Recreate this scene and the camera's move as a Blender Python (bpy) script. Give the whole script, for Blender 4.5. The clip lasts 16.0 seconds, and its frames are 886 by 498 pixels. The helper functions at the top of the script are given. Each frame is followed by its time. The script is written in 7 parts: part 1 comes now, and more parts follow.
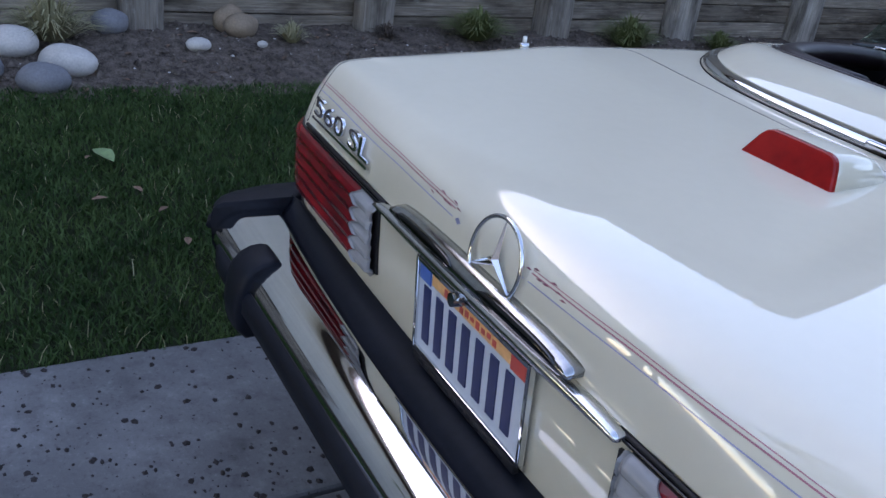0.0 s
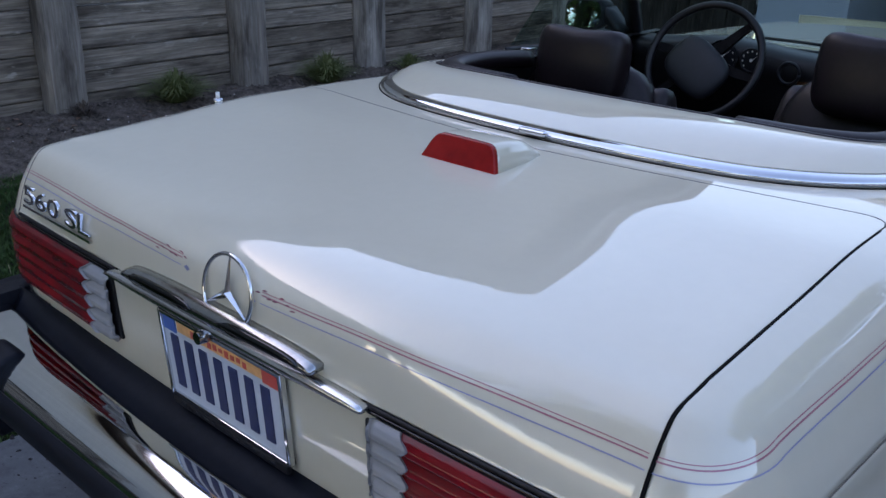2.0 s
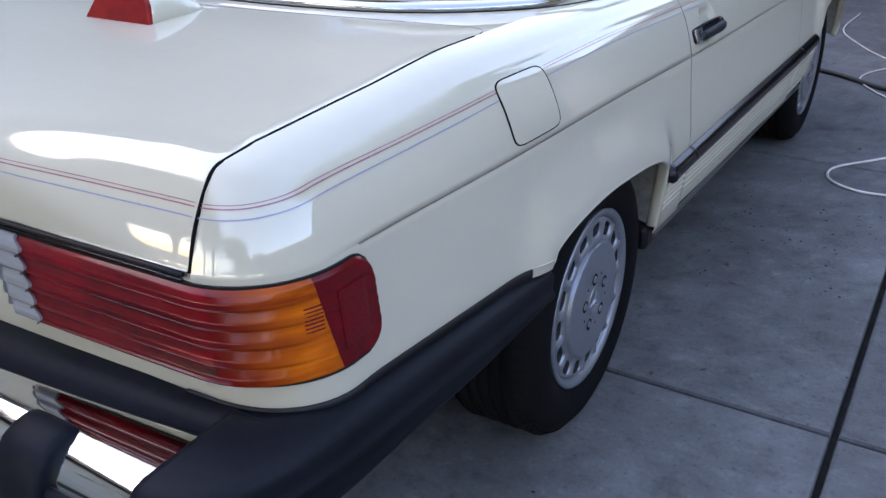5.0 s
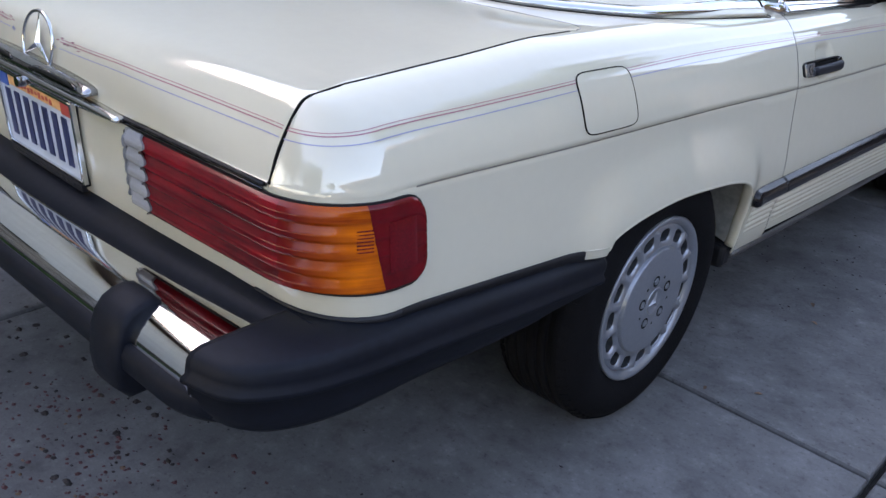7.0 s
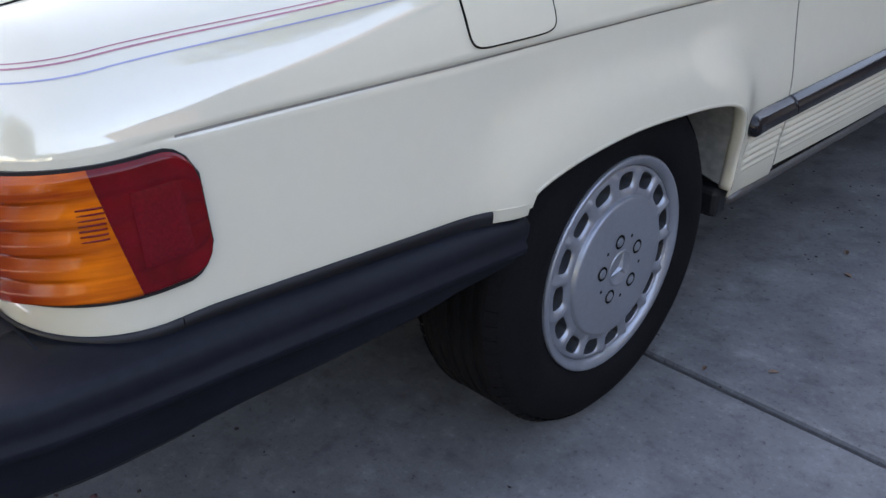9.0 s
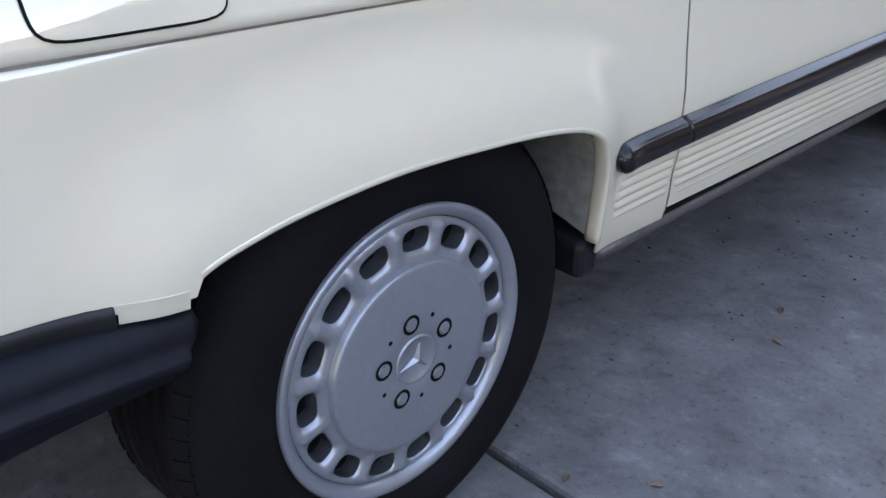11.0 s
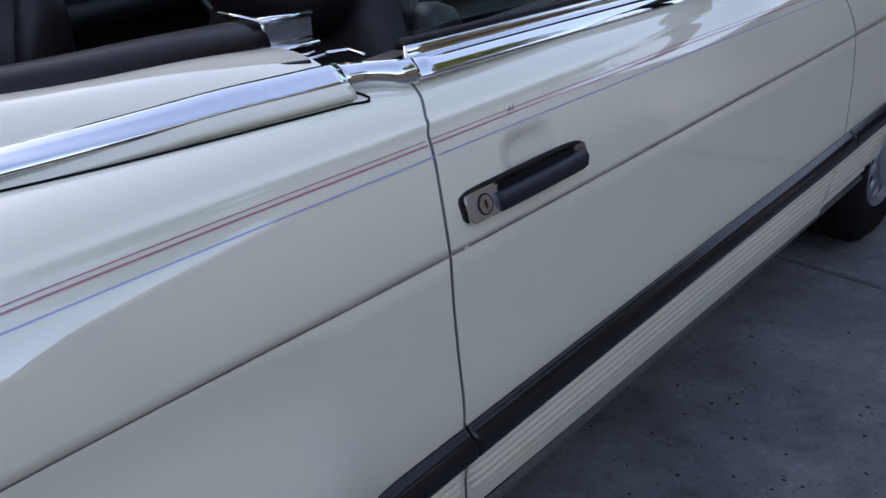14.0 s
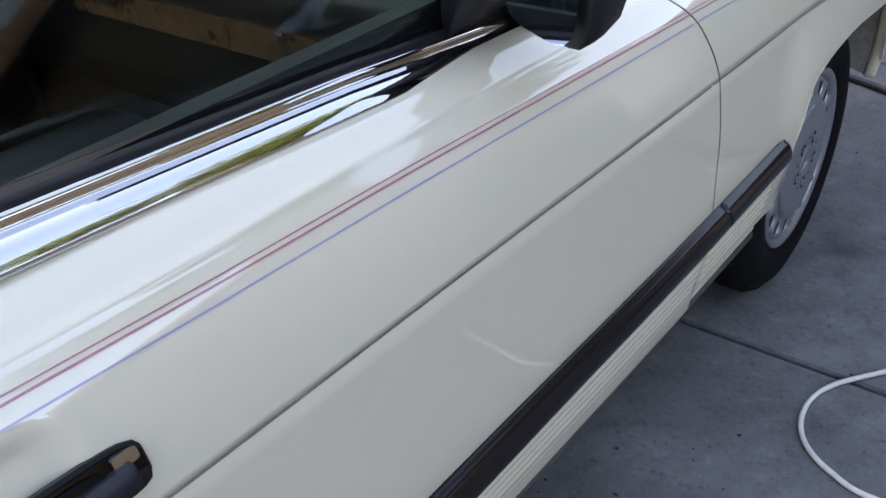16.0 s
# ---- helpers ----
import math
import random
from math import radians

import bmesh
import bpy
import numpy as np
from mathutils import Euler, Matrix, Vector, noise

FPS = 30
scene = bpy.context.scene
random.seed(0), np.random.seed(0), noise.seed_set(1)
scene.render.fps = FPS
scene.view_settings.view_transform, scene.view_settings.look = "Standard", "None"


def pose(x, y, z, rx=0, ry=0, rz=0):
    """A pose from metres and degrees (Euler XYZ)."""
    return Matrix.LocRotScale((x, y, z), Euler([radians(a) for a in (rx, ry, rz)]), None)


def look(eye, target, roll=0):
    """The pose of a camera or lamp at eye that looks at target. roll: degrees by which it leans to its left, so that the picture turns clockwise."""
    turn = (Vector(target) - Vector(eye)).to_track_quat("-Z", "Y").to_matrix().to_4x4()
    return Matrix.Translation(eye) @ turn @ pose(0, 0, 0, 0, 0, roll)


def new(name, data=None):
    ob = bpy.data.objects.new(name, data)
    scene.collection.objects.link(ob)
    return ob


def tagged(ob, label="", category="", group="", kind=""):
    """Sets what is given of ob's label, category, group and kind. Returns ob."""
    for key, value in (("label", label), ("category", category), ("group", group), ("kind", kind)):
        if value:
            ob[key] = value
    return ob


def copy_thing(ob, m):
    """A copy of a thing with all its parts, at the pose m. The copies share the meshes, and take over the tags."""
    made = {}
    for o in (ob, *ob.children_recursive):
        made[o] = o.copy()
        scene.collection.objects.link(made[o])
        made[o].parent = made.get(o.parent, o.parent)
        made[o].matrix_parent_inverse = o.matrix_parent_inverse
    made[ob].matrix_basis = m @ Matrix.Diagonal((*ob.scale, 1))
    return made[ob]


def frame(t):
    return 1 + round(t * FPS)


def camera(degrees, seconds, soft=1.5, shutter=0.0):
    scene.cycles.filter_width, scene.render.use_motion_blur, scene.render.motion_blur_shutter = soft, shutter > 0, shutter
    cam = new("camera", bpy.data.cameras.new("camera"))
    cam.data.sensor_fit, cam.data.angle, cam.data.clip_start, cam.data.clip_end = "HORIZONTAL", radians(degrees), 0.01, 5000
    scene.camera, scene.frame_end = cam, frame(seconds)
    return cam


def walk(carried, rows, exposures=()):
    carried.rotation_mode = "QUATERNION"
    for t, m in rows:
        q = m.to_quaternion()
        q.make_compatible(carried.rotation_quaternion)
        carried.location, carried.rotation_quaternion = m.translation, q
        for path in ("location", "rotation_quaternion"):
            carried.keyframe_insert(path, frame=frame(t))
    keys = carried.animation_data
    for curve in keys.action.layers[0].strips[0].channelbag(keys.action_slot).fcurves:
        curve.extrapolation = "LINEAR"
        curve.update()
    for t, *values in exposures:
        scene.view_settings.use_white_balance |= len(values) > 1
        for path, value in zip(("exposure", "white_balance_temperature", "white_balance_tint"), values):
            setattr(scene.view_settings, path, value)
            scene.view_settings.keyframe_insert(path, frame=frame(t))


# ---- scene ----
# ---------------------------------------------------------------- camera
cam = camera(53.3, 16.0)
PATH = [
    (0, (0.885, -1.6, 1.376), (-0.649, -0.658, 0.505), 7.9),
    (0.5, (0.945, -1.698, 1.409), (-0.585, -0.67, 0.633), 3.9),
    (1, (0.994, -1.706, 1.429), (-0.449, -0.532, 0.695), 2.7),
    (1.5, (1.011, -1.685, 1.431), (-0.314, -0.374, 0.705), 2.6),
    (2, (1.049, -1.671, 1.42), (-0.176, -0.279, 0.67), 1.3),
    (2.5, (1.119, -1.654, 1.422), (-0.027, -0.204, 0.66), 1.3),
    (3, (1.228, -1.594, 1.415), (0.128, -0.122, 0.626), 1.4),
    (3.5, (1.322, -1.55, 1.403), (0.296, -0.048, 0.572), 1.1),
    (4, (1.4, -1.531, 1.388), (0.42, -0.012, 0.533), 0.2),
    (4.5, (1.455, -1.552, 1.352), (0.49, -0.026, 0.491), -0.7),
    (5, (1.479, -1.634, 1.303), (0.541, -0.105, 0.419), -1.0),
    (5.2, (1.495, -1.685, 1.282), (0.561, -0.166, 0.376), -0.7),
    (7.3, (1.729, -1.704, 1.304), (0.53, -0.356, 0.441), 4.9),
    (7.5, (1.752, -1.686, 1.309), (0.549, -0.335, 0.457), 4.3),
    (8, (1.751, -1.613, 1.259), (0.488, -0.317, 0.407), 3.1),
    (8.5, (1.698, -1.432, 1.163), (0.363, -0.218, 0.3), 3.8),
    (9, (1.617, -1.205, 1.118), (0.38, 0.044, 0.165), -0.7),
    (9.2, (1.599, -1.115, 1.106), (0.349, 0.111, 0.139), -1.3),
    (11.3, (1.528, -0.603, 0.979), (0.286, 0.657, 0.045), 0.5),
    (11.5, (1.511, -0.587, 0.986), (0.273, 0.696, 0.079), 0.4),
    (12, (1.469, -0.458, 1.058), (0.249, 0.816, 0.116), 0.7),
    (12.5, (1.507, -0.341, 1.114), (0.199, 0.879, 0.218), 0.7),
    (13, (1.526, -0.282, 1.183), (0.208, 0.926, 0.287), 0.4),
    (13.5, (1.509, -0.211, 1.21), (0.266, 1.049, 0.281), -0.6),
    (14, (1.446, -0.094, 1.238), (0.277, 1.21, 0.271), -2.1),
    (14.5, (1.415, 0.065, 1.245), (0.288, 1.369, 0.231), -2.9),
    (15, (1.422, 0.295, 1.245), (0.273, 1.535, 0.176), -3.0),
    (15.5, (1.375, 0.463, 1.234), (0.274, 1.719, 0.135), -2.5),
    (16, (1.328, 0.626, 1.24), (0.272, 1.92, 0.141), -3.7),
]
EXPOSURE = [(0.0, 2.39, 7000), (1.5, 2.25, 6900), (2.0, 1.99, 6900), (2.5, 1.94, 6900), (3.0, 1.97, 7000), (3.5, 2.17, 7150), (4.0, 2.37, 7300), (5.0, 2.72, 7500), (7.5, 2.82, 8100), (8.5, 2.74, 8250), (9.0, 3.02, 8300), (11.5, 3.44, 8400), (12.0, 3.12, 8250), (12.5, 2.82, 8100), (13.0, 2.39, 7750), (13.5, 2.17, 7650), (14.0, 2.25, 7600), (14.5, 2.39, 7600), (15.0, 2.50, 7800), (15.5, 2.77, 8150), (16.0, 2.95, 8500)]
walk(cam, [(t, look(eye, target, roll)) for t, eye, target, roll in PATH], [(t, stop, float(kelvin), 23.0) for t, stop, kelvin in EXPOSURE])

# ---------------------------------------------------------------- light
world = bpy.data.worlds.new("sky")
scene.world = world
world.use_nodes = True
wn = world.node_tree.nodes
sky = wn.new("ShaderNodeTexSky")
sky.sky_type = "NISHITA"
sky.sun_disc = False
sky.sun_elevation = radians(24)
sky.sun_rotation = radians(258)
sky.air_density = 1.0
sky.dust_density = 1.2
sky.ozone_density = 1.0
wn["Background"].inputs["Strength"].default_value = 0.15
world.node_tree.links.new(sky.outputs[0], wn["Background"].inputs["Color"])
sun_data = bpy.data.lights.new("sun", "SUN")
sun_data.energy = 1.0
sun_data.angle = radians(0.6)
sun_data.color = (1.0, 0.88, 0.72)
sun = new("sun", sun_data)
sun.matrix_world = look((-8.94, -1.90, 4.07), (0, 0, 0))


# ---------------------------------------------------------------- materials
def material(name, color, rough=0.5, metal=0.0, coat=0.0, vary=0.08, scale=6.0, fine=60.0, bump=0.0, bump_scale=120.0, spec=0.5, second=None, seed_obj=False):
    m = bpy.data.materials.new(name)
    m.use_nodes = True
    nt = m.node_tree
    b = nt.nodes["Principled BSDF"]
    b.inputs["Roughness"].default_value = rough
    b.inputs["Metallic"].default_value = metal
    b.inputs["Coat Weight"].default_value = coat
    b.inputs["Coat Roughness"].default_value = 0.02
    b.inputs["Specular IOR Level"].default_value = spec
    tc = nt.nodes.new("ShaderNodeTexCoord")
    n1 = nt.nodes.new("ShaderNodeTexNoise")
    n1.inputs["Scale"].default_value = scale
    n1.inputs["Detail"].default_value = 5
    n2 = nt.nodes.new("ShaderNodeTexNoise")
    n2.inputs["Scale"].default_value = fine
    n2.inputs["Detail"].default_value = 4
    for n in (n1, n2):
        nt.links.new(tc.outputs["Object"], n.inputs["Vector"])
    mixf = nt.nodes.new("ShaderNodeMath")
    mixf.operation = "ADD"
    nt.links.new(n1.outputs["Fac"], mixf.inputs[0])
    nt.links.new(n2.outputs["Fac"], mixf.inputs[1])
    half = nt.nodes.new("ShaderNodeMath")
    half.operation = "MULTIPLY"
    half.inputs[1].default_value = 0.5
    nt.links.new(mixf.outputs[0], half.inputs[0])
    src = half.outputs[0]
    if seed_obj:
        oi = nt.nodes.new("ShaderNodeObjectInfo")
        ad = nt.nodes.new("ShaderNodeMath")
        ad.operation = "MULTIPLY_ADD"
        ad.inputs[1].default_value = 0.35
        sub = nt.nodes.new("ShaderNodeMath")
        sub.operation = "SUBTRACT"
        sub.inputs[1].default_value = 0.17
        nt.links.new(oi.outputs["Random"], ad.inputs[0])
        nt.links.new(src, sub.inputs[0])
        nt.links.new(sub.outputs[0], ad.inputs[2])
        src = ad.outputs[0]
    ramp = nt.nodes.new("ShaderNodeValToRGB")
    c = Vector(color)
    lo, hi = c * (1 - vary), c * (1 + vary)
    if second:
        lo, hi = Vector(color), Vector(second)
    ramp.color_ramp.elements[0].position, ramp.color_ramp.elements[1].position = 0.36, 0.64
    ramp.color_ramp.elements[0].color = (*lo, 1)
    ramp.color_ramp.elements[1].color = (*[min(1, v) for v in hi], 1)
    nt.links.new(src, ramp.inputs[0])
    nt.links.new(ramp.outputs[0], b.inputs["Base Color"])
    if bump:
        n3 = nt.nodes.new("ShaderNodeTexNoise")
        n3.inputs["Scale"].default_value = bump_scale
        n3.inputs["Detail"].default_value = 6
        nt.links.new(tc.outputs["Object"], n3.inputs["Vector"])
        bn = nt.nodes.new("ShaderNodeBump")
        bn.inputs["Strength"].default_value = bump
        bn.inputs["Distance"].default_value = 0.01
        nt.links.new(n3.outputs["Fac"], bn.inputs["Height"])
        nt.links.new(bn.outputs["Normal"], b.inputs["Normal"])
    return m


M_paint = material("cream_paint", (0.60, 0.557, 0.436), 0.35, 0, 1.0, 0.015, 3, 40, spec=0.0)
M_paint.node_tree.nodes["Principled BSDF"].inputs["Coat IOR"].default_value = 1.95
M_chrome = material("chrome", (0.64, 0.65, 0.67), 0.045, 1.0, 0, 0.03, 8, 80)
M_trim = material("satin_chrome", (0.6, 0.61, 0.62), 0.16, 1.0, 0, 0.05, 10, 90)
# darkened chromes; on the boot grip they hold a painted dark reflection
M_trim2 = material("darkened_chrome", (0.36, 0.37, 0.38), 0.12, 1.0, 0, 0.12, 30, 120)
M_dark_chrome = material("dark_chrome", (0.055, 0.057, 0.06), 0.08, 1.0, 0, 0.1, 8, 80)
M_satin = material("satin_plate", (0.50, 0.515, 0.54), 0.22, 0.85, 0, 0.06, 20, 120)
M_rubber = material("bumper_rubber", (0.006, 0.0075, 0.012), 0.5, 0, 0, 0.25, 5, 70, 0.03, 400, spec=0.16)
M_grip = material("grip_vinyl", (0.013, 0.0145, 0.020), 0.5, 0, 0, 0.15, 8, 90, spec=0.3)
M_strip = material("rub_strip_vinyl", (0.008, 0.0075, 0.009), 0.14, 0, 0.0, 0.2, 6, 80, spec=0.32)
M_black = material("black_plastic", (0.007, 0.007, 0.009), 0.5, 0, 0, 0.2, 8, 80, spec=0.35)
# near-black for gaps and hollows, with their shade put into the colour
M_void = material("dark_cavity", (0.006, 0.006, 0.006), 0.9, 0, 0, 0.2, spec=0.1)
M_tyre = material("tyre_rubber", (0.005, 0.005, 0.006), 0.8, 0, 0, 0.3, 9, 120, 0.15, 220, spec=0.12)
M_alloy = material("silver_alloy", (0.27, 0.29, 0.325), 0.34, 0.55, 0.35, 0.06, 10, 120, 0.02, 300)
# silver slot walls of the wheels, coloured dark for the shade inside them
M_slot = material("slot_shade", (0.045, 0.048, 0.055), 0.5, 0, 0, 0.2, spec=0.2)
M_well = material("dusty_inner_fender", (0.20, 0.20, 0.185), 0.8, 0, 0, 0.3, 6, 50, 0.1, 90)
M_sill = material("sill_grey", (0.085, 0.08, 0.078), 0.35, 0.3, 0, 0.2, 8, 80)
M_leather = material("dark_brown_leather", (0.008, 0.0045, 0.0055), 0.40, 0, 0, 0.3, 7, 60, 0.012, 90, spec=0.28)
M_leather2 = material("black_leather", (0.007, 0.006, 0.007), 0.42, 0, 0, 0.3, 7, 60, 0.0, 90, spec=0.3)
M_carpet = material("black_carpet", (0.009, 0.008, 0.008), 0.95, 0, 0, 0.3, 12, 80, 0.0, 90, spec=0.05)
M_white = material("gauge_white", (0.75, 0.75, 0.7), 0.5)
M_wood = material("dash_wood", (0.10, 0.045, 0.02), 0.2, 0, 0.6, 0.4, 14, 60)

def node(nt, kind, **values):
    n = nt.nodes.new(kind)
    for k, v in values.items():
        n.inputs[k.replace("_", " ")].default_value = v
    return n


def stops(nt, src, rows):
    r = nt.nodes.new("ShaderNodeValToRGB")
    e = r.color_ramp.elements
    for _ in rows[2:]:
        e.new(0.5)
    for el, (p, c) in zip(e, rows):
        el.position, el.color = p, (*c, 1)
    nt.links.new(src, r.inputs[0])
    return r.outputs[0]


def mapped_noise(nt, vec, scale, size=1.0, detail=5, rough=0.55):
    mp = nt.nodes.new("ShaderNodeMapping")
    mp.inputs["Scale"].default_value = scale
    nt.links.new(vec, mp.inputs["Vector"])
    n = node(nt, "ShaderNodeTexNoise", Scale=size, Detail=detail, Roughness=rough)
    nt.links.new(mp.outputs[0], n.inputs["Vector"])
    return n.outputs["Fac"]


def mix(nt, a, b, fac, how="MIX"):
    m = nt.nodes.new("ShaderNodeMix")
    m.data_type, m.blend_type = "RGBA", how
    nt.links.new(a, m.inputs["A"])
    nt.links.new(b, m.inputs["B"])
    if isinstance(fac, float):
        m.inputs["Factor"].default_value = fac
    else:
        nt.links.new(fac, m.inputs["Factor"])
    return m.outputs["Result"]


def lens_material(name, deep, bright, streak=(5.0, 5.0, 70.0), rough=0.2, inner=None):
    """Moulded lens plastic: streaks of the fluted inside under a glossy face."""
    m = bpy.data.materials.new(name)
    m.use_nodes = True
    nt = m.node_tree
    b = nt.nodes["Principled BSDF"]
    tc = nt.nodes.new("ShaderNodeTexCoord").outputs["Object"]
    f = mapped_noise(nt, tc, streak, 1.0, 6, 0.6)
    g = mapped_noise(nt, tc, (9.0, 9.0, 9.0), 1.0, 3)
    ad = nt.nodes.new("ShaderNodeMath")
    ad.operation = "MULTIPLY_ADD"
    ad.inputs[1].default_value = 0.6
    nt.links.new(f, ad.inputs[0])
    sc = nt.nodes.new("ShaderNodeMath")
    sc.operation = "MULTIPLY"
    sc.inputs[1].default_value = 0.4
    nt.links.new(g, sc.inputs[0])
    nt.links.new(sc.outputs[0], ad.inputs[2])
    col = stops(nt, ad.outputs[0], [(0.38, deep), (0.64, bright)])
    if inner:
        sx = nt.nodes.new("ShaderNodeSeparateXYZ")
        nt.links.new(tc, sx.inputs[0])
        mr = node(nt, "ShaderNodeMapRange", From_Min=-0.982, From_Max=-0.915)
        nt.links.new(sx.outputs["Y"], mr.inputs["Value"])
        red = nt.nodes.new("ShaderNodeRGB")
        red.outputs[0].default_value = (*inner, 1)
        col = mix(nt, red.outputs[0], col, mr.outputs["Result"])
    nt.links.new(col, b.inputs["Base Color"])
    b.inputs["Roughness"].default_value = rough
    b.inputs["Coat Weight"].default_value = 0.15
    b.inputs["Coat Roughness"].default_value = 0.02
    b.inputs["Specular IOR Level"].default_value = 0.25
    b.inputs["Subsurface Weight"].default_value = 0.0
    return m


M_lens_red = lens_material("red_lens", (0.060, 0.001, 0.004), (0.24, 0.004, 0.009))
M_lens_orange = lens_material("amber_lens", (0.26, 0.028, 0.001), (0.72, 0.150, 0.005), inner=(0.15, 0.004, 0.005))
M_lens_side = lens_material("side_red_lens", (0.09, 0.002, 0.004), (0.17, 0.003, 0.007), (20.0, 20.0, 20.0))
M_lens_reflex = lens_material("reflex_lens", (0.105, 0.003, 0.006), (0.165, 0.004, 0.009), (260.0, 240.0, 240.0))
M_lens_grey = lens_material("clear_lens", (0.24, 0.24, 0.245), (0.33, 0.33, 0.34))
M_brake = lens_material("brake_lens", (0.20, 0.006, 0.006), (0.30, 0.011, 0.009), (24.0, 12.0, 24.0), 0.2)


def weathered_wood(name, dark, mid, pale, along):
    """Grey weathered timber: grain along one axis, dark stains and pale worn patches, each piece with its own."""
    m = bpy.data.materials.new(name)
    m.use_nodes = True
    nt = m.node_tree
    b = nt.nodes["Principled BSDF"]
    tc = nt.nodes.new("ShaderNodeTexCoord").outputs["Object"]
    oi = nt.nodes.new("ShaderNodeObjectInfo").outputs["Random"]
    off = nt.nodes.new("ShaderNodeVectorMath")
    off.operation = "MULTIPLY_ADD"
    cx = nt.nodes.new("ShaderNodeCombineXYZ")
    for k in range(3):
        nt.links.new(oi, cx.inputs[k])
    nt.links.new(cx.outputs[0], off.inputs[0])
    off.inputs[1].default_value = (37.0, 53.0, 71.0)
    nt.links.new(tc, off.inputs[2])
    v = off.outputs[0]
    sc = lambda a, c: tuple(c if k == along else a for k in range(3))
    grain = mapped_noise(nt, v, sc(90.0, 3.0), 1.0, 6, 0.65)
    stain = mapped_noise(nt, v, sc(9.0, 2.2), 1.0, 4, 0.6)
    patch = mapped_noise(nt, v, sc(14.0, 5.0), 1.0, 5, 0.7)
    base = stops(nt, grain, [(0.24, dark), (0.52, mid), (0.82, pale)])
    tone = stops(nt, stain, [(0.34, (0.42, 0.40, 0.38)), (0.50, (0.95, 0.93, 0.90)), (0.68, (1.30, 1.26, 1.20))])
    c = mix(nt, base, tone, 1.0, "MULTIPLY")
    worn = stops(nt, patch, [(0.60, (0, 0, 0)), (0.68, (0.55, 0.55, 0.55))])
    pal = nt.nodes.new("ShaderNodeRGB")
    pal.outputs[0].default_value = (*pale, 1)
    c = mix(nt, c, pal.outputs[0], worn)
    own = stops(nt, oi, [(0.0, (0.72, 0.70, 0.68)), (1.0, (1.18, 1.18, 1.18))])
    c = mix(nt, c, own, 1.0, "MULTIPLY")
    nt.links.new(c, b.inputs["Base Color"])
    b.inputs["Roughness"].default_value = 0.9
    b.inputs["Specular IOR Level"].default_value = 0.15
    bn = node(nt, "ShaderNodeBump", Strength=0.5, Distance=0.006)
    nt.links.new(grain, bn.inputs["Height"])
    nt.links.new(bn.outputs[0], b.inputs["Normal"])
    return m


def concrete_material(name, base):
    """Broom-finished concrete: cloudy tone, oil stains, grit and pits."""
    m = bpy.data.materials.new(name)
    m.use_nodes = True
    nt = m.node_tree
    b = nt.nodes["Principled BSDF"]
    tc = nt.nodes.new("ShaderNodeTexCoord").outputs["Object"]
    cloud = mapped_noise(nt, tc, (1.3, 1.3, 1.3), 1.0, 5, 0.6)
    blot = mapped_noise(nt, tc, (4.2, 4.2, 4.2), 1.0, 4, 0.6)
    grit = mapped_noise(nt, tc, (75.0, 75.0, 75.0), 1.0, 3, 0.6)
    pit = mapped_noise(nt, tc, (190.0, 190.0, 190.0), 1.0, 2, 0.5)
    k = Vector(base)
    c = stops(nt, cloud, [(0.34, tuple(k * 0.82)), (0.52, tuple(k)), (0.68, tuple(k * 1.20))])
    c = mix(nt, c, stops(nt, blot, [(0.27, (0.60, 0.59, 0.59)), (0.40, (0.90, 0.90, 0.90)), (0.52, (1, 1, 1)), (0.66, (1.20, 1.20, 1.20))]), 1.0, "MULTIPLY")
    mott = mapped_noise(nt, tc, (17.0, 17.0, 17.0), 1.0, 4, 0.65)
    c = mix(nt, c, stops(nt, mott, [(0.30, (0.76, 0.75, 0.75)), (0.46, (1, 1, 1)), (0.56, (1, 1, 1)), (0.70, (1.24, 1.24, 1.23))]), 1.0, "MULTIPLY")
    c = mix(nt, c, stops(nt, grit, [(0.27, (0.60, 0.58, 0.57)), (0.39, (1, 1, 1)), (0.60, (1.05, 1.05, 1.06)), (0.72, (1.30, 1.30, 1.31))]), 1.0, "MULTIPLY")
    c = mix(nt, c, stops(nt, pit, [(0.22, (0.72, 0.70, 0.70)), (0.34, (1, 1, 1)), (0.80, (1.08, 1.08, 1.08))]), 1.0, "MULTIPLY")
    nt.links.new(c, b.inputs["Base Color"])
    b.inputs["Roughness"].default_value = 0.82
    b.inputs["Specular IOR Level"].default_value = 0.25
    bn = node(nt, "ShaderNodeBump", Strength=0.14, Distance=0.004)
    nt.links.new(pit, bn.inputs["Height"])
    nt.links.new(bn.outputs[0], b.inputs["Normal"])
    return m


M_plate = material("plate_white", (0.50, 0.54, 0.60), 0.35, 0, 0, 0.04, 20, 90)
M_navy = material("plate_navy", (0.02, 0.03, 0.10), 0.4)
M_orange = material("plate_orange", (0.80, 0.42, 0.16), 0.4, vary=0.2, scale=14)
M_redtext = material("plate_red", (0.55, 0.07, 0.05), 0.4)
M_blue = material("plate_blue", (0.05, 0.13, 0.42), 0.4)
M_sred = material("stripe_red", (0.38, 0.13, 0.17), 0.3, 0, 1)
# grey-brown for the narrow band along the waist crease
M_crease = material("crease_brown", (0.17, 0.15, 0.125), 0.6, vary=0.3, scale=9)
M_sblue = material("stripe_blue", (0.26, 0.27, 0.43), 0.3, 0, 1)
M_mirror = material("mirror_silver", (0.55, 0.60, 0.66), 0.01, 1.0, vary=0.0)


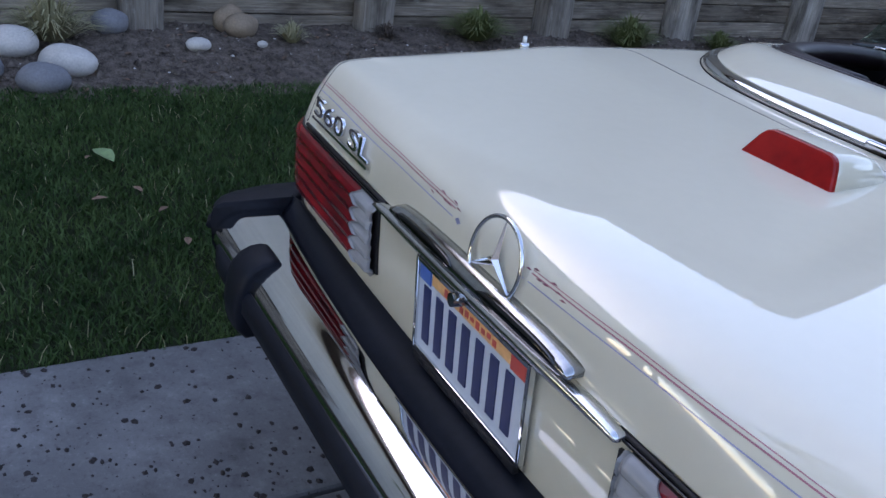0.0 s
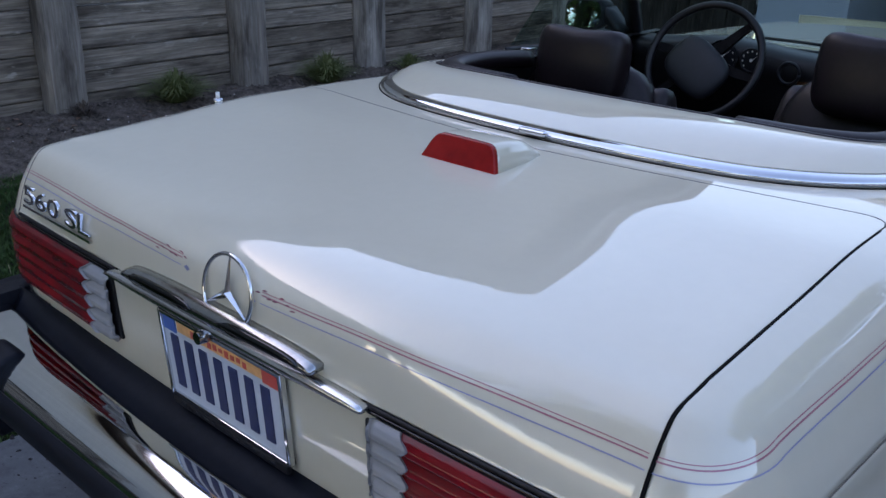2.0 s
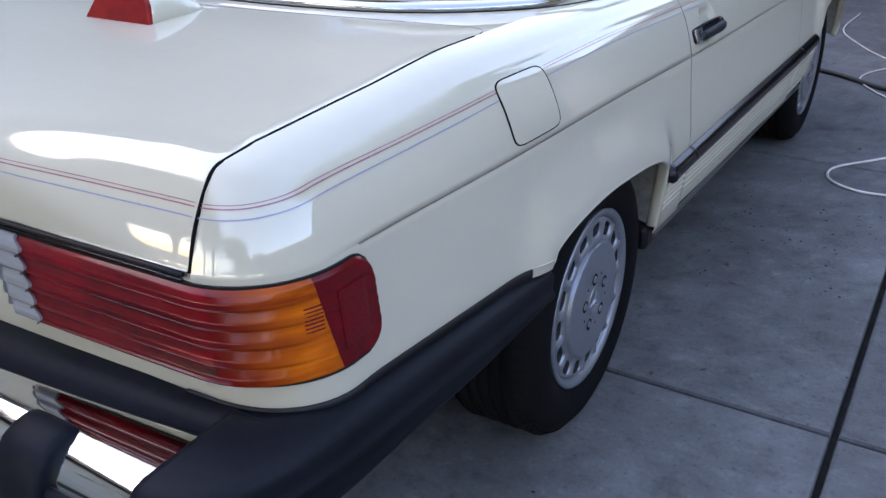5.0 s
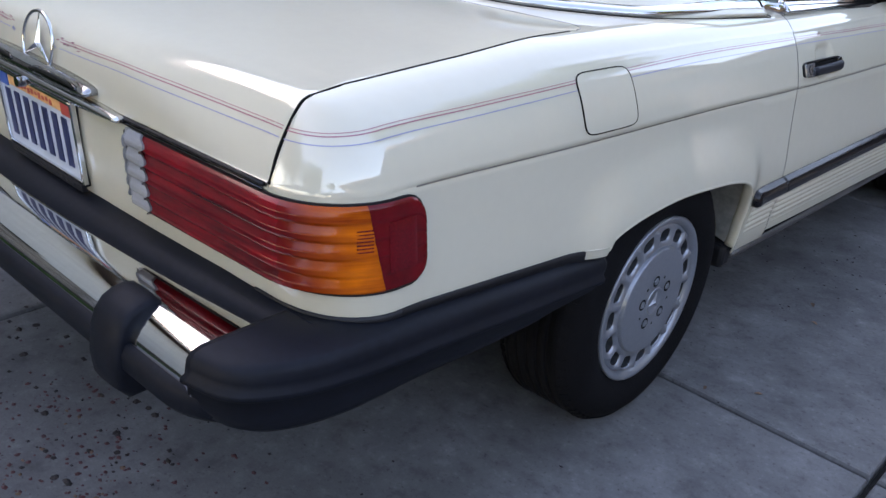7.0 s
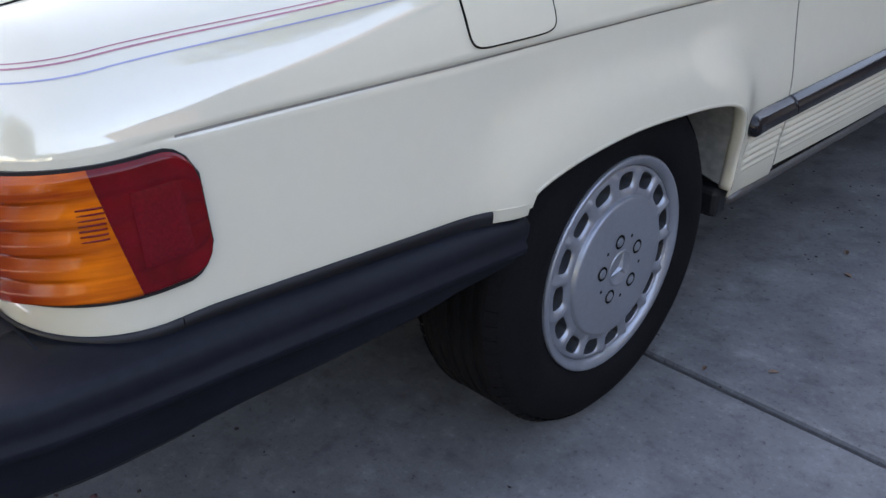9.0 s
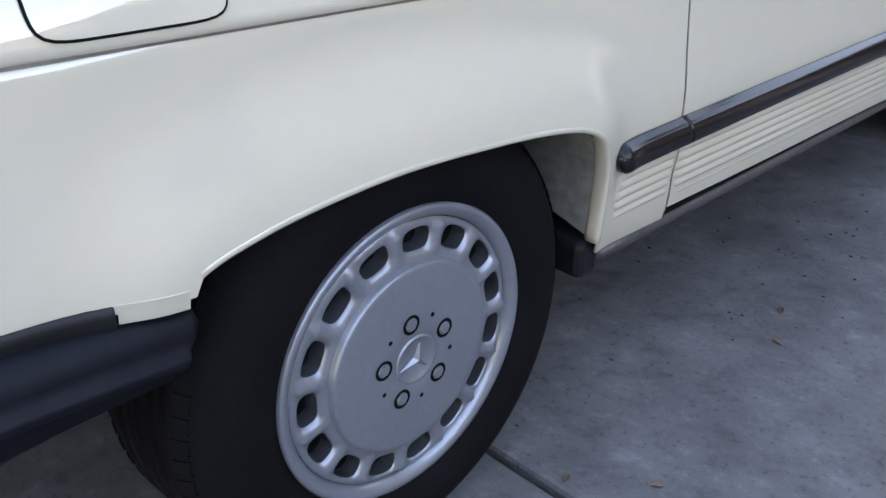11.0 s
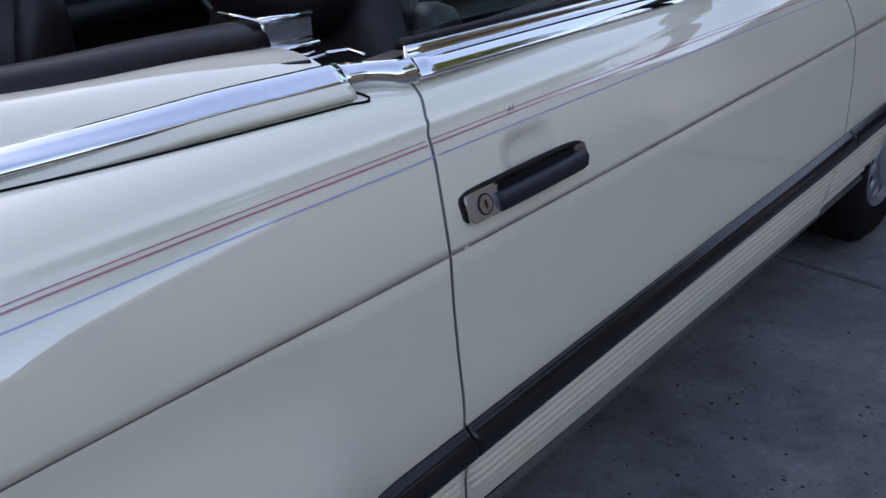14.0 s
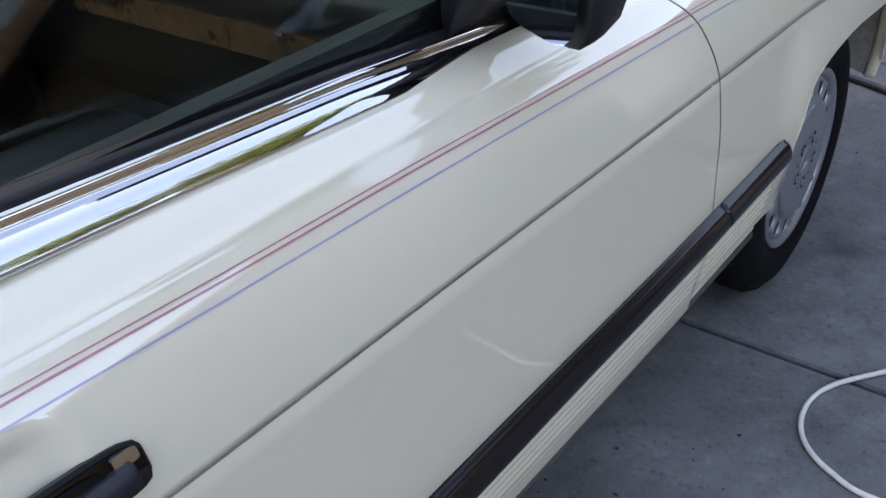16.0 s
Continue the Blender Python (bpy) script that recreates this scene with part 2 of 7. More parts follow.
def glass_material(name, tint):
    """Thin pane: tinted see-through sheet with a Fresnel gloss."""
    m = bpy.data.materials.new(name)
    m.use_nodes = True
    nt = m.node_tree
    nt.nodes.remove(nt.nodes["Principled BSDF"])
    tr = nt.nodes.new("ShaderNodeBsdfTransparent")
    tr.inputs["Color"].default_value = (*tint, 1)
    gl = nt.nodes.new("ShaderNodeBsdfGlossy")
    gl.inputs["Roughness"].default_value = 0.0
    lw = nt.nodes.new("ShaderNodeLayerWeight")
    lw.inputs["Blend"].default_value = 0.5
    pw = nt.nodes.new("ShaderNodeMath")
    pw.operation = "POWER"
    pw.inputs[1].default_value = 4.0
    nt.links.new(lw.outputs["Facing"], pw.inputs[0])
    fr = nt.nodes.new("ShaderNodeMath")
    fr.operation = "MULTIPLY_ADD"
    fr.inputs[1].default_value = 0.6
    fr.inputs[2].default_value = 0.013
    nt.links.new(pw.outputs[0], fr.inputs[0])
    mx = nt.nodes.new("ShaderNodeMixShader")
    nt.links.new(fr.outputs[0], mx.inputs["Fac"])
    nt.links.new(tr.outputs[0], mx.inputs[1])
    nt.links.new(gl.outputs[0], mx.inputs[2])
    nt.links.new(mx.outputs[0], nt.nodes["Material Output"].inputs["Surface"])
    return m


M_glass = glass_material("window_glass", (0.80, 0.90, 0.87))


# ---------------------------------------------------------------- mesh helpers
def link(name, verts, faces, mat, parent=None, label="", smooth=True):
    me = bpy.data.meshes.new(name)
    me.from_pydata([tuple(map(float, v)) for v in verts], [], faces)
    me.validate()
    if smooth:
        me.polygons.foreach_set("use_smooth", [True] * len(me.polygons))
    me.materials.append(mat)
    ob = new(name, me)
    if parent is not None:
        ob.parent = parent
    if label:
        ob["label"] = label
    return ob


def part(name, bm, mat, parent, label="", smooth=False):
    me = bpy.data.meshes.new(name)
    bm.to_mesh(me)
    bm.free()
    if smooth:
        me.polygons.foreach_set("use_smooth", [True] * len(me.polygons))
    me.materials.append(mat)
    ob = new(name, me)
    ob.parent = parent
    if label:
        ob["label"] = label
    return ob


def grid_faces(m, n, off=0, wrap=False):
    out = []
    for i in range(m - 1):
        for j in range(n if wrap else n - 1):
            k = (j + 1) % n
            out.append((off + i * n + j, off + i * n + k, off + (i + 1) * n + k, off + (i + 1) * n + j))
    return out


def panel(name, P, mat, parent, label="", thick=0.012, side=1, center=None):
    """A sheet over a grid of points with its border turned inwards; side -1 mirrors it in x."""
    P = np.array(P, float)
    m, n, _ = P.shape
    du, dv = np.gradient(P, axis=0), np.gradient(P, axis=1)
    N = np.cross(du, dv)
    N /= np.linalg.norm(N, axis=2, keepdims=True) + 1e-12
    c = np.array(center if center is not None else (0, P[..., 1].mean(), 0.6))
    if ((P - c) * N).sum() < 0:
        N = -N
    verts = P.reshape(-1, 3).tolist()
    faces = grid_faces(m, n)
    if thick:
        ring = [(0, j) for j in range(n)] + [(i, n - 1) for i in range(1, m)] + [(m - 1, j) for j in range(n - 2, -1, -1)] + [(i, 0) for i in range(m - 2, 0, -1)]
        o = len(verts)
        for i, j in ring:
            verts.append(P[i, j].tolist())
            verts.append((P[i, j] - N[i, j] * thick).tolist())
        k = len(ring)
        for a in range(k):
            b = (a + 1) % k
            faces.append((o + 2 * a, o + 2 * b, o + 2 * b + 1, o + 2 * a + 1))
    if side < 0:
        verts = [(-x, y, z) for x, y, z in verts]
        faces = [f[::-1] for f in faces]
    return link(name, verts, faces, mat, parent, label)


def sweep(name, rings, mat, parent, label="", side=1, caps=True, closed=True, smooth=True):
    """A skin over a run of equal rings of points."""
    R = np.array(rings, float)
    m, n, _ = R.shape
    verts = R.reshape(-1, 3).tolist()
    faces = grid_faces(m, n, 0, closed)
    if caps and closed:
        faces += [tuple(range(n - 1, -1, -1)), tuple(range((m - 1) * n, m * n))]
    if side < 0:
        verts = [(-x, y, z) for x, y, z in verts]
        faces = [f[::-1] for f in faces]
    return link(name, verts, faces, mat, parent, label, smooth)


def frames_along(pts, up=(0, 0, 1)):
    p = np.array(pts, float)
    t = np.gradient(p, axis=0)
    t /= np.linalg.norm(t, axis=1, keepdims=True) + 1e-12
    s = np.cross(t, np.array(up, float))
    s /= np.linalg.norm(s, axis=1, keepdims=True) + 1e-12
    u = np.cross(s, t)
    return p, s, u


def tube(name, pts, r, mat, parent, label="", seg=10, side=1, section=None, up=(0, 0, 1)):
    """A tube (or any section of (across, up) points) along a line of points."""
    p, s, u = frames_along(pts, up)
    sec = section or [(r * math.cos(a), r * math.sin(a)) for a in np.linspace(0, 2 * math.pi, seg, endpoint=False)]
    rings = [[p[i] + s[i] * a + u[i] * b for a, b in sec] for i in range(len(p))]
    return sweep(name, rings, mat, parent, label, side)


def spline(pts, n):
    """Catmull-Rom through the points, n samples."""
    p = np.array(pts, float)
    p = np.vstack([2 * p[0] - p[1], p, 2 * p[-1] - p[-2]])
    out = []
    k = len(p) - 3
    for t in np.linspace(0, k, n):
        i = min(int(t), k - 1)
        f = t - i
        a, b, c, d = p[i], p[i + 1], p[i + 2], p[i + 3]
        out.append(0.5 * (2 * b + (c - a) * f + (2 * a - 5 * b + 4 * c - d) * f**2 + (3 * b - a - 3 * c + d) * f**3))
    return np.array(out)


def box_bm(bm, lo, hi, bevel=0.0, seg=2, turn=None):
    r = bmesh.ops.create_cube(bm, size=1.0)
    vs = r["verts"]
    lo, hi = Vector(lo), Vector(hi)
    for v in vs:
        v.co = Vector([lo[k] + (v.co[k] + 0.5) * (hi[k] - lo[k]) for k in range(3)])
    if bevel:
        es = list({e for v in vs for e in v.link_edges})
        r2 = bmesh.ops.bevel(bm, geom=es, offset=bevel, segments=seg, profile=0.5, affect="EDGES")
        vs = list({v for f in r2["faces"] for v in f.verts} | {v for v in vs if v.is_valid})
    if turn is not None:
        bmesh.ops.transform(bm, matrix=turn, verts=[v for v in vs if v.is_valid])
    return vs


def box(name, lo, hi, mat, parent, label="", bevel=0.0, seg=2, turn=None, smooth=False):
    bm = bmesh.new()
    box_bm(bm, lo, hi, bevel, seg)
    if turn is not None:
        bmesh.ops.transform(bm, matrix=turn, verts=bm.verts)
    return part(name, bm, mat, parent, label, smooth)


def thing(name, label, category, group="", loc=(0, 0, 0), kind=""):
    e = new(name)
    e.location = loc
    return tagged(e, label, category, group, kind)


def pchip(xs, ys):
    """A smooth monotone curve through the points, as a function."""
    xs, ys = np.array(xs, float), np.array(ys, float)
    h, d = np.diff(xs), np.diff(ys) / np.diff(xs)
    m = np.zeros(len(xs))
    m[0], m[-1] = d[0], d[-1]
    for i in range(1, len(xs) - 1):
        if d[i - 1] * d[i] > 0:
            w1, w2 = 2 * h[i] + h[i - 1], h[i] + 2 * h[i - 1]
            m[i] = (w1 + w2) / (w1 / d[i - 1] + w2 / d[i])

    def f(x):
        x = np.clip(np.asarray(x, float), xs[0], xs[-1])
        i = np.clip(np.searchsorted(xs, x, side="right") - 1, 0, len(xs) - 2)
        t = (x - xs[i]) / h[i]
        return (1 + 2 * t) * (1 - t) ** 2 * ys[i] + t * (1 - t) ** 2 * h[i] * m[i] + t * t * (3 - 2 * t) * ys[i + 1] + t * t * (t - 1) * h[i] * m[i + 1]

    return f


# ---------------------------------------------------------------- the car's form
# x to its right, y ahead, the rear axle at y = 0.
FW = 2.490                                    # front axle
RC = 0.14                                     # plan radius of the rear corner
CX, CY, ZR = 0.695, -0.839, 0.797             # its centre; height of the waist line at the tail
LIDX = 0.708                                  # half width of the boot lid
waist = pchip([-1.0, -0.8, -0.42, -0.19, 0.06, 0.55, 0.91, 1.18, 1.82, 2.6, 3.3], [0.799, 0.797, 0.787, 0.781, 0.773, 0.751, 0.739, 0.733, 0.717, 0.69, 0.66])
half_width = pchip([-0.83, -0.2, 0.55, 1.2, 1.8, 2.5, 2.9, 3.15, 3.3], [0.835, 0.862, 0.873, 0.884, 0.896, 0.899, 0.88, 0.835, 0.765])
F_side = pchip([0, 0.008, 0.02, 0.034, 0.052, 0.075, 0.10, 0.125, 0.16, 0.3, 0.95], [0, 0.03, 0.062, 0.091, 0.117, 0.138, 0.153, 0.161, 0.166, 0.168, 0.169])
F_rear = pchip([0, 0.002, 0.006, 0.016, 0.032, 0.055, 0.09, 0.14, 0.3, 0.55, 0.95], [0, 0.04, 0.070, 0.094, 0.109, 0.121, 0.130, 0.135, 0.142, 0.147, 0.148])
F_edge = pchip([0, 0.016, 0.034, 0.048, 0.056, 0.064, 0.075, 0.09, 0.14, 0.3, 0.55, 0.95], [0, 0.049, 0.084, 0.1055, 0.1155, 0.1215, 0.1255, 0.1275, 0.131, 0.138, 0.145, 0.148])
K_side = pchip([-1.1, -0.9, -0.6, -0.35, 0.9, 1.26, 1.8, 4], [0.80, 0.81, 0.90, 1.0, 1.0, 0.94, 0.925, 0.925])
G_side = pchip([-0.6, -0.46, -0.41, -0.33, -0.26, -0.21, -0.13, -0.06, 0], [-0.06, -0.02, 0.004, 0.014, 0.022, 0.022, 0.014, 0.006, 0])
G_rear = pchip([-0.6, -0.25, -0.18, -0.10, 0], [-0.10, -0.03, -0.012, -0.004, 0])
OO = np.concatenate([np.linspace(0, 0.02, 80), np.linspace(0.021, 0.16, 160)])
ARCH = [(-0.345, 0.44), (-0.325, 0.53), (-0.299, 0.575), (-0.232, 0.595), (-0.137, 0.605), (-0.028, 0.607), (0.09, 0.599), (0.20, 0.587), (0.285, 0.568), (0.332, 0.535), (0.360, 0.465), (0.370, 0.40), (0.373, 0.32)]


def tail_rise(o, x):
    """Height of the tail over the waist at the depth o: upright in the middle, leaning ahead at the lid's sides."""
    g = min(1.0, max(0.0, (abs(x) - 0.30) / 0.40))
    g = g * g * (3 - 2 * g)
    return (1 - g) * F_rear(o) + g * F_edge(o)


def rear_y(x):
    return -0.993 + 0.014 * min(1.0, abs(x) / CX) ** 2


def perim(q):
    """The outline at the waist, from the middle of the tail (q = 0) round the corner and ahead: place, outward way, tail weight."""
    if q < CX:
        s = 0.028 * q / CX**2
        n = np.array([s, -1.0])
        return np.array([q, rear_y(q)]), n / np.linalg.norm(n), 1.0
    if q < CX + RC * math.pi / 2:
        a = (q - CX) / RC
        return np.array([CX + RC * math.sin(a), CY - RC * math.cos(a)]), np.array([math.sin(a), -math.cos(a)]), math.cos(a) ** 2
    y = CY + q - CX - RC * math.pi / 2
    return np.array([float(half_width(y)), y]), np.array([1.0, 0.0]), 0.0


def q_at(y):
    return y - CY + CX + RC * math.pi / 2


def base(y, w):
    return (1 - w) * float(waist(y)) + w * ZR


def arch_lines():
    fine = spline([(a, b, 0) for a, b in ARCH], 90)[:, :2]
    return [fine, fine + np.array([FW, -0.003])]


ARCHES = arch_lines()
FINE_ARCHES = [np.stack([np.interp(np.linspace(0, 89, 500), range(90), a[:, c]) for c in (0, 1)], 1) for a in ARCHES]


def flare(y, z):
    k = min(range(2), key=lambda i: abs(y - FW * i))
    L = FINE_ARCHES[k]
    away = np.hypot(L[:, 0] - y, L[:, 1] - z)
    n = int(np.argmin(away))
    best = float(away[n])
    fade = min(1.0, max(0.0, 1 - (abs(y - FW * k) - 0.315) / 0.13))
    u = min(1.0, max(0.0, (0.140 - best) / 0.130))
    low = min(1.0, max(0.0, (L[n, 1] - 0.44) / 0.14))
    fade = fade * fade * (3 - 2 * fade) * (0.35 + 0.65 * low * low * (3 - 2 * low))
    return (0.0215 * u * u * (3 - 2 * u) - 0.0020 * math.exp(-(((best - 0.15) / 0.055) ** 2))) * fade


def skin(q, h, lift=0.0):
    """The body's surface at the outline place q and the height h over the waist line."""
    p, n, w = perim(q)
    b = base(p[1], w)
    if h >= 0:
        o = np.interp(h, (1 - w) * float(K_side(p[1])) * F_side(OO) + w * tail_rise(OO, p[0]), OO)
        xy = p - n * (o - lift)
    else:
        g = (1 - w) * float(G_side(h)) + w * float(G_rear(h)) + lift
        if w < 0.5:
            g += (1 - w) * flare(p[1], b + h)
        xy = p + n * g
    return np.array([xy[0], xy[1], b + h])


def skin_in(q, o):
    """The same above the waist, by the distance o inwards."""
    p, n, w = perim(q)
    h = (1 - w) * float(K_side(p[1])) * float(F_side(o)) + w * float(tail_rise(o, p[0]))
    ridge = 0.0020 * math.exp(-(((h - 0.130) / 0.0042) ** 2)) * min(1.0, max(0.0, (p[1] + 0.50) / 0.25))
    u, v = abs(p[1] - 0.742) / 0.058, abs(h - 0.052) / 0.044
    scoop = 0.0
    if u < 1.3 and v < 1.3:
        scoop = 0.012 * min(1.0, max(0.0, (1.08 - (u**4 + v**4) ** 0.25) / 0.45)) ** 1.25
    xy = p - n * (o - 0.7 * ridge + scoop)
    return np.array([xy[0], xy[1], base(p[1], w) + h + 0.7 * ridge])


def top(x, y):
    """Height of the upper surface over a place in plan."""
    a, b = float(half_width(y)) - abs(x), y - rear_y(x)
    if a < RC and b < RC:
        d = RC - math.hypot(RC - a, RC - b)
        w = (RC - b) ** 2 / ((RC - a) ** 2 + (RC - b) ** 2 + 1e-9)
        return base(y, w) + (1 - w) * float(K_side(y)) * float(F_side(d)) + w * float(tail_rise(d, x))
    if a < RC:
        return base(y, 0) + float(K_side(y)) * float(F_side(a))
    if b < RC:
        return ZR + float(tail_rise(b, x))
    w = (a - RC) / (a + b - 2 * RC + 1e-9)
    return (1 - w) * (base(y, 0) + float(K_side(y)) * float(F_side(a))) + w * (ZR + float(tail_rise(b, x)))


gap_rear = pchip([0.30, 0.345, 0.52, 0.756, 0.868, 0.915, 0.95], [0.570, 0.566, 0.549, 0.558, 0.588, 0.640, 0.665])
gap_front = pchip([0.30, 0.40, 0.534, 0.644, 0.718, 0.800, 0.835, 0.875, 0.92], [1.785, 1.790, 1.802, 1.824, 1.818, 1.798, 1.770, 1.71, 1.60])
GROOVE = 0.0015


def side_rows(z_low_h, n_low=16, n_up=18, o_max=0.165):
    """Rows of a side panel, bottom to top: ('h', value below the waist) and ('o', inwards above it), with the waist groove."""
    low = [("h", z_low_h + (-GROOVE - z_low_h) * k / n_low) for k in range(n_low + 1)]
    o0 = min(0.0014, 0.3 * o_max)
    up = [("o", o0 + v * (1 - o0 / o_max)) for v in sorted([o_max * (k / n_up) ** 1.5 for k in range(1, n_up + 1)] + [float(np.interp(h, F_side(OO), OO)) * min(1.0, o_max / 0.11) for h in (0.1205, 0.1235, 0.1255, 0.1275, 0.129, 0.131, 0.1325, 0.1345, 0.1365, 0.1395)])]
    return low + [("g", 0.0)] + [("h2", GROOVE)] + up


def row_point(q, row):
    kind, v = row
    if kind == "h":
        return skin(q, v)
    if kind == "g":
        p, n, w = perim(q)
        xy = p - n * 0.0024 * min(1.0, max(0.0, (p[1] + 0.86) / 0.12))
        return np.array([xy[0], xy[1], base(p[1], w)])
    if kind == "h2":
        p = skin(q, 0.0)
        return p + np.array([0, 0, GROOVE])
    p = skin_in(q, v)
    return p


def body_edge(y):
    """Lower edge of the tail's side over the bumper."""
    return float(np.interp(y, [-1.0, -0.80, -0.37, -0.30], [0.607, 0.606, 0.576, 0.570]))


GROUND_Z = ([0.228, 2.205, 4.06], [0.0, -0.047, -0.075])


def ground_z(y):
    """The drive falls gently ahead of the rear axle."""
    return float(np.interp(y, *GROUND_Z))


car = thing("convertible_car", "cream white two-seat convertible car with top lowered, parked on concrete", "car")


def rear_fender(side):
    qs = list(np.linspace(LIDX + 0.0032, CX + RC * math.pi / 2, 26)) + [q_at(y) for y in np.linspace(CY, -0.355, 20)[1:]]
    ys_arch = list(np.linspace(-0.345, 0.29, 70)) + list(np.linspace(0.295, 0.380, 34))
    qs += [q_at(y) for y in ys_arch]
    L = ARCHES[0]
    P = []

    def low_of(y):
        if y <= -0.345:
            return body_edge(y) - 0.008
        if y < -0.295:
            return body_edge(y) - 0.008
        if y < 0.380:
            ok = L[:58]
            return float(np.interp(y, ok[:, 0], ok[:, 1])) if y < 0.285 else float(np.interp(y, [0.285, 0.30, 0.32, 0.332, 0.348, 0.360, 0.370, 0.376, 0.380], [0.568, 0.561, 0.547, 0.535, 0.502, 0.465, 0.40, 0.36, 0.335]))
        return 0.335

    def omax(q):
        p, n, w = perim(q)
        if q < CX + RC * math.pi / 2:
            return max(0.0015, RC - (LIDX + 0.002 - CX) / max(1e-6, n[0]))
        return p[0] - (LIDX + 0.002)

    for q in qs:
        p, n, w = perim(q)
        b = base(p[1], w)
        om = omax(q)
        rows = side_rows(low_of(p[1]) - b, 18, 20, om)
        P.append([row_point(q, r) for r in rows])
    y0 = 0.382
    for f in np.linspace(0.0, 1.0, 14)[1:]:
        col = []
        for r in side_rows(0.335 - float(waist(0.45)), 18, 20, 0.16):
            y = y0 + 0.1
            for _ in range(4):
                z = row_point(q_at(y), r)[2]
                y = y0 + (float(gap_rear(z)) - 0.0025 - y0) * f
            col.append(row_point(q_at(y), r))
        P.append(col)
    return panel("rear_fender", P, M_paint, car, thick=0.004, side=side)


def door(side):
    ob_label = "cream door with a chrome belt line"
    rows = side_rows(0.352 - 0.75, 18, 44, 0.128)
    P = []
    for f in np.unique(np.concatenate([np.linspace(0, 1, 46), np.linspace(0.05, 0.24, 46)])):
        col = []
        for r in rows:
            y = 1.2
            for _ in range(4):
                z = row_point(q_at(y), r)[2]
                a, b = float(gap_rear(z)) + 0.0025, float(gap_front(z)) - 0.0025
                y = a + (b - a) * f
            col.append(row_point(q_at(y), r))
        P.append(col)
    return panel("door", P, M_paint, car, ob_label, thick=0.016, side=side)


def front_fender(side):
    L = ARCHES[1]
    rows0 = lambda lo, y: side_rows(lo - float(waist(y)), 18, 20, 0.16)
    P = []
    y1 = FW - 0.347
    for f in np.linspace(0, 1, 14)[:-1]:
        col = []
        for r in rows0(0.345, 1.95):
            y = 2.0
            for _ in range(4):
                z = row_point(q_at(y), r)[2]
                a = float(gap_front(z)) + 0.0025
                y = a + (y1 - a) * f
            col.append(row_point(q_at(y), r))
        P.append(col)
    for y in np.linspace(y1, FW + 0.345, 80):
        e = y - FW
        if e < -0.29:
            lo = float(np.interp(e, [-0.347, -0.335, -0.32, -0.29], [0.345, 0.49, 0.543, 0.579]))
        elif e < 0.29:
            ok = L[:60]
            lo = float(np.interp(y, ok[:, 0], ok[:, 1]))
        else:
            lo = float(np.interp(e, [0.29, 0.325, 0.338, 0.345], [0.572, 0.54, 0.50, 0.40]))
        P.append([row_point(q_at(y), r) for r in rows0(lo, y)])
    for y in np.linspace(FW + 0.350, 3.30, 14):
        P.append([row_point(q_at(y), r) for r in rows0(0.42, y)])
    return panel("front_fender", P, M_paint, car, thick=0.004, side=side)


for s in (1, -1):
    rear_fender(s)
    front_fender(s)
doors = {s: door(s) for s in (1, -1)}


# dark seams round the doors: tubes that stand in for the gaps' shade
for s in (1, -1):
    for gap in (gap_rear, gap_front):
        pts = []
        for z in np.linspace(0.345, 0.735, 30):
            pts.append(skin(q_at(float(gap(z))), z - float(waist(float(gap(z)))), -0.0022))
        for o in np.linspace(0.001, 0.118, 30):
            z = 0.75
            for _ in range(4):
                z = skin_in(q_at(float(gap(z))), o)[2]
            pts.append(skin_in(q_at(float(gap(z))), o) - np.array([0.0012, 0, 0.0016]))
        tube("door_gap_shade", pts, 0.0024, M_sill, car, seg=6, side=s)


# boot lid
def lid_front(x):
    return -0.270 + 0.075 * (abs(x) / 0.70) ** 1.4


def boot_lid():
    P = []
    xs = np.concatenate([-LIDX * (1 - np.linspace(0, 1, 33) ** 1.25), LIDX * np.linspace(0, 1, 33)[1:] ** 0.8])
    xs = np.array(sorted(set(np.round(np.concatenate([xs, -xs]), 5))))
    xs = xs[np.concatenate([[True], np.diff(xs) > 0.006])]
    xs[0], xs[-1] = -LIDX + 0.001, LIDX - 0.001
    for x in xs:
        ax = abs(x)
        if ax <= CX:
            y0 = rear_y(ax)
        else:
            y0 = CY - math.sqrt(RC**2 - (ax - CX) ** 2)
        edge = max(0.0, ax - (LIDX - 0.045)) / 0.045
        y1 = lid_front(x) - 0.045 * (1 - math.sqrt(max(0.0, 1 - edge**2)))
        col = []
        for k in range(47):
            f = (k / 46) ** 2.2
            y = y0 + 0.0003 + (y1 - y0) * f
            col.append((x, y, max(0.803, top(x, y))))
        col.insert(0, (x, y0 + 0.0003, 0.803))
        P.append(col)
    return panel("trunk_lid", P, M_paint, car, "cream boot lid, closed", thick=0.014, center=(0, -0.5, 0.5))


lid = boot_lid()


def rear_deck():
    P = []
    for x in np.linspace(-LIDX - 0.002, LIDX + 0.002, 61):
        ax = abs(x)
        edge = min(1.0, max(0.0, ax - (LIDX - 0.045)) / 0.045)
        y1 = lid_front(x) - 0.045 * (1 - math.sqrt(max(0.0, 1 - edge**2))) + 0.005
        P.append([(x, y, top(x, y)) for y in np.linspace(y1, 0.12, 18)])
    return panel("rear_deck", P, M_paint, car, thick=0.014, center=(0, 0, 0.5))


rear_deck()

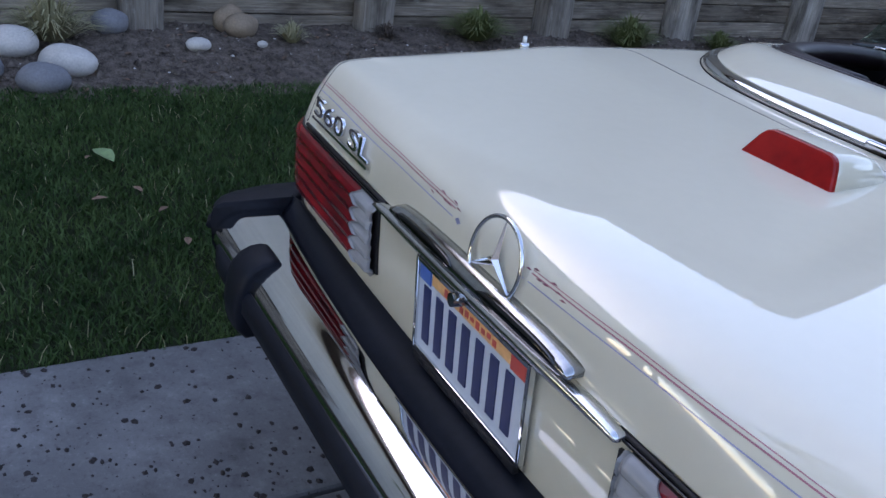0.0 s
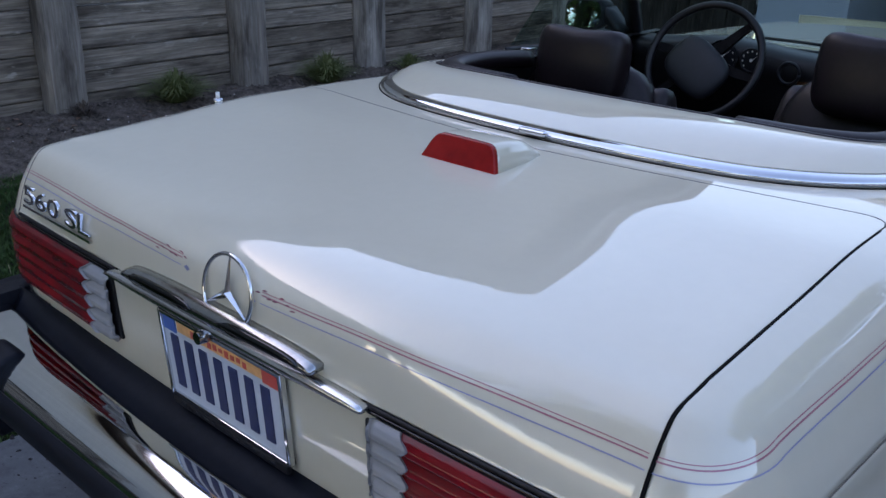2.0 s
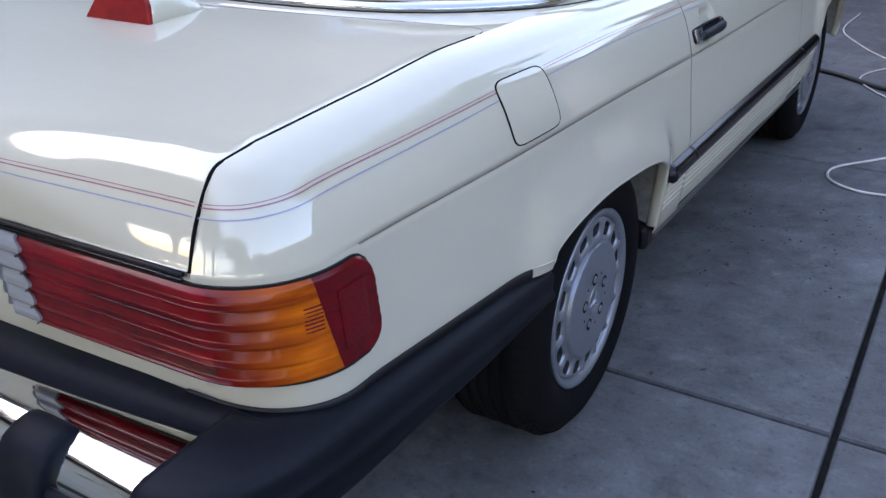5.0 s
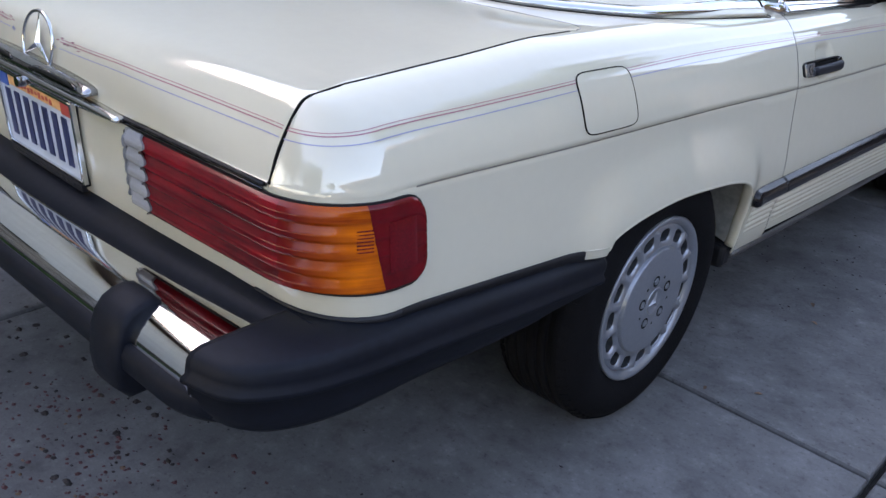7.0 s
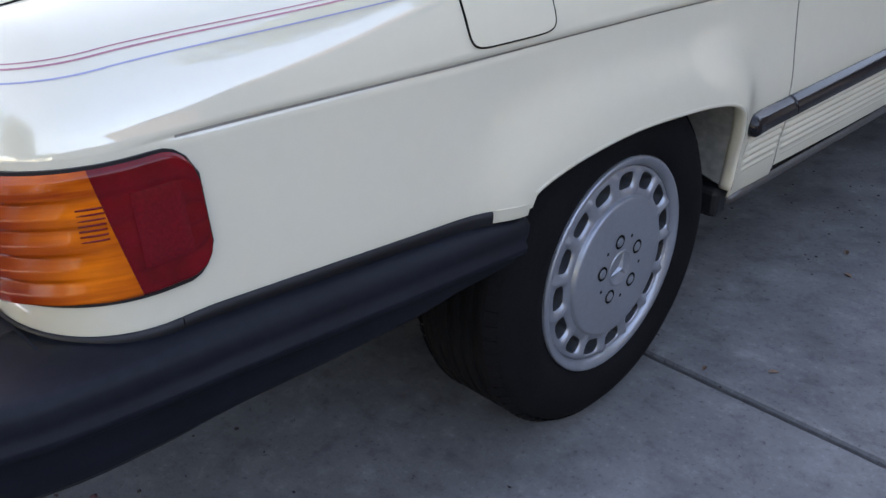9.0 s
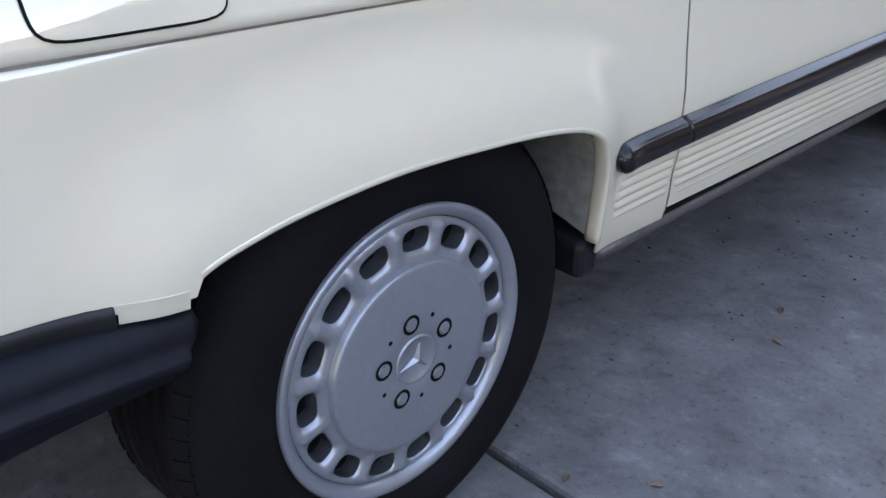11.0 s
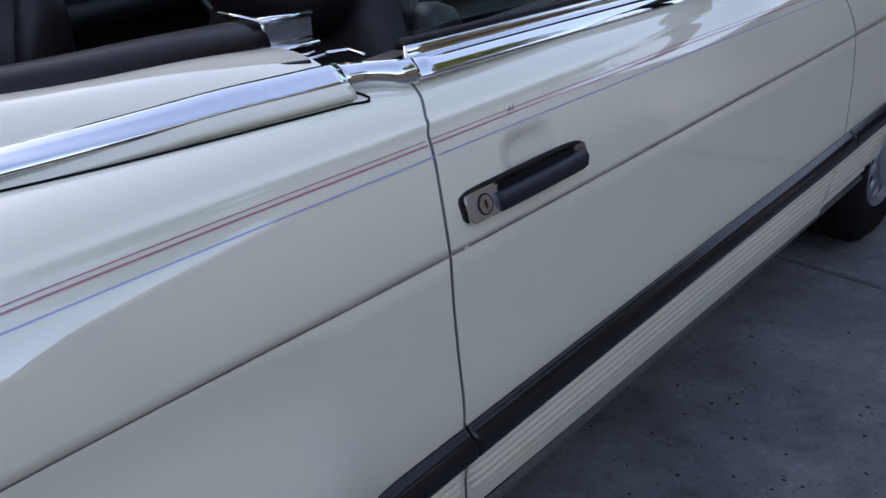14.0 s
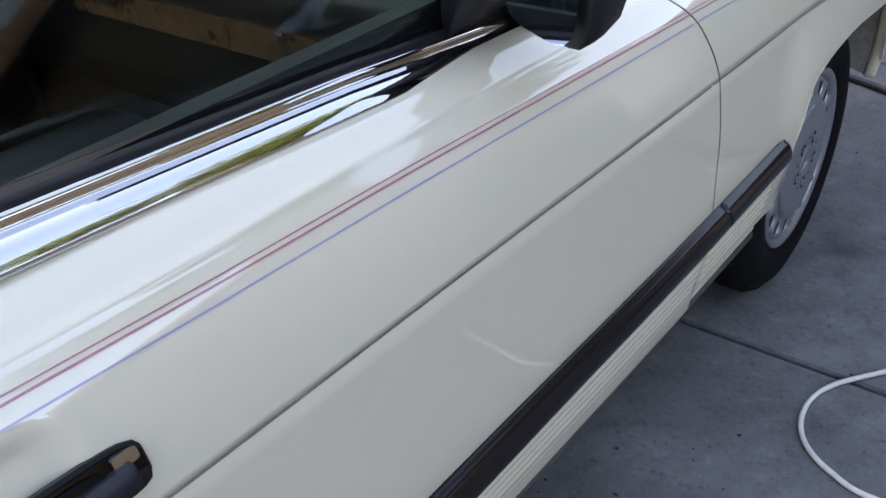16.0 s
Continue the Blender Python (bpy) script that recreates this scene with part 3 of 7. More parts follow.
# dark seams round the lid: tubes coloured as gap shade, thinner left and ahead
for s in (1, -1):
    pts = []
    for y in np.linspace(-0.262, -0.90, 40):
        pts.append((LIDX + 0.0015, y, top(LIDX + 0.0015, y) - 0.0012))
    for o in np.linspace(0.078, 0.0, 22):
        y = CY - math.sqrt(RC**2 - (LIDX - CX) ** 2) + o
        if y < -0.902:
            pts.append((LIDX + 0.0015, y + 0.0008, max(0.802, top(LIDX + 0.0015, y)) - 0.0005))
    tube("lid_gap_shade", pts, 0.0027 if s > 0 else 0.0015, M_void if s > 0 else M_sill, car, seg=6, side=s)
pts = []
for x in np.concatenate([-np.linspace(LIDX, 0.663, 12), np.linspace(-0.655, 0.655, 50), np.linspace(0.663, LIDX, 12)]):
    edge = min(1.0, max(0.0, abs(x) - (LIDX - 0.045)) / 0.045)
    y = lid_front(x) - 0.045 * (1 - math.sqrt(max(0.0, 1 - edge**2))) + 0.0025
    pts.append((x, y, top(x, y) - 0.001))
tube("lid_gap_shade", pts, 0.0016, M_sill, car, seg=6)

# tail panel under the lid, between the lamps
P = []
for q in np.linspace(-LIDX - 0.02, LIDX + 0.02, 80):
    col = []
    for h in np.linspace(-0.003, -0.24, 12):
        p = skin(abs(q), h)
        col.append((p[0] * (1 if q >= 0 else -1), p[1] + 0.001, p[2]))
    P.append(col)
panel("tail_panel", P, M_paint, car, thick=0.01, center=(0, -0.5, 0.6))

# near-black blocks inside boot, doors and nose; their shade is put into the colour
box("boot_shade_block", (-0.69, -0.93, 0.42), (0.69, -0.02, 0.875), M_void, car)
box("underbody", (-0.66, -0.86, 0.34), (0.66, -0.42, 0.47), M_void, car)
box("floor_pan", (-0.80, 0.42, 0.27), (0.80, 1.95, 0.33), M_void, car)
box("nose_shade_block", (-0.60, 1.85, 0.25), (0.60, 3.1, 0.80), M_void, car)
for s in (1, -1):
    box("door_core", (s * 0.78, 0.40, 0.31), (s * 0.83, 1.9, 0.80), M_void, car)
    box("wheel_house_shade", (s * 0.50, -0.40, 0.30), (s * 0.62, 0.42, 0.70), M_void, car)
    for k, far in ((0, 0.0), (1, FW)):
        L = FINE_ARCHES[k][::6]
        L = L[(L[:, 0] - far > -0.297) & (L[:, 1] > 0.350)] if k == 0 else L[L[:, 1] > 0.34]
        T = np.gradient(L, axis=0)
        T /= np.linalg.norm(T, axis=1, keepdims=True)
        R = np.stack([-T[:, 1], T[:, 0]], 1)
        rings, P = [], []
        for (y, z), (ry, rz) in zip(L, R):
            x = skin(q_at(y), z + 0.004 - float(waist(y)))[0]
            rings.append([(x + a, y + ry * r, z + rz * r) for a, r in ((-0.003, 0.007), (0.0002, 0.005), (0.0010, 0.001), (-0.0005, -0.002), (-0.006, -0.0040), (-0.020, -0.0035), (-0.028, 0.002), (-0.028, 0.008))])
            P.append([(0.58 + (x - 0.022 - 0.58) * j / 6, y + ry * 0.006, z + rz * 0.006 + 0.03 * math.sin(math.pi * j / 6)) for j in range(7)])
        sweep("arch_lip", rings, M_paint, car, "rolled cream wheel-arch lip", side=s)
        panel("wheel_well", P, M_well, car, thick=0, side=s)

# hood and nose
P = []
for x in np.linspace(-0.74, 0.74, 41):
    P.append([(x, y, float(waist(y)) + 0.166 + 0.02 * (1 - (x / 0.74) ** 2) - 0.03 * max(0, (y - 2.9) / 0.4) ** 2) for y in np.linspace(1.80, 3.28, 24)])
panel("hood", P, M_paint, car, thick=0.014, center=(0, 2.5, 0.4))
P = [[(x, 3.30 - 0.05 * (x / 0.76) ** 2, z) for z in np.linspace(0.42, 0.85, 12)] for x in np.linspace(-0.76, 0.76, 24)]
panel("nose_panel", P, M_paint, car, thick=0.02, center=(0, 2.5, 0.6))


# pin stripes
def stripe(name, qs, h_of, width, mat, parent, side, proud=0.0007):
    P = [[skin(q, h_of(q) + k * width, proud) for k in (-0.5, 0.5)] for q in qs]
    return panel(name, P, mat, parent, thick=0, side=side)


RED_H = pchip([0.0, 0.21, 0.32, 0.42, 0.50, 0.60, 0.70, 0.78, 0.84, 0.95, 1.10, 1.25, 1.36, 1.6, 1.9, 2.2, 2.5, 2.75, 3.05, 3.55, 4.5], [0.083, 0.0875, 0.0900, 0.0885, 0.0865, 0.0842, 0.0832, 0.0822, 0.0835, 0.0880, 0.0925, 0.0990, 0.1040, 0.1105, 0.1150, 0.1163, 0.1155, 0.1120, 0.1065, 0.0995, 0.08])


def h_red(q):
    return float(RED_H(q))


def h_blue(q):
    return h_red(q) - 0.0135


for s in (1, -1):
    lidq = np.linspace(0.10, LIDX - 0.003, 60)
    fenq = np.concatenate([np.linspace(LIDX + 0.005, 0.93, 30), [q_at(y) for y in np.linspace(-0.80, 0.5805, 60)]])
    dooq = [q_at(y) for y in np.linspace(0.5875, 1.785, 50)]
    froq = [q_at(y) for y in np.linspace(1.7915, 2.9, 40)]
    for qs, par in ((lidq, lid), (fenq, car), (dooq, doors[s]), (froq, car)):
        stripe("pinstripe", qs, lambda q: h_red(q) + 0.0022, 0.0010, M_sred, par, s)
        stripe("pinstripe", qs, lambda q: h_red(q) - 0.0020, 0.0016, M_sred, par, s)
        stripe("pinstripe", qs, h_blue, 0.0015, M_sblue, par, s)
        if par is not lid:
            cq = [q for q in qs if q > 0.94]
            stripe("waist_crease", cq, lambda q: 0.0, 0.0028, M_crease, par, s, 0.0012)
    # scroll and diamond at the stripe ends by the emblem
    d = skin(0.083, h_blue(0.1), 0.001)
    e = 0.0055
    link("stripe_diamond", [(s * (d[0] + a), d[1] - 0.0004, d[2] + b) for a, b in ((-1.5 * e, 0), (0, e), (1.5 * e, 0), (0, -e))], [(0, 1, 2, 3)], M_sblue, lid, smooth=False)
    for k in range(7):
        x = 0.092 + 0.013 * k
        d = skin(x, h_red(0.1) + 0.005 * math.sin(k * 1.9), 0.001)
        link("stripe_scroll", [(s * (d[0] + a), d[1] - 0.0004, d[2] + b) for a, b in ((-0.007, -0.001), (0.0, 0.0022), (0.007, 0.001), (0.0, -0.001))], [(0, 1, 2, 3)], M_sred, lid, smooth=False)


# ---------------------------------------------------------------- tail lamps
def tail_light(side):
    holder = new("tail_light")
    holder.parent = car
    holder["label"] = "ribbed tail lamp with clear, red and amber bands"
    Q0, Q1 = 0.335, q_at(-0.786)
    H0, H1 = -0.151, -0.011
    n = 61

    def ends(q):
        """How far the lamp's height is drawn in near its rounded ends."""
        a = 0.0
        if q > Q1 - 0.035:
            a = 0.035 * (1 - math.sqrt(max(0.0, 1 - ((q - Q1 + 0.035) / 0.035) ** 2)))
        if q < Q0 + 0.012:
            a = 0.012 * (1 - math.sqrt(max(0.0, 1 - ((Q0 + 0.012 - q) / 0.012) ** 2)))
        return a

    def lift(f, q=0.0):
        u = (f * 5.0) % 1.0
        rib = min(1.0, u / 0.16, (1 - u) / 0.50)
        border = min(1.0, min(f, 1 - f) / 0.03)
        return 0.004 + border * (0.004 + 0.0088 * rib * (1 - 0.88 * min(1.0, max(0.0, (q - 0.76) / 0.10))) * min(1.0, max(0.25, (q - 0.335) / 0.010)))

    def seg(name, qa, qb, mat, label):
        P = []
        for u in np.linspace(0, 1, 26):
            col = []
            for k in range(n):
                f = k / (n - 1)
                q = qa(f) + (qb(f) - qa(f)) * u
                a = ends(q)
                lo, hi = H0 + a, H1 - a
                col.append(skin(q, lo + (hi - lo) * f, lift(f, q)))
            P.append(col)
        return panel(name, P, mat, holder, label, thick=0.005, side=side)

    saw = lambda f: 0.400 + 0.010 * math.cos(2 * math.pi * (5 * f - 0.5))
    seg("reversing_lens", lambda f: Q0, saw, M_lens_grey, "clear grey ribbed lens")
    seg("stop_lens", saw, lambda f: 0.735, M_lens_red, "dark red ribbed lens")
    seg("turn_lens", lambda f: 0.735, lambda f: 0.888 - 0.026 * f, M_lens_orange, "amber ribbed lens")
    seg("side_marker_lens", lambda f: 0.888 - 0.026 * f, lambda f: Q1, M_lens_side, "red side marker lens")
    # a stippled reflector in the side marker
    P = []
    for u in np.linspace(-1, 1, 13):
        P.append([skin(0.920 + 0.026 * u, -0.080 + 0.040 * v, 0.0098 + 0.0022 * (1 - u**8) * (1 - v**8)) for v in np.linspace(-1, 1, 13)])
    panel("reflector", P, M_lens_reflex, holder, thick=0.0015, side=side)
    # fine prisms at the amber lens's outer end
    for k in range(7):
        tube("prism", [skin(0.846 + 0.006 * j, -0.048 - 0.0055 * k, 0.0092) for j in range(5)], 0.0011, M_lens_side, holder, seg=6, side=side)
    P = []
    for u in np.linspace(0, 1, 60):
        q = Q0 - 0.012 + (Q1 - Q0 + 0.0155) * u
        a = ends(min(max(q, Q0), Q1))
        P.append([skin(q, (H0 - 0.0035 + a) + (H1 - H0 + 0.007 - 2 * a) * k / 7, 0.0035) for k in range(8)])
    panel("gasket", P, M_black, holder, "black rubber gasket", thick=0.006, side=side)
    return holder


for s in (1, -1):
    tail_light(s)

# black seam and bright line under the lid
tube("lid_seal", [(x, rear_y(x) - 0.001, 0.7985) for x in np.linspace(-0.70, 0.70, 30)], 0.0035, M_black, car)
tube("lid_trim", [(x, rear_y(x) - 0.0025, 0.7915) for x in np.linspace(-0.70, 0.70, 30)], 0.0028, M_dark_chrome, car)

# small red tick where the door's stripe was pieced
tick = np.array(skin(q_at(0.731), 0.1163, 0.0008))
link("stripe_tick", [tuple(tick + np.array(d)) for d in ((0.0006, -0.006, 0.0004), (0.0026, -0.004, 0.0085), (0.0010, 0.0, 0.0012), (0.0026, 0.003, 0.0090), (0.0004, 0.006, 0.0000), (0.0004, 0.0035, -0.0006), (0.0016, 0.0022, 0.0055), (0.0004, 0.0, -0.0010), (0.0016, -0.0030, 0.0050), (0.0002, -0.0045, -0.0008))], [tuple(range(10))], M_sred, doors[1], smooth=False)

# number plate
plate = new("license_plate")
plate.parent = car
plate.matrix_basis = pose(0.006, -0.998, 0.703, 4, 0, 0)
plate["label"] = "white number plate in a chrome frame"
box("plate_sheet", (-0.152, 0, -0.076), (0.152, 0.002, 0.076), M_plate, plate, bevel=0.0006)
bm = bmesh.new()
for lo, hi in (((-0.158, -0.005, -0.082), (-0.151, 0.006, 0.082)), ((0.151, -0.005, -0.082), (0.158, 0.006, 0.082)), ((-0.151, -0.005, 0.075), (0.151, 0.006, 0.082)), ((-0.151, -0.005, -0.082), (0.151, 0.006, -0.075))):
    box_bm(bm, lo, hi, 0.0015)
part("plate_frame", bm, M_chrome, plate, "chrome frame")
box("plate_band", (-0.11, -0.0012, 0.053), (0.147, 0, 0.073), M_orange, plate, "pale orange band")
for k in range(10):
    box("plate_lettering", (-0.070 + k * 0.0150, -0.0022, 0.056 + 0.002 * (k % 3)), (-0.061 + k * 0.0150, -0.0012, 0.068 - 0.002 * (k % 2)), M_redtext, plate)
box("plate_sticker", (-0.148, -0.0020, 0.048), (-0.114, 0, 0.073), M_blue, plate)
box("plate_sticker", (0.112, -0.0024, 0.050), (0.147, -0.0013, 0.073), M_redtext, plate)
for k in range(7):
    box("plate_bar", (-0.133 + k * 0.0393, -0.0020, -0.056), (-0.112 + k * 0.0393, 0, 0.042), M_navy, plate)
box("plate_dealer_strip", (-0.151, -0.0058, -0.098), (0.151, 0.004, -0.0822), M_black, plate, "black strip under the plate", bevel=0.0015)
for k in range(12):
    box("plate_dealer_bar", (-0.128 + k * 0.0215, -0.0068, -0.0935 + 0.001 * (k % 2)), (-0.114 + k * 0.0215 - 0.003 * (k % 3 == 1), -0.0058, -0.0868), M_trim, plate)
box("plate_backing", (-0.150, 0.003, -0.090), (0.150, 0.022, 0.075), M_black, plate, bevel=0.003)

# boot grip: chrome leaf with two dark insets, lower lip and lock
grip = new("trunk_grip")
grip.parent = lid
grip["label"] = "chrome boot handle with lock"


def leaf(x, L, hgt):
    return hgt * math.sqrt(max(0.0, 1 - (abs(x) / L) ** 2.6))


rings = []
for x in np.linspace(-0.24, 0.24, 49):
    h = 0.004 + leaf(x, 0.2405, 0.0125)
    y = rear_y(x)
    rings.append([(x, y + 0.006, 0.822 - h), (x, y - 0.018, 0.822 - h), (x, y - 0.026, 0.822 - 0.6 * h), (x, y - 0.024, 0.822 + 0.3 * h), (x, y - 0.014, 0.822 + 0.85 * h), (x, y + 0.006, 0.822 + h)])
# leaf and insets: mirrored dark trees put into the chrome's colour
sweep("grip_leaf", rings, M_trim2, grip)
for s in (1, -1):
    rings = []
    for x in np.linspace(0.035, 0.215, 25):
        h = leaf(x - 0.125, 0.0905, 0.0095)
        y = rear_y(x) - 0.0262
        rings.append([(s * x, y + 0.004, 0.824 - h), (s * x, y - 0.0012, 0.824 - h * 0.8), (s * x, y + 0.0006, 0.824 + h * 0.7), (s * x, y + 0.006, 0.824 + h)])
    sweep("grip_inset", rings, M_dark_chrome, grip, "chrome inset with a dark reflection put into its colour")
rings = []
for x in np.linspace(-0.312, 0.330, 61):
    h = 0.003 + leaf(x - 0.009, 0.322, 0.008)
    y = rear_y(x)
    rings.append([(x, y + 0.006, 0.797 - h), (x, y - 0.016, 0.797 - h), (x, y - 0.023, 0.797), (x, y - 0.017, 0.797 + h), (x, y + 0.006, 0.797 + h)])
sweep("grip_lip", rings, M_trim, grip)
bm = bmesh.new()
bmesh.ops.create_cone(bm, cap_ends=True, segments=20, radius1=0.012, radius2=0.010, depth=0.016, matrix=pose(-0.012, -1.018, 0.785, 90))
part("lock", bm, M_trim2, grip, smooth=False)

# round emblem: ring with three spokes
emblem = new("emblem")
emblem.parent = lid
emblem["label"] = "round chrome emblem with three spokes"
em = pose(0.031, -0.994, 0.865, 80, 0, 0)
verts, faces = [], []
for i, a in enumerate(np.linspace(0, 2 * math.pi, 56, endpoint=False)):
    for b in np.linspace(0, 2 * math.pi, 8, endpoint=False):
        r = 0.0585 + 0.0034 * math.cos(b)
        verts.append(em @ Vector((r * math.cos(a), r * math.sin(a), 0.0036 * math.sin(b))))
for i in range(56):
    for j in range(8):
        faces.append((i * 8 + j, ((i + 1) % 56) * 8 + j, ((i + 1) % 56) * 8 + (j + 1) % 8, i * 8 + (j + 1) % 8))
link("emblem_ring", verts, faces, M_chrome, emblem)
for k in range(3):
    a = math.pi / 2 + k * 2 * math.pi / 3
    r = em @ Matrix.Rotation(a, 4, "Z")
    pts = [(0, 0.0075, 0), (0.057, 0.0010, 0), (0.057, -0.0010, 0), (0, -0.0075, 0), (0, 0, 0.006), (0.054, 0, 0.002)]
    link("emblem_spoke", [r @ Vector(p) for p in pts], [(0, 1, 5, 4), (4, 5, 2, 3), (1, 2, 5)], M_chrome, emblem, smooth=False)


def text_mesh(body, size, depth):
    cu = bpy.data.curves.new("lettering", "FONT")
    cu.body, cu.size, cu.extrude, cu.bevel_depth = body, size, depth, 0.0004
    cu.resolution_u = 3
    tmp = new("lettering", cu)
    dg = bpy.context.evaluated_depsgraph_get()
    me = bpy.data.meshes.new_from_object(tmp.evaluated_get(dg))
    bpy.data.objects.remove(tmp)
    return me


badge = new("model_badge")
badge.parent = lid
badge["label"] = "chrome model lettering with underline"
bm_ = pose(-0.655, -0.984, 0.836, 84, 0, -1.6)
for ch, cx, cw in (("5", 0.0, 0.046), ("6", 0.052, 0.046), ("0", 0.104, 0.046), ("S", 0.176, 0.046), ("L", 0.228, 0.042)):
    me = text_mesh(ch, 0.06, 0.0028)
    me.materials.clear()
    me.materials.append(M_chrome)
    xs_, ys_ = [v.co.x for v in me.vertices], [v.co.y for v in me.vertices]
    tob = new("badge_letter", me)
    tob.parent = badge
    tob.matrix_basis = bm_ @ Matrix.Translation((cx, 0, 0)) @ Matrix.Diagonal((cw / (max(xs_) - min(xs_)), 0.036 / (max(ys_) - min(ys_)), 1, 1)) @ Matrix.Translation((-min(xs_), -min(ys_), 0))
box("badge_underline", (-0.005, -0.010, -0.003), (0.272, -0.005, 0.003), M_chrome, badge, turn=bm_)


# third brake lamp on the lid
bl = new("brake_light")
bl.parent = lid
bl["label"] = "red high brake lamp in a cream wedge housing"
bx, z0 = 0.012, top(0, -0.455) - 0.002
def dome(w0, w1, h, n=17):
    out = []
    for a in np.linspace(0, math.pi, n):
        c, k = math.cos(a), math.sin(a)
        f = k ** 0.30
        out.append((math.copysign(abs(c) ** 0.22, c) * (w0 + (w1 - w0) * f), h * f))
    return out


rings = []
for k, (y, w0, w1, h) in enumerate([(-0.458, 0.092, 0.070, 0.047), (-0.44, 0.094, 0.072, 0.049), (-0.40, 0.093, 0.071, 0.047), (-0.36, 0.091, 0.068, 0.041), (-0.33, 0.088, 0.064, 0.032), (-0.305, 0.084, 0.060, 0.020), (-0.29, 0.080, 0.056, 0.009), (-0.284, 0.076, 0.054, 0.002)]):
    rings.append([(bx + a, y + (0.022 * b / 0.046 if k == 0 else 0.018 * b / 0.046 * (1 - k / 8)), z0 + b) for a, b in dome(w0, w1, h)])
sweep("housing", rings, M_paint, bl)
yb = -0.4605
rings = []
for dy, k in ((0.010, 1.015), (0.003, 1.015), (0.0, 0.985)):
    rings.append([(bx + a * k, yb + dy + 0.0215 * b / 0.046, z0 + 0.0015 + b * k) for a, b in dome(0.0915, 0.0695, 0.0465)])
sweep("lens", rings[::-1], M_brake, bl, "red lens", smooth=False)
tube("lens_gasket", [(bx - 0.09, yb + 0.006, z0 + 0.0015), (bx + 0.09, yb + 0.006, z0 + 0.0015)], 0.0022, M_black, bl)
# washer drop and aerial
aer = new("aerial")
aer.parent = car
tube("aerial_base", [(-0.752, -0.457, top(-0.752, -0.457) - 0.003), (-0.752, -0.457, top(-0.752, -0.457) + 0.012)], 0.011, M_trim, aer, seg=14, up=(0, 1, 0))
tube("aerial_tip", [(-0.752, -0.457, top(-0.752, -0.457) + 0.012), (-0.752, -0.457, top(-0.752, -0.457) + 0.026)], 0.005, M_white, aer, seg=10, up=(0, 1, 0))

# fuel door
fd = []
for u in np.linspace(0, 1, 15):
    col = []
    for v in np.linspace(0, 1, 15):
        cu_, cv_ = 2 * u - 1, 2 * v - 1
        k = (abs(cu_) ** 7 + abs(cv_) ** 7) ** (1 / 7) if (cu_ or cv_) else 1
        m_ = max(abs(cu_), abs(cv_)) or 1
        cu_, cv_ = cu_ * m_ / k, cv_ * m_ / k
        h = 0.0645 + 0.0525 * cv_
        y = -0.290 + 0.086 * cu_
        col.append(skin(q_at(y), h, 0.0022))
    fd.append(col)
FD = np.array(fd)
panel("fuel_door", fd, M_paint, car, "cream fuel filler flap", thick=0.004)
edge = [FD[i, 0] for i in range(15)] + [FD[14, j] for j in range(1, 15)] + [FD[i, 14] for i in range(13, -1, -1)] + [FD[0, j] for j in range(13, -1, -1)]
tube("fuel_door_gap", np.array(edge) - np.array([0.0010, 0, 0]), 0.0016, M_void, car, seg=6, up=(1, 0, 0))


# ---------------------------------------------------------------- rear bumper
bumper = new("rear_bumper")
bumper.parent = car
bumper["label"] = "chrome rear bumper with black rubber ends and guards"


def bump_y(x):
    return -1.050 + 0.045 * (abs(x) / 0.75) ** 2


rings = []
for x in np.linspace(-0.792, 0.748, 60):
    y = bump_y(x)
    pts = [(y + 0.012, 0.560), (y + 0.001, 0.578), (y - 0.004, 0.5825), (y - 0.010, 0.583), (-1.076, 0.583)]
    pts += [(-1.078 - 0.068 * math.sin(a), 0.525 + 0.058 * math.cos(a)) for a in np.linspace(0.12, math.pi / 2, 9)]
    pts += [(-1.141, 0.508), (-1.06, 0.50)]
    rings.append([(x, a, b) for a, b in pts])
sweep("chrome_bar", rings, M_chrome, bumper, "polished chrome bar")
rings = []
for x in np.linspace(-0.785, 0.785, 60):
    k = max(0.0, (abs(x) - 0.68) / 0.105) ** 2
    pts = [(-1.05, 0.538), (-1.135, 0.538), (-1.152, 0.533), (-1.160, 0.518), (-1.160, 0.492), (-1.150, 0.478), (-1.12, 0.470), (-1.0, 0.472)]
    rings.append([(x, a + (0.030 * k if a < -1.1 else 0.0), b + 0.010 * k) for a, b in pts])
sweep("rubber_strip", rings, M_rubber, bumper)
rings = []
for x in np.linspace(-0.80, 0.80, 40):
    y = bump_y(x)
    rings.append([(x, y + 0.006, 0.566), (x, -0.968, 0.604), (x, -0.94, 0.585), (x, -0.94, 0.48), (x, y + 0.004, 0.48)])
sweep("bumper_filler", rings, M_rubber, bumper)


PAD_OUT = [(0.742, -1.158), (0.815, -1.138), (0.856, -1.095), (0.884, -1.02), (0.898, -0.92), (0.907, -0.76), (0.912, -0.58), (0.914, -0.42), (0.914, -0.345), (0.912, -0.300)]
PAD_INN = [(0.742, -0.945), (0.785, -0.925), (0.803, -0.905), (0.818, -0.875), (0.828, -0.83), (0.840, -0.74), (0.850, -0.57), (0.856, -0.42), (0.858, -0.345), (0.858, -0.300)]


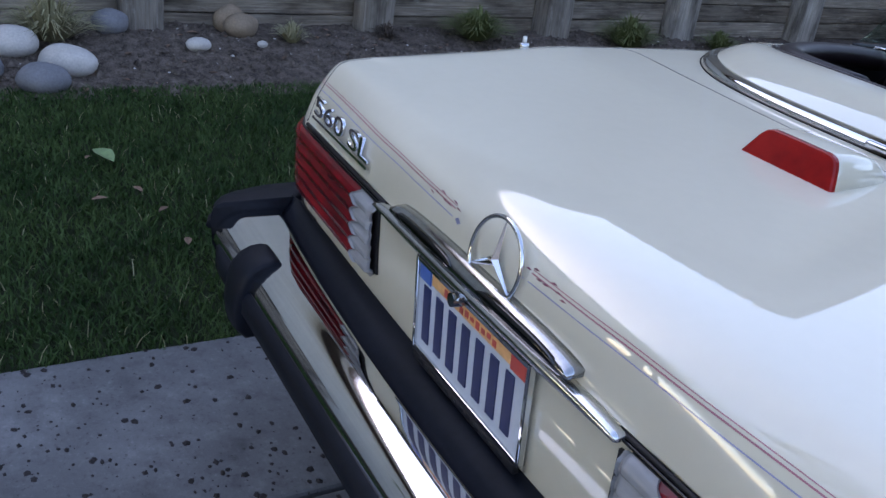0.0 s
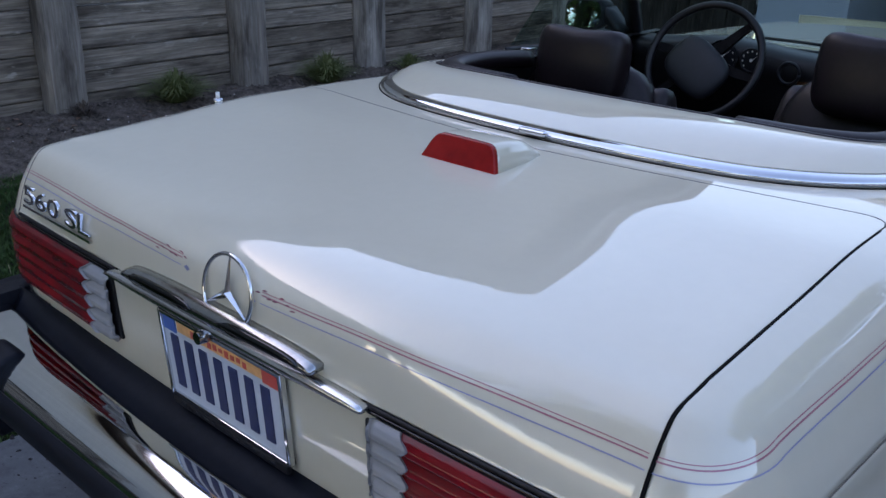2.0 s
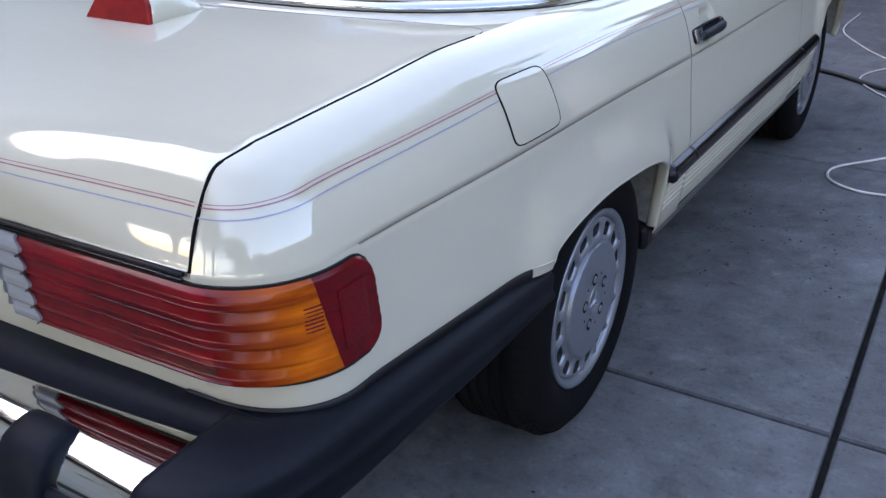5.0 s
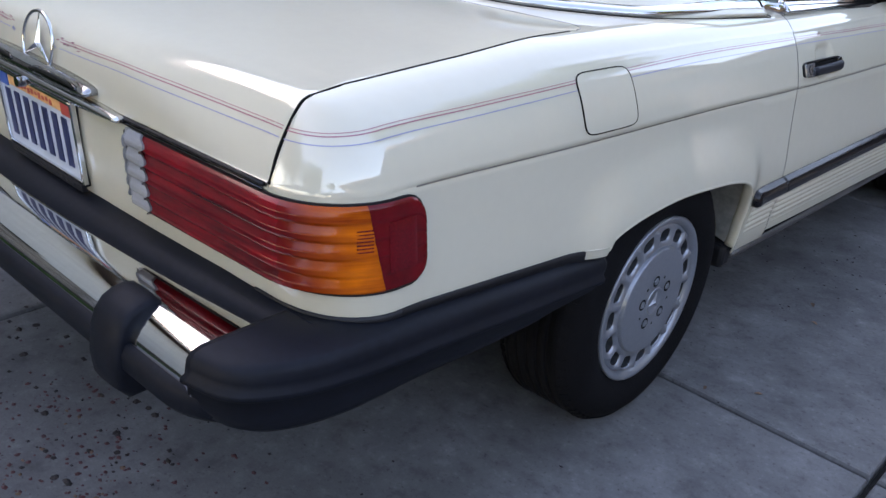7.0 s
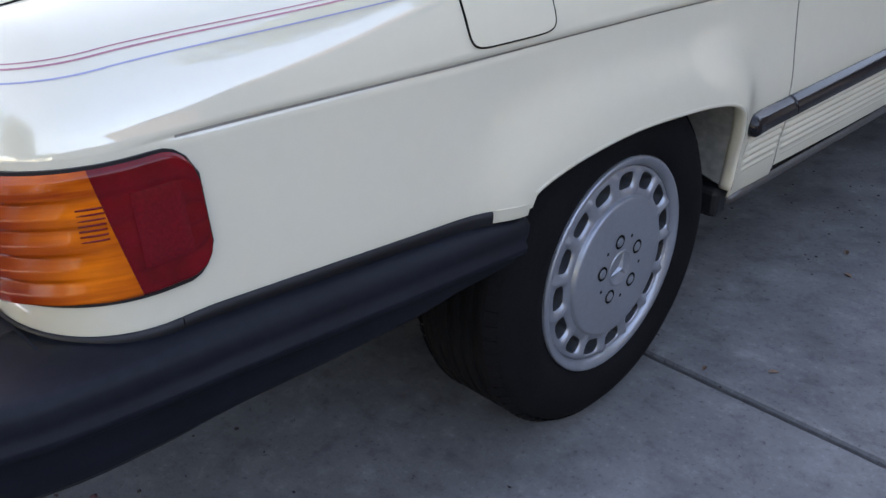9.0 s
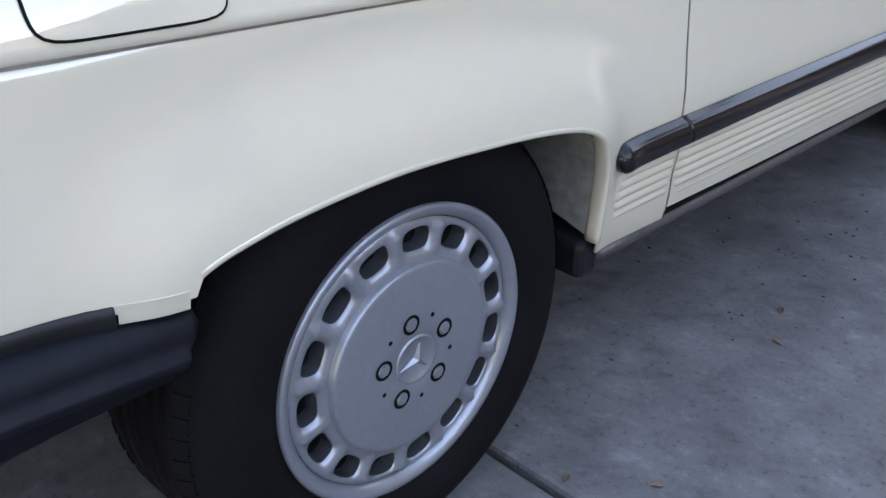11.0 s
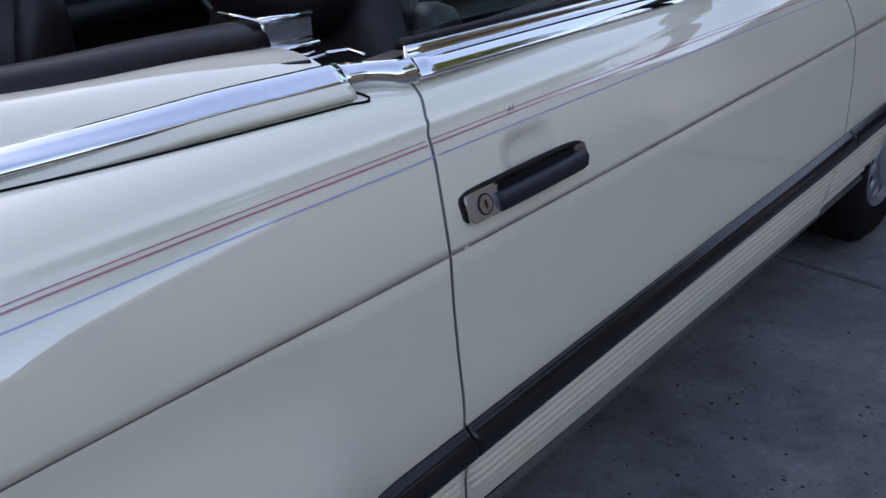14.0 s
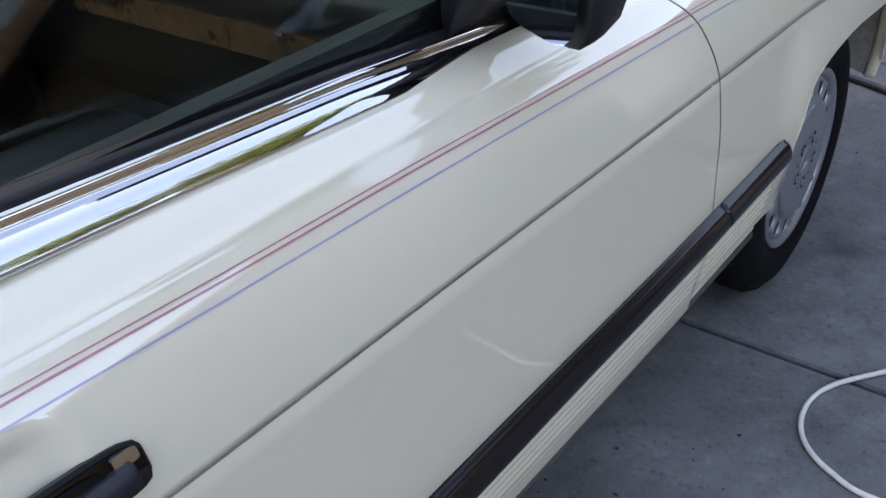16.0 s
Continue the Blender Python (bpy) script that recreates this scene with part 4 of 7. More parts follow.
def bumper_end(side):
    rings = []
    first = 0.0 if side > 0 else 0.042          # the bar sits a little to the left
    A, B = (spline([(x + first * max(0.0, (0.85 - x) / 0.108), y, 0) for x, y in line], 60) for line in (PAD_INN, PAD_OUT))
    for a, b in zip(A, B):
        y = 0.5 * (a[1] + b[1])
        zt = float(np.interp(y, [-1.0, -0.80, -0.37, -0.3], [0.602, 0.591, 0.557, 0.549]))
        zb = float(np.interp(y, [-1.05, -0.83, -0.67, -0.52, -0.3], [0.482, 0.476, 0.468, 0.464, 0.480]))
        d = math.hypot(b[0] - a[0], b[1] - a[1])
        pts = [(0.0, zt - 0.03), (0.004, zt), (0.25 * d, zt + 0.001), (d - 0.036, zt), (d - 0.021, zt - 0.004), (d - 0.012, zt - 0.013), (d - 0.009, zt - 0.026), (d - 0.008, zt - 0.036), (d, zt - 0.041), (d + 0.001, zt - 0.047), (d - 0.002, zt - 0.052), (d - 0.010, zt - 0.056), (d - 0.012, (zt - 0.056 + zb) / 2), (d - 0.020, zb + 0.012), (d - 0.036, zb), (0.02, zb + 0.006), (0.0, zb + 0.02)]
        e = (b - a) / d
        rings.append([(a[0] + e[0] * u, min(a[1] + e[1] * u, -0.292 - 0.85 * max(0.0, zt - 0.01 - z)), z) for u, z in pts])
    return sweep("rubber_corner", rings, M_rubber, bumper, "black rubber bumper end", side=side)


for s in (1, -1):
    bumper_end(s)
    outline = [(-1.040, 0.545), (-1.078, 0.580), (-1.086, 0.5905), (-1.100, 0.5945), (-1.122, 0.5920), (-1.142, 0.5820), (-1.158, 0.5630), (-1.168, 0.5320), (-1.173, 0.4900), (-1.169, 0.4500), (-1.150, 0.4270), (-1.040, 0.4300)]
    rings = []
    for x, k in ((-0.046, 0.86), (-0.0435, 0.93), (-0.037, 0.975), (-0.017, 0.995), (0.017, 0.995), (0.037, 0.975), (0.0435, 0.93), (0.046, 0.86)):
        rings.append([((0.532 if s > 0 else 0.568) + x, -1.090 + (a + 1.090) * k, 0.520 + (b - 0.520) * k) for a, b in outline])
    sweep("bumper_guard", rings, M_rubber, bumper, "black rubber bumper guard", side=s)

# seam strip over the bumper's side, and the painted filler by the arch
def edge_band(name, qs, mat, side, lift):
    P = []
    for q in qs:
        p, n, w = perim(q)
        P.append([skin(q, body_edge(p[1]) + dz - base(p[1], w), l) for dz, l in ((0.001, 0.001), (0.0, lift), (-0.010, lift), (-0.019 if mat is M_paint else -0.026, lift - 0.002))])
    return panel(name, P, mat, car, thick=0.006, side=side)


for s in (1, -1):
    edge_band("bumper_seam", [q_at(y) for y in np.linspace(-0.835, -0.371, 24)], M_black, s, 0.004)
    edge_band("bumper_seam", np.linspace(0.66, q_at(-0.836), 20), M_black, s, 0.004)
    edge_band("seam_filler", [q_at(y) for y in np.linspace(-0.368, -0.306, 8)], M_paint, s, 0.0005)


# ---------------------------------------------------------------- wheels
def lathe(profile, seg):
    verts, faces = [], []
    n = len(profile)
    for i in range(seg):
        a = 2 * math.pi * i / seg
        for x, r in profile:
            verts.append((x, r * math.cos(a), r * math.sin(a)))
    for i in range(seg):
        k = (i + 1) % seg
        for j in range(n - 1):
            faces.append((i * n + j, i * n + j + 1, k * n + j + 1, k * n + j))
    return verts, faces


def build_wheel():
    w = new("wheel")
    w["label"] = "silver disc alloy wheel with fifteen slots"
    # outer face towards +x, its lip at x = 0
    prof = [(-0.010, 0.203), (-0.004, 0.212), (0.004, 0.226), (0.008, 0.245), (0.008, 0.268), (0.002, 0.288), (-0.010, 0.304), (-0.018, 0.311), (-0.026, 0.318)]
    for g in range(5):
        x = -0.04 - g * 0.028
        prof += [(x, 0.323), (x - 0.018, 0.3235), (x - 0.020, 0.3165), (x - 0.026, 0.3165), (x - 0.028, 0.323)]
    prof += [(-0.19, 0.311), (-0.205, 0.288), (-0.208, 0.25), (-0.20, 0.205)]
    v, f = lathe(prof, 96)
    link("tyre", v, f, M_tyre, w, "black tyre")
    # tread blocks across the shoulder
    verts, faces = [], []
    for i in range(72):
        a = 2 * math.pi * i / 72
        for x0, x1, da in ((-0.034, -0.016, 0.0), (-0.20, -0.182, 0.02)):
            o = len(verts)
            for x, r in ((x0, 0.3245), (x1, 0.3135)) if x0 > -0.1 else ((x0, 0.3135), (x1, 0.3245)):
                for t in (-0.03, 0.03):
                    verts.append((x, r * math.cos(a + t + da), r * math.sin(a + t + da)))
            for x, r in ((x0, 0.316), (x1, 0.305)):
                for t in (-0.03, 0.03):
                    verts.append((x, r * math.cos(a + t + da), r * math.sin(a + t + da)))
            faces += [(o, o + 1, o + 3, o + 2), (o, o + 2, o + 6, o + 4), (o + 1, o + 5, o + 7, o + 3)]
    link("tyre_tread", verts, faces, M_tyre, w, smooth=False)["kind"] = "stuff"
    link("rim_lip", *lathe([(-0.16, 0.185), (-0.022, 0.186), (-0.010, 0.1885), (-0.003, 0.194), (0.0, 0.200), (0.001, 0.205), (-0.003, 0.208), (-0.012, 0.206)], 96), M_alloy, w, "bright rim edge")
    # slotted ring
    verts, faces = [], []
    r0, r1, rc = 0.135, 0.187, 0.1625
    for k in range(15):
        a0 = 2 * math.pi * (k + 0.5) / 15
        half = math.pi / 15
        outer, hole = [], []
        m = 8
        for i in range(m):
            outer.append((-half + 2 * half * i / m, r0))
        for i in range(m):
            outer.append((half, r0 + (r1 - r0) * i / m))
        for i in range(m):
            outer.append((half - 2 * half * i / m, r1))
        for i in range(m):
            outer.append((-half, r1 - (r1 - r0) * i / m))
        for da, r in outer:
            t = math.atan2((r - rc) / 0.026, da / half)
            c, s_ = math.cos(t), math.sin(t)
            e = (abs(c) ** 3.2 + abs(s_) ** 3.2) ** (-1 / 3.2)
            hole.append((0.66 * half * e * c, rc + 0.0155 * e * s_))
        o = len(verts)
        nn = len(outer)
        for da, r in outer:
            a = a0 + da
            rim_side = abs(abs(da) - half) < 1e-6 and r0 < r < r1
            x = -0.004 + (0.003 if rim_side else 0.0) - (0.008 if r >= r1 - 1e-6 else 0.0)
            verts.append((x, r * math.cos(a), r * math.sin(a)))
        for k2, dx in ((1.12, -0.0055), (1.0, -0.010)):
            for da, r in hole:
                a = a0 + da * k2
                rr = rc + (r - rc) * k2
                verts.append((dx, rr * math.cos(a), rr * math.sin(a)))
        for i in range(nn):
            j = (i + 1) % nn
            faces.append((o + i, o + j, o + nn + j, o + nn + i))
            faces.append((o + nn + i, o + nn + j, o + 2 * nn + j, o + 2 * nn + i))
        # walls and black floor have the slot's shade put into their colour
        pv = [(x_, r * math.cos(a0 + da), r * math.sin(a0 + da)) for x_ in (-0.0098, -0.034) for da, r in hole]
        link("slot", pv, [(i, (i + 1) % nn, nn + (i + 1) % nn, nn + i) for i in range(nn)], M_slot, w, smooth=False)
        link("slot_shade_floor", [(-0.0335, b_, c_) for _, b_, c_ in pv[nn:]], [tuple(range(nn))], M_void, w, smooth=False)
    ring_ob = link("slotted_ring", verts, faces, M_alloy, w)
    bm = bmesh.new()
    bm.from_mesh(ring_ob.data)
    bmesh.ops.remove_doubles(bm, verts=bm.verts, dist=0.00005)
    bm.to_mesh(ring_ob.data)
    bm.free()
    link("disc", *lathe([(-0.004, 0.1352), (-0.001, 0.1338), (0.0035, 0.1330), (0.0048, 0.1312), (0.0052, 0.126), (0.006, 0.10), (0.0065, 0.06), (0.0065, 0.035), (0.0045, 0.032), (0.0045, 0.0)], 72), M_alloy, w, "flat silver disc")
    # black disc added behind the slots, standing in for shade
    link("shade_backing", *lathe([(-0.06, 0.20), (-0.06, 0.0)], 48), M_void, w)
    for k in range(5):
        a = radians(98 + 72 * k)
        c = Vector((0.0062, 0.056 * math.cos(a), 0.056 * math.sin(a)))
        bm = bmesh.new()
        bmesh.ops.create_cone(bm, cap_ends=True, segments=6, radius1=0.0090, radius2=0.0078, depth=0.0065, matrix=Matrix.Translation(c) @ pose(0, 0, 0, 0, 90, 0))
        part("lug_bolt", bm, M_alloy, w)
        # flat black ring stands in for the shaded bolt recess
        link("lug_recess", [(c.x + 0.0012, c.y + r * math.cos(t), c.z + r * math.sin(t)) for t in np.linspace(0, 2 * math.pi, 20, endpoint=False) for r in (0.0095, 0.0140)], [(2 * i, 2 * i + 1, (2 * i + 3) % 40, (2 * i + 2) % 40) for i in range(20)], M_void, w)
        b = radians(98 + 36 + 72 * k)
        d = Vector((0.0072, 0.062 * math.cos(b), 0.062 * math.sin(b)))
        # flat black dot, the shade of a small hole put into colour
        link("small_hole", [(d.x, d.y + 0.0035 * math.cos(t), d.z + 0.0035 * math.sin(t)) for t in np.linspace(0, 2 * math.pi, 10, endpoint=False)], [tuple(range(10))], M_void, w, smooth=False)
    link("centre_cap", *lathe([(0.004, 0.036), (0.0085, 0.0345), (0.0085, 0.031), (0.006, 0.029), (0.006, 0.0)], 40), M_alloy, w)
    for k in range(3):
        a = radians(75 + 120 * k)
        u, v_ = Vector((0, math.cos(a), math.sin(a))), Vector((0, -math.sin(a), math.cos(a)))
        pts = [v_ * 0.006, u * 0.029, v_ * -0.006, Vector((0.006, 0, 0)), u * 0.028 + Vector((0.0012, 0, 0))]
        link("cap_spoke", [p + Vector((0.0062, 0, 0)) for p in pts], [(0, 1, 4, 3), (3, 4, 1, 2)], M_alloy, w, smooth=False)
    return w


wheel = build_wheel()
wheel.parent = car
for s in (1, -1):
    for y, z in ((0.005, 0.3235), (FW, 0.3235 + ground_z(FW))):
        if s == 1 and y < 1:
            wheel.matrix_basis = pose(0.862, y, z)
        else:
            copy_thing(wheel, Matrix.Translation((s * 0.864, y, z)) @ pose(0, 0, 0, 33 if y > 1 else 0, 0, 0 if s == 1 else 180))


# ---------------------------------------------------------------- side trim
def strip_z(y):
    return 0.499 - 0.008 * (y - 0.4)


def side_strip(side, y0, y1, round0, round1, parent):
    rings = []
    n = max(10, int((y1 - y0) / 0.03))
    ys = np.unique(np.concatenate([np.linspace(y0, y1, n), np.linspace(y0, y0 + 0.03, 8), np.linspace(y1 - 0.03, y1, 8)]))
    for y in ys:
        k = 1.0
        if round0 and y < y0 + 0.02:
            k = max(0.15, math.sqrt(max(0, 1 - ((y0 + 0.02 - y) / 0.02) ** 2)))
        if round1 and y > y1 - 0.02:
            k = max(0.15, math.sqrt(max(0, 1 - ((y - y1 + 0.02) / 0.02) ** 2)))
        z = strip_z(y)
        x = skin(q_at(y), z - float(waist(y)))[0] - (flare(y, z) if y > 1.0 else 0.0)
        pts = [(-0.004, 0.021), (0.005, 0.0215), (0.007, 0.0185), (0.010, 0.0180), (0.018, 0.0100), (0.0225, 0.0), (0.0235, -0.009), (0.0215, -0.017), (0.013, -0.024), (-0.004, -0.025)]
        rings.append([(x + (a if a < 0 else a * k), y, z + b * k) for a, b in pts])
    return sweep("rub_strip", rings, M_strip, parent, "dark vinyl rub strip", side=side)


def cladding(side, y_of0, y_of1, z_top, z_bot, parent):
    """Ribbed lower panel: a saw of rounded ridges along the sill."""
    nr = 7
    rows = []
    for k in range(nr):
        a = z_top + (z_bot - z_top) * k / nr
        b = z_top + (z_bot - z_top) * (k + 1) / nr
        d = b - a
        rows += [(a, 0.0012), (a + 0.12 * d, 0.0035), (a + 0.3 * d, 0.0062), (a + 0.55 * d, 0.0066), (a + 0.78 * d, 0.0045), (a + 0.9 * d, 0.0016)]
    rows.append((z_bot, 0.0012))
    P = []
    us = np.unique(np.concatenate([np.linspace(0, 1, 24), np.linspace(0, 0.1, 12), np.linspace(0.9, 1, 12)]))
    for u in us:
        col = []
        for z, l in rows:
            w = y_of1(z) - y_of0(z)
            l = 0.0012 + (l - 0.0012) * min(1.0, max(0.0, (min(u, 1 - u) * w - 0.005) / 0.008))
            y = y_of0(z) + (y_of1(z) - y_of0(z)) * u
            zz = z - 0.020 * (y - 0.43)
            p = skin(q_at(y), zz - float(waist(y)))
            col.append((p[0] + l + 0.0010 - 0.012 * ((0.47 - z) / 0.12) ** 2, p[1], zz))
        P.append(col)
    return panel("ribbed_cladding", P, M_paint, parent, "cream ribbed lower cladding", thick=0.008, side=side)


for s in (1, -1):
    side_strip(s, 0.372, 0.547, True, False, car)
    side_strip(s, 0.5515, 1.822, False, False, doors[s])
    side_strip(s, 1.828, 2.115, False, True, car)
    cladding(s, lambda z: 0.392, lambda z: float(gap_rear(z)) - 0.0028, 0.470, 0.346, car)
    cladding(s, lambda z: float(gap_rear(z)) + 0.0028, lambda z: float(gap_front(z)) - 0.0028, 0.476, 0.350, doors[s])
    cladding(s, lambda z: float(gap_front(z)) + 0.0028, lambda z: 2.085, 0.476, 0.350, car)
    tube("sill_seal", [(0.862 + 0.012 * (y - 0.4), y, 0.338 - 0.020 * (y - 0.43)) for y in np.linspace(0.40, 2.10, 20)], 0.0065, M_void, car, side=s)
    rings = []
    for y in np.linspace(0.402, 2.11, 24):
        x, z = 0.866 + 0.012 * (y - 0.4), 0.320 - 0.020 * (y - 0.43)
        rings.append([(x + a, y, z + b) for a, b in ((-0.07, 0.014), (-0.004, 0.013), (0.006, 0.008), (0.007, -0.002), (0.001, -0.010), (-0.02, -0.014), (-0.07, -0.012))])
    sweep("sill_rail", rings, M_sill, car, "dark grey sill rail", side=s)
    box("mud_flap", (s * 0.70, 0.352, 0.292), (s * 0.866, 0.402, 0.356), M_black, car, bevel=0.012)


# door handles
def handle(side):
    h = new("door_handle")
    h.parent = doors[side]
    h["label"] = "chrome door handle with black grip and lock"

    def q3(y, hh, l):
        p = skin(q_at(y), hh, l)
        return p

    def plate_grid(y0, y1, h0, h1, l, e=4.0, nu=15, nv=9):
        G = []
        for u in np.linspace(-1, 1, nu):
            col = []
            for v in np.linspace(-1, 1, nv):
                k = (abs(u) ** e + abs(v) ** e) ** (1 / e) if (u or v) else 1
                m_ = max(abs(u), abs(v)) or 1
                uu, vv = u * m_ / k, v * m_ / k
                y = (y0 + y1) / 2 + uu * (y1 - y0) / 2
                col.append(q3(y, (h0 + h1) / 2 + vv * (h1 - h0) / 2, l))
            G.append(col)
        return G

    panel("handle_gasket", plate_grid(0.5892, 0.838, 0.0212, 0.0608, 0.004, 6, 25), M_black, h, thick=0.006, side=side)
    panel("handle_base", plate_grid(0.640, 0.835, 0.0235, 0.0585, 0.0085, 7, 25), M_dark_chrome, h, thick=0.008, side=side)
    panel("lock_rim_plate", plate_grid(0.5925, 0.6565, 0.0240, 0.0580, 0.0084, 7, 15), M_chrome, h, thick=0.002, side=side)
    panel("lock_plate", plate_grid(0.5945, 0.6545, 0.0258, 0.0562, 0.0094, 7, 15), M_satin, h, thick=0.002, side=side)
    panel("end_cap", plate_grid(0.812, 0.832, 0.047, 0.0572, 0.0106, 5, 9), M_trim, h, "chrome end cap", thick=0.003, side=side)
    # flat black patch stands in for the shaded hollow behind the grip
    panel("handle_recess", plate_grid(0.648, 0.806, 0.034, 0.0565, 0.0100, 5.0, 21), M_void, h, thick=0.0, side=side)
    rings = []
    for y in np.linspace(0.646, 0.823, 28):
        f = (y - 0.646) / 0.177
        hh = 0.0370 + 0.0020 * f
        p = q3(y, hh, 0.0165 + 0.002 * math.sin(math.pi * min(1, max(0, f))) ** 0.5)
        rings.append([(p[0] - 0.014, y, p[2] + 0.010), (p[0] - 0.003, y, p[2] + 0.011), (p[0] + 0.002, y, p[2] + 0.005), (p[0] + 0.002, y, p[2] - 0.008), (p[0] - 0.003, y, p[2] - 0.013), (p[0] - 0.016, y, p[2] - 0.013)])
    sweep("grip", rings, M_grip, h, "black pull grip", side=side)
    c = q3(0.622, 0.041, 0.0098)
    up = q3(0.622, 0.051, 0.0098) - q3(0.622, 0.031, 0.0098)
    up /= np.linalg.norm(up)
    ah = np.array([0.0, 1.0, 0.0])
    out = np.cross(ah, up)

    def disc(name, r, l, m_, squash=1.0, n=24):
        pts = [c + out * l + ah * (r * squash * math.cos(t)) + up * (r * math.sin(t)) for t in np.linspace(0, 2 * math.pi, n, endpoint=False)]
        link(name, [(side * p[0], p[1], p[2]) for p in pts], [tuple(range(n))], m_, h, smooth=False)

    disc("lock_rim", 0.0128, 0.0006, M_black)
    disc("lock_cylinder", 0.0108, 0.0012, M_satin)
    disc("lock_core", 0.0068, 0.0017, M_trim)
    disc("key_slot", 0.0055, 0.0022, M_void, 0.25, 12)


for s in (1, -1):
    handle(s)


# ---------------------------------------------------------------- soft-top cover, belt line
OUT = [(0.7355, 0.546), (0.728, 0.45), (0.710, 0.25), (0.683, 0.10), (0.640, 0.015), (0.575, -0.058), (0.495, -0.113), (0.40, -0.148), (0.23, -0.172), (0.0, -0.180)]
INN = [(0.612, 0.543), (0.602, 0.42), (0.603, 0.28), (0.592, 0.18), (0.56, 0.115), (0.50, 0.085), (0.40, 0.075), (0.28, 0.070), (0.15, 0.067), (0.0, 0.065)]
INZ = [0.949, 0.963, 0.974, 0.983, 0.990, 0.993, 0.995, 0.996, 0.996, 0.996]


def mirror_line(pts):
    return [tuple(p) for p in pts] + [(-p[0], *p[1:]) for p in pts[-2::-1]]


out_line = spline(mirror_line([(x, y, 0) for x, y in OUT]), 121)
inn_line = spline(mirror_line([(x, y, z) for (x, y), z in zip(INN, INZ)]), 121)
for i in range(len(out_line)):
    out_line[i, 2] = top(out_line[i, 0], out_line[i, 1]) + 0.006
cover = new("soft_top_cover")
cover.parent = car
cover["label"] = "cream hard cover over the folded soft top"
P = []
for a, b in zip(out_line, inn_line):
    col = []
    a = a + (b - a) * (0.014 / np.linalg.norm((b - a)[:2])) * np.array([1, 1, 0]) + np.array([0, 0, 0.014])
    for k in range(19):
        f = k / 18
        rise = math.sin(min(1.0, f * 1.12) * math.pi / 2) ** 0.9
        p = a + (b - a) * f
        p[2] = a[2] + (b[2] - a[2]) * rise + 0.004 * math.sin(math.pi * f)
        col.append(p)
    P.append(col)
panel("cover_panel", P, M_paint, cover, thick=0.02, center=(0, 0.2, 0.7))
flat = [(-0.005, 0.002), (-0.0056, 0.0100), (-0.0042, 0.0128), (-0.0015, 0.0140), (0.0050, 0.0212), (0.0070, 0.0228), (0.0140, 0.0265), (0.0180, 0.0278), (0.0200, 0.0250), (0.0200, -0.004)]
low = [(-0.017, -0.003), (-0.0165, 0.004), (-0.010, 0.0085), (-0.002, 0.0105), (0.003, 0.0111), (0.006, 0.0115), (0.011, 0.012), (0.015, 0.013), (0.018, 0.012), (0.018, -0.004)]
lip = [(-0.0185, -0.007), (-0.0182, -0.001), (-0.0165, 0.0012), (-0.011, 0.0055), (-0.0045, 0.0105), (0.002, 0.0105), (0.002, -0.007)]
p_, s_, u_ = frames_along(out_line)
rings = []
for i in range(len(p_)):
    w_ = min(1.0, max(0.0, (p_[i][1] - 0.05) / 0.35))
    rings.append([p_[i] + s_[i] * (a[0] * (1 - w_) + b[0] * w_) + u_[i] * (a[1] * (1 - w_) + b[1] * w_) for a, b in zip(low, flat)])
sweep("cover_trim", rings, M_chrome, cover, "chrome strip round the cover")
for m_ in (1, -1):
    take = [i for i in range(len(p_)) if p_[i][1] > 0.10 and p_[i][0] * m_ > 0]
    sweep("cover_lip", [[p_[i] + s_[i] * a + u_[i] * (b - 0.010 * (1 - min(1.0, max(0.0, (p_[i][1] - 0.10) / 0.25)))) for a, b in lip] for i in take], M_paint, cover)
seal = out_line.copy()
d_ = np.gradient(out_line, axis=0)
nrm = np.stack([-d_[:, 1], d_[:, 0], 0 * d_[:, 0]], 1)
nrm /= np.linalg.norm(nrm, axis=1, keepdims=True)
outw = nrm * np.sign((nrm * (out_line - np.array([0, 0.4, 0]))).sum(1, keepdims=True))
seal = out_line + outw * 0.021
for i in range(len(seal)):
    seal[i, 2] = top(seal[i, 0], seal[i, 1]) + 0.0002
hook = [(0.7590, 0.548), (0.7600, 0.557), (0.7545, 0.5625), (0.744, 0.560), (0.731, 0.5545)]
keep = [tuple(p) for p in seal if p[1] < 0.538]
hook = [(x, y, top(x, y) + 0.0008) for x, y in hook]
tube("cover_gap", [(p[0], p[1], p[2]) for p in hook[::-1]] + keep + [(-x, y, z) for x, y, z in hook], 0.0017, M_void, cover, seg=6)
clasp = bmesh.new()
box_bm(clasp, (-0.035, -0.212, top(0, -0.2) + 0.008), (0.035, -0.196, top(0, -0.2) + 0.020), 0.005, 3)
part("cover_clasp", clasp, M_chrome, cover)
tube("cover_seal", inn_line[6:-6] + np.array([0, 0.004, -0.004]), 0.007, M_leather, cover, "brown edge welt")

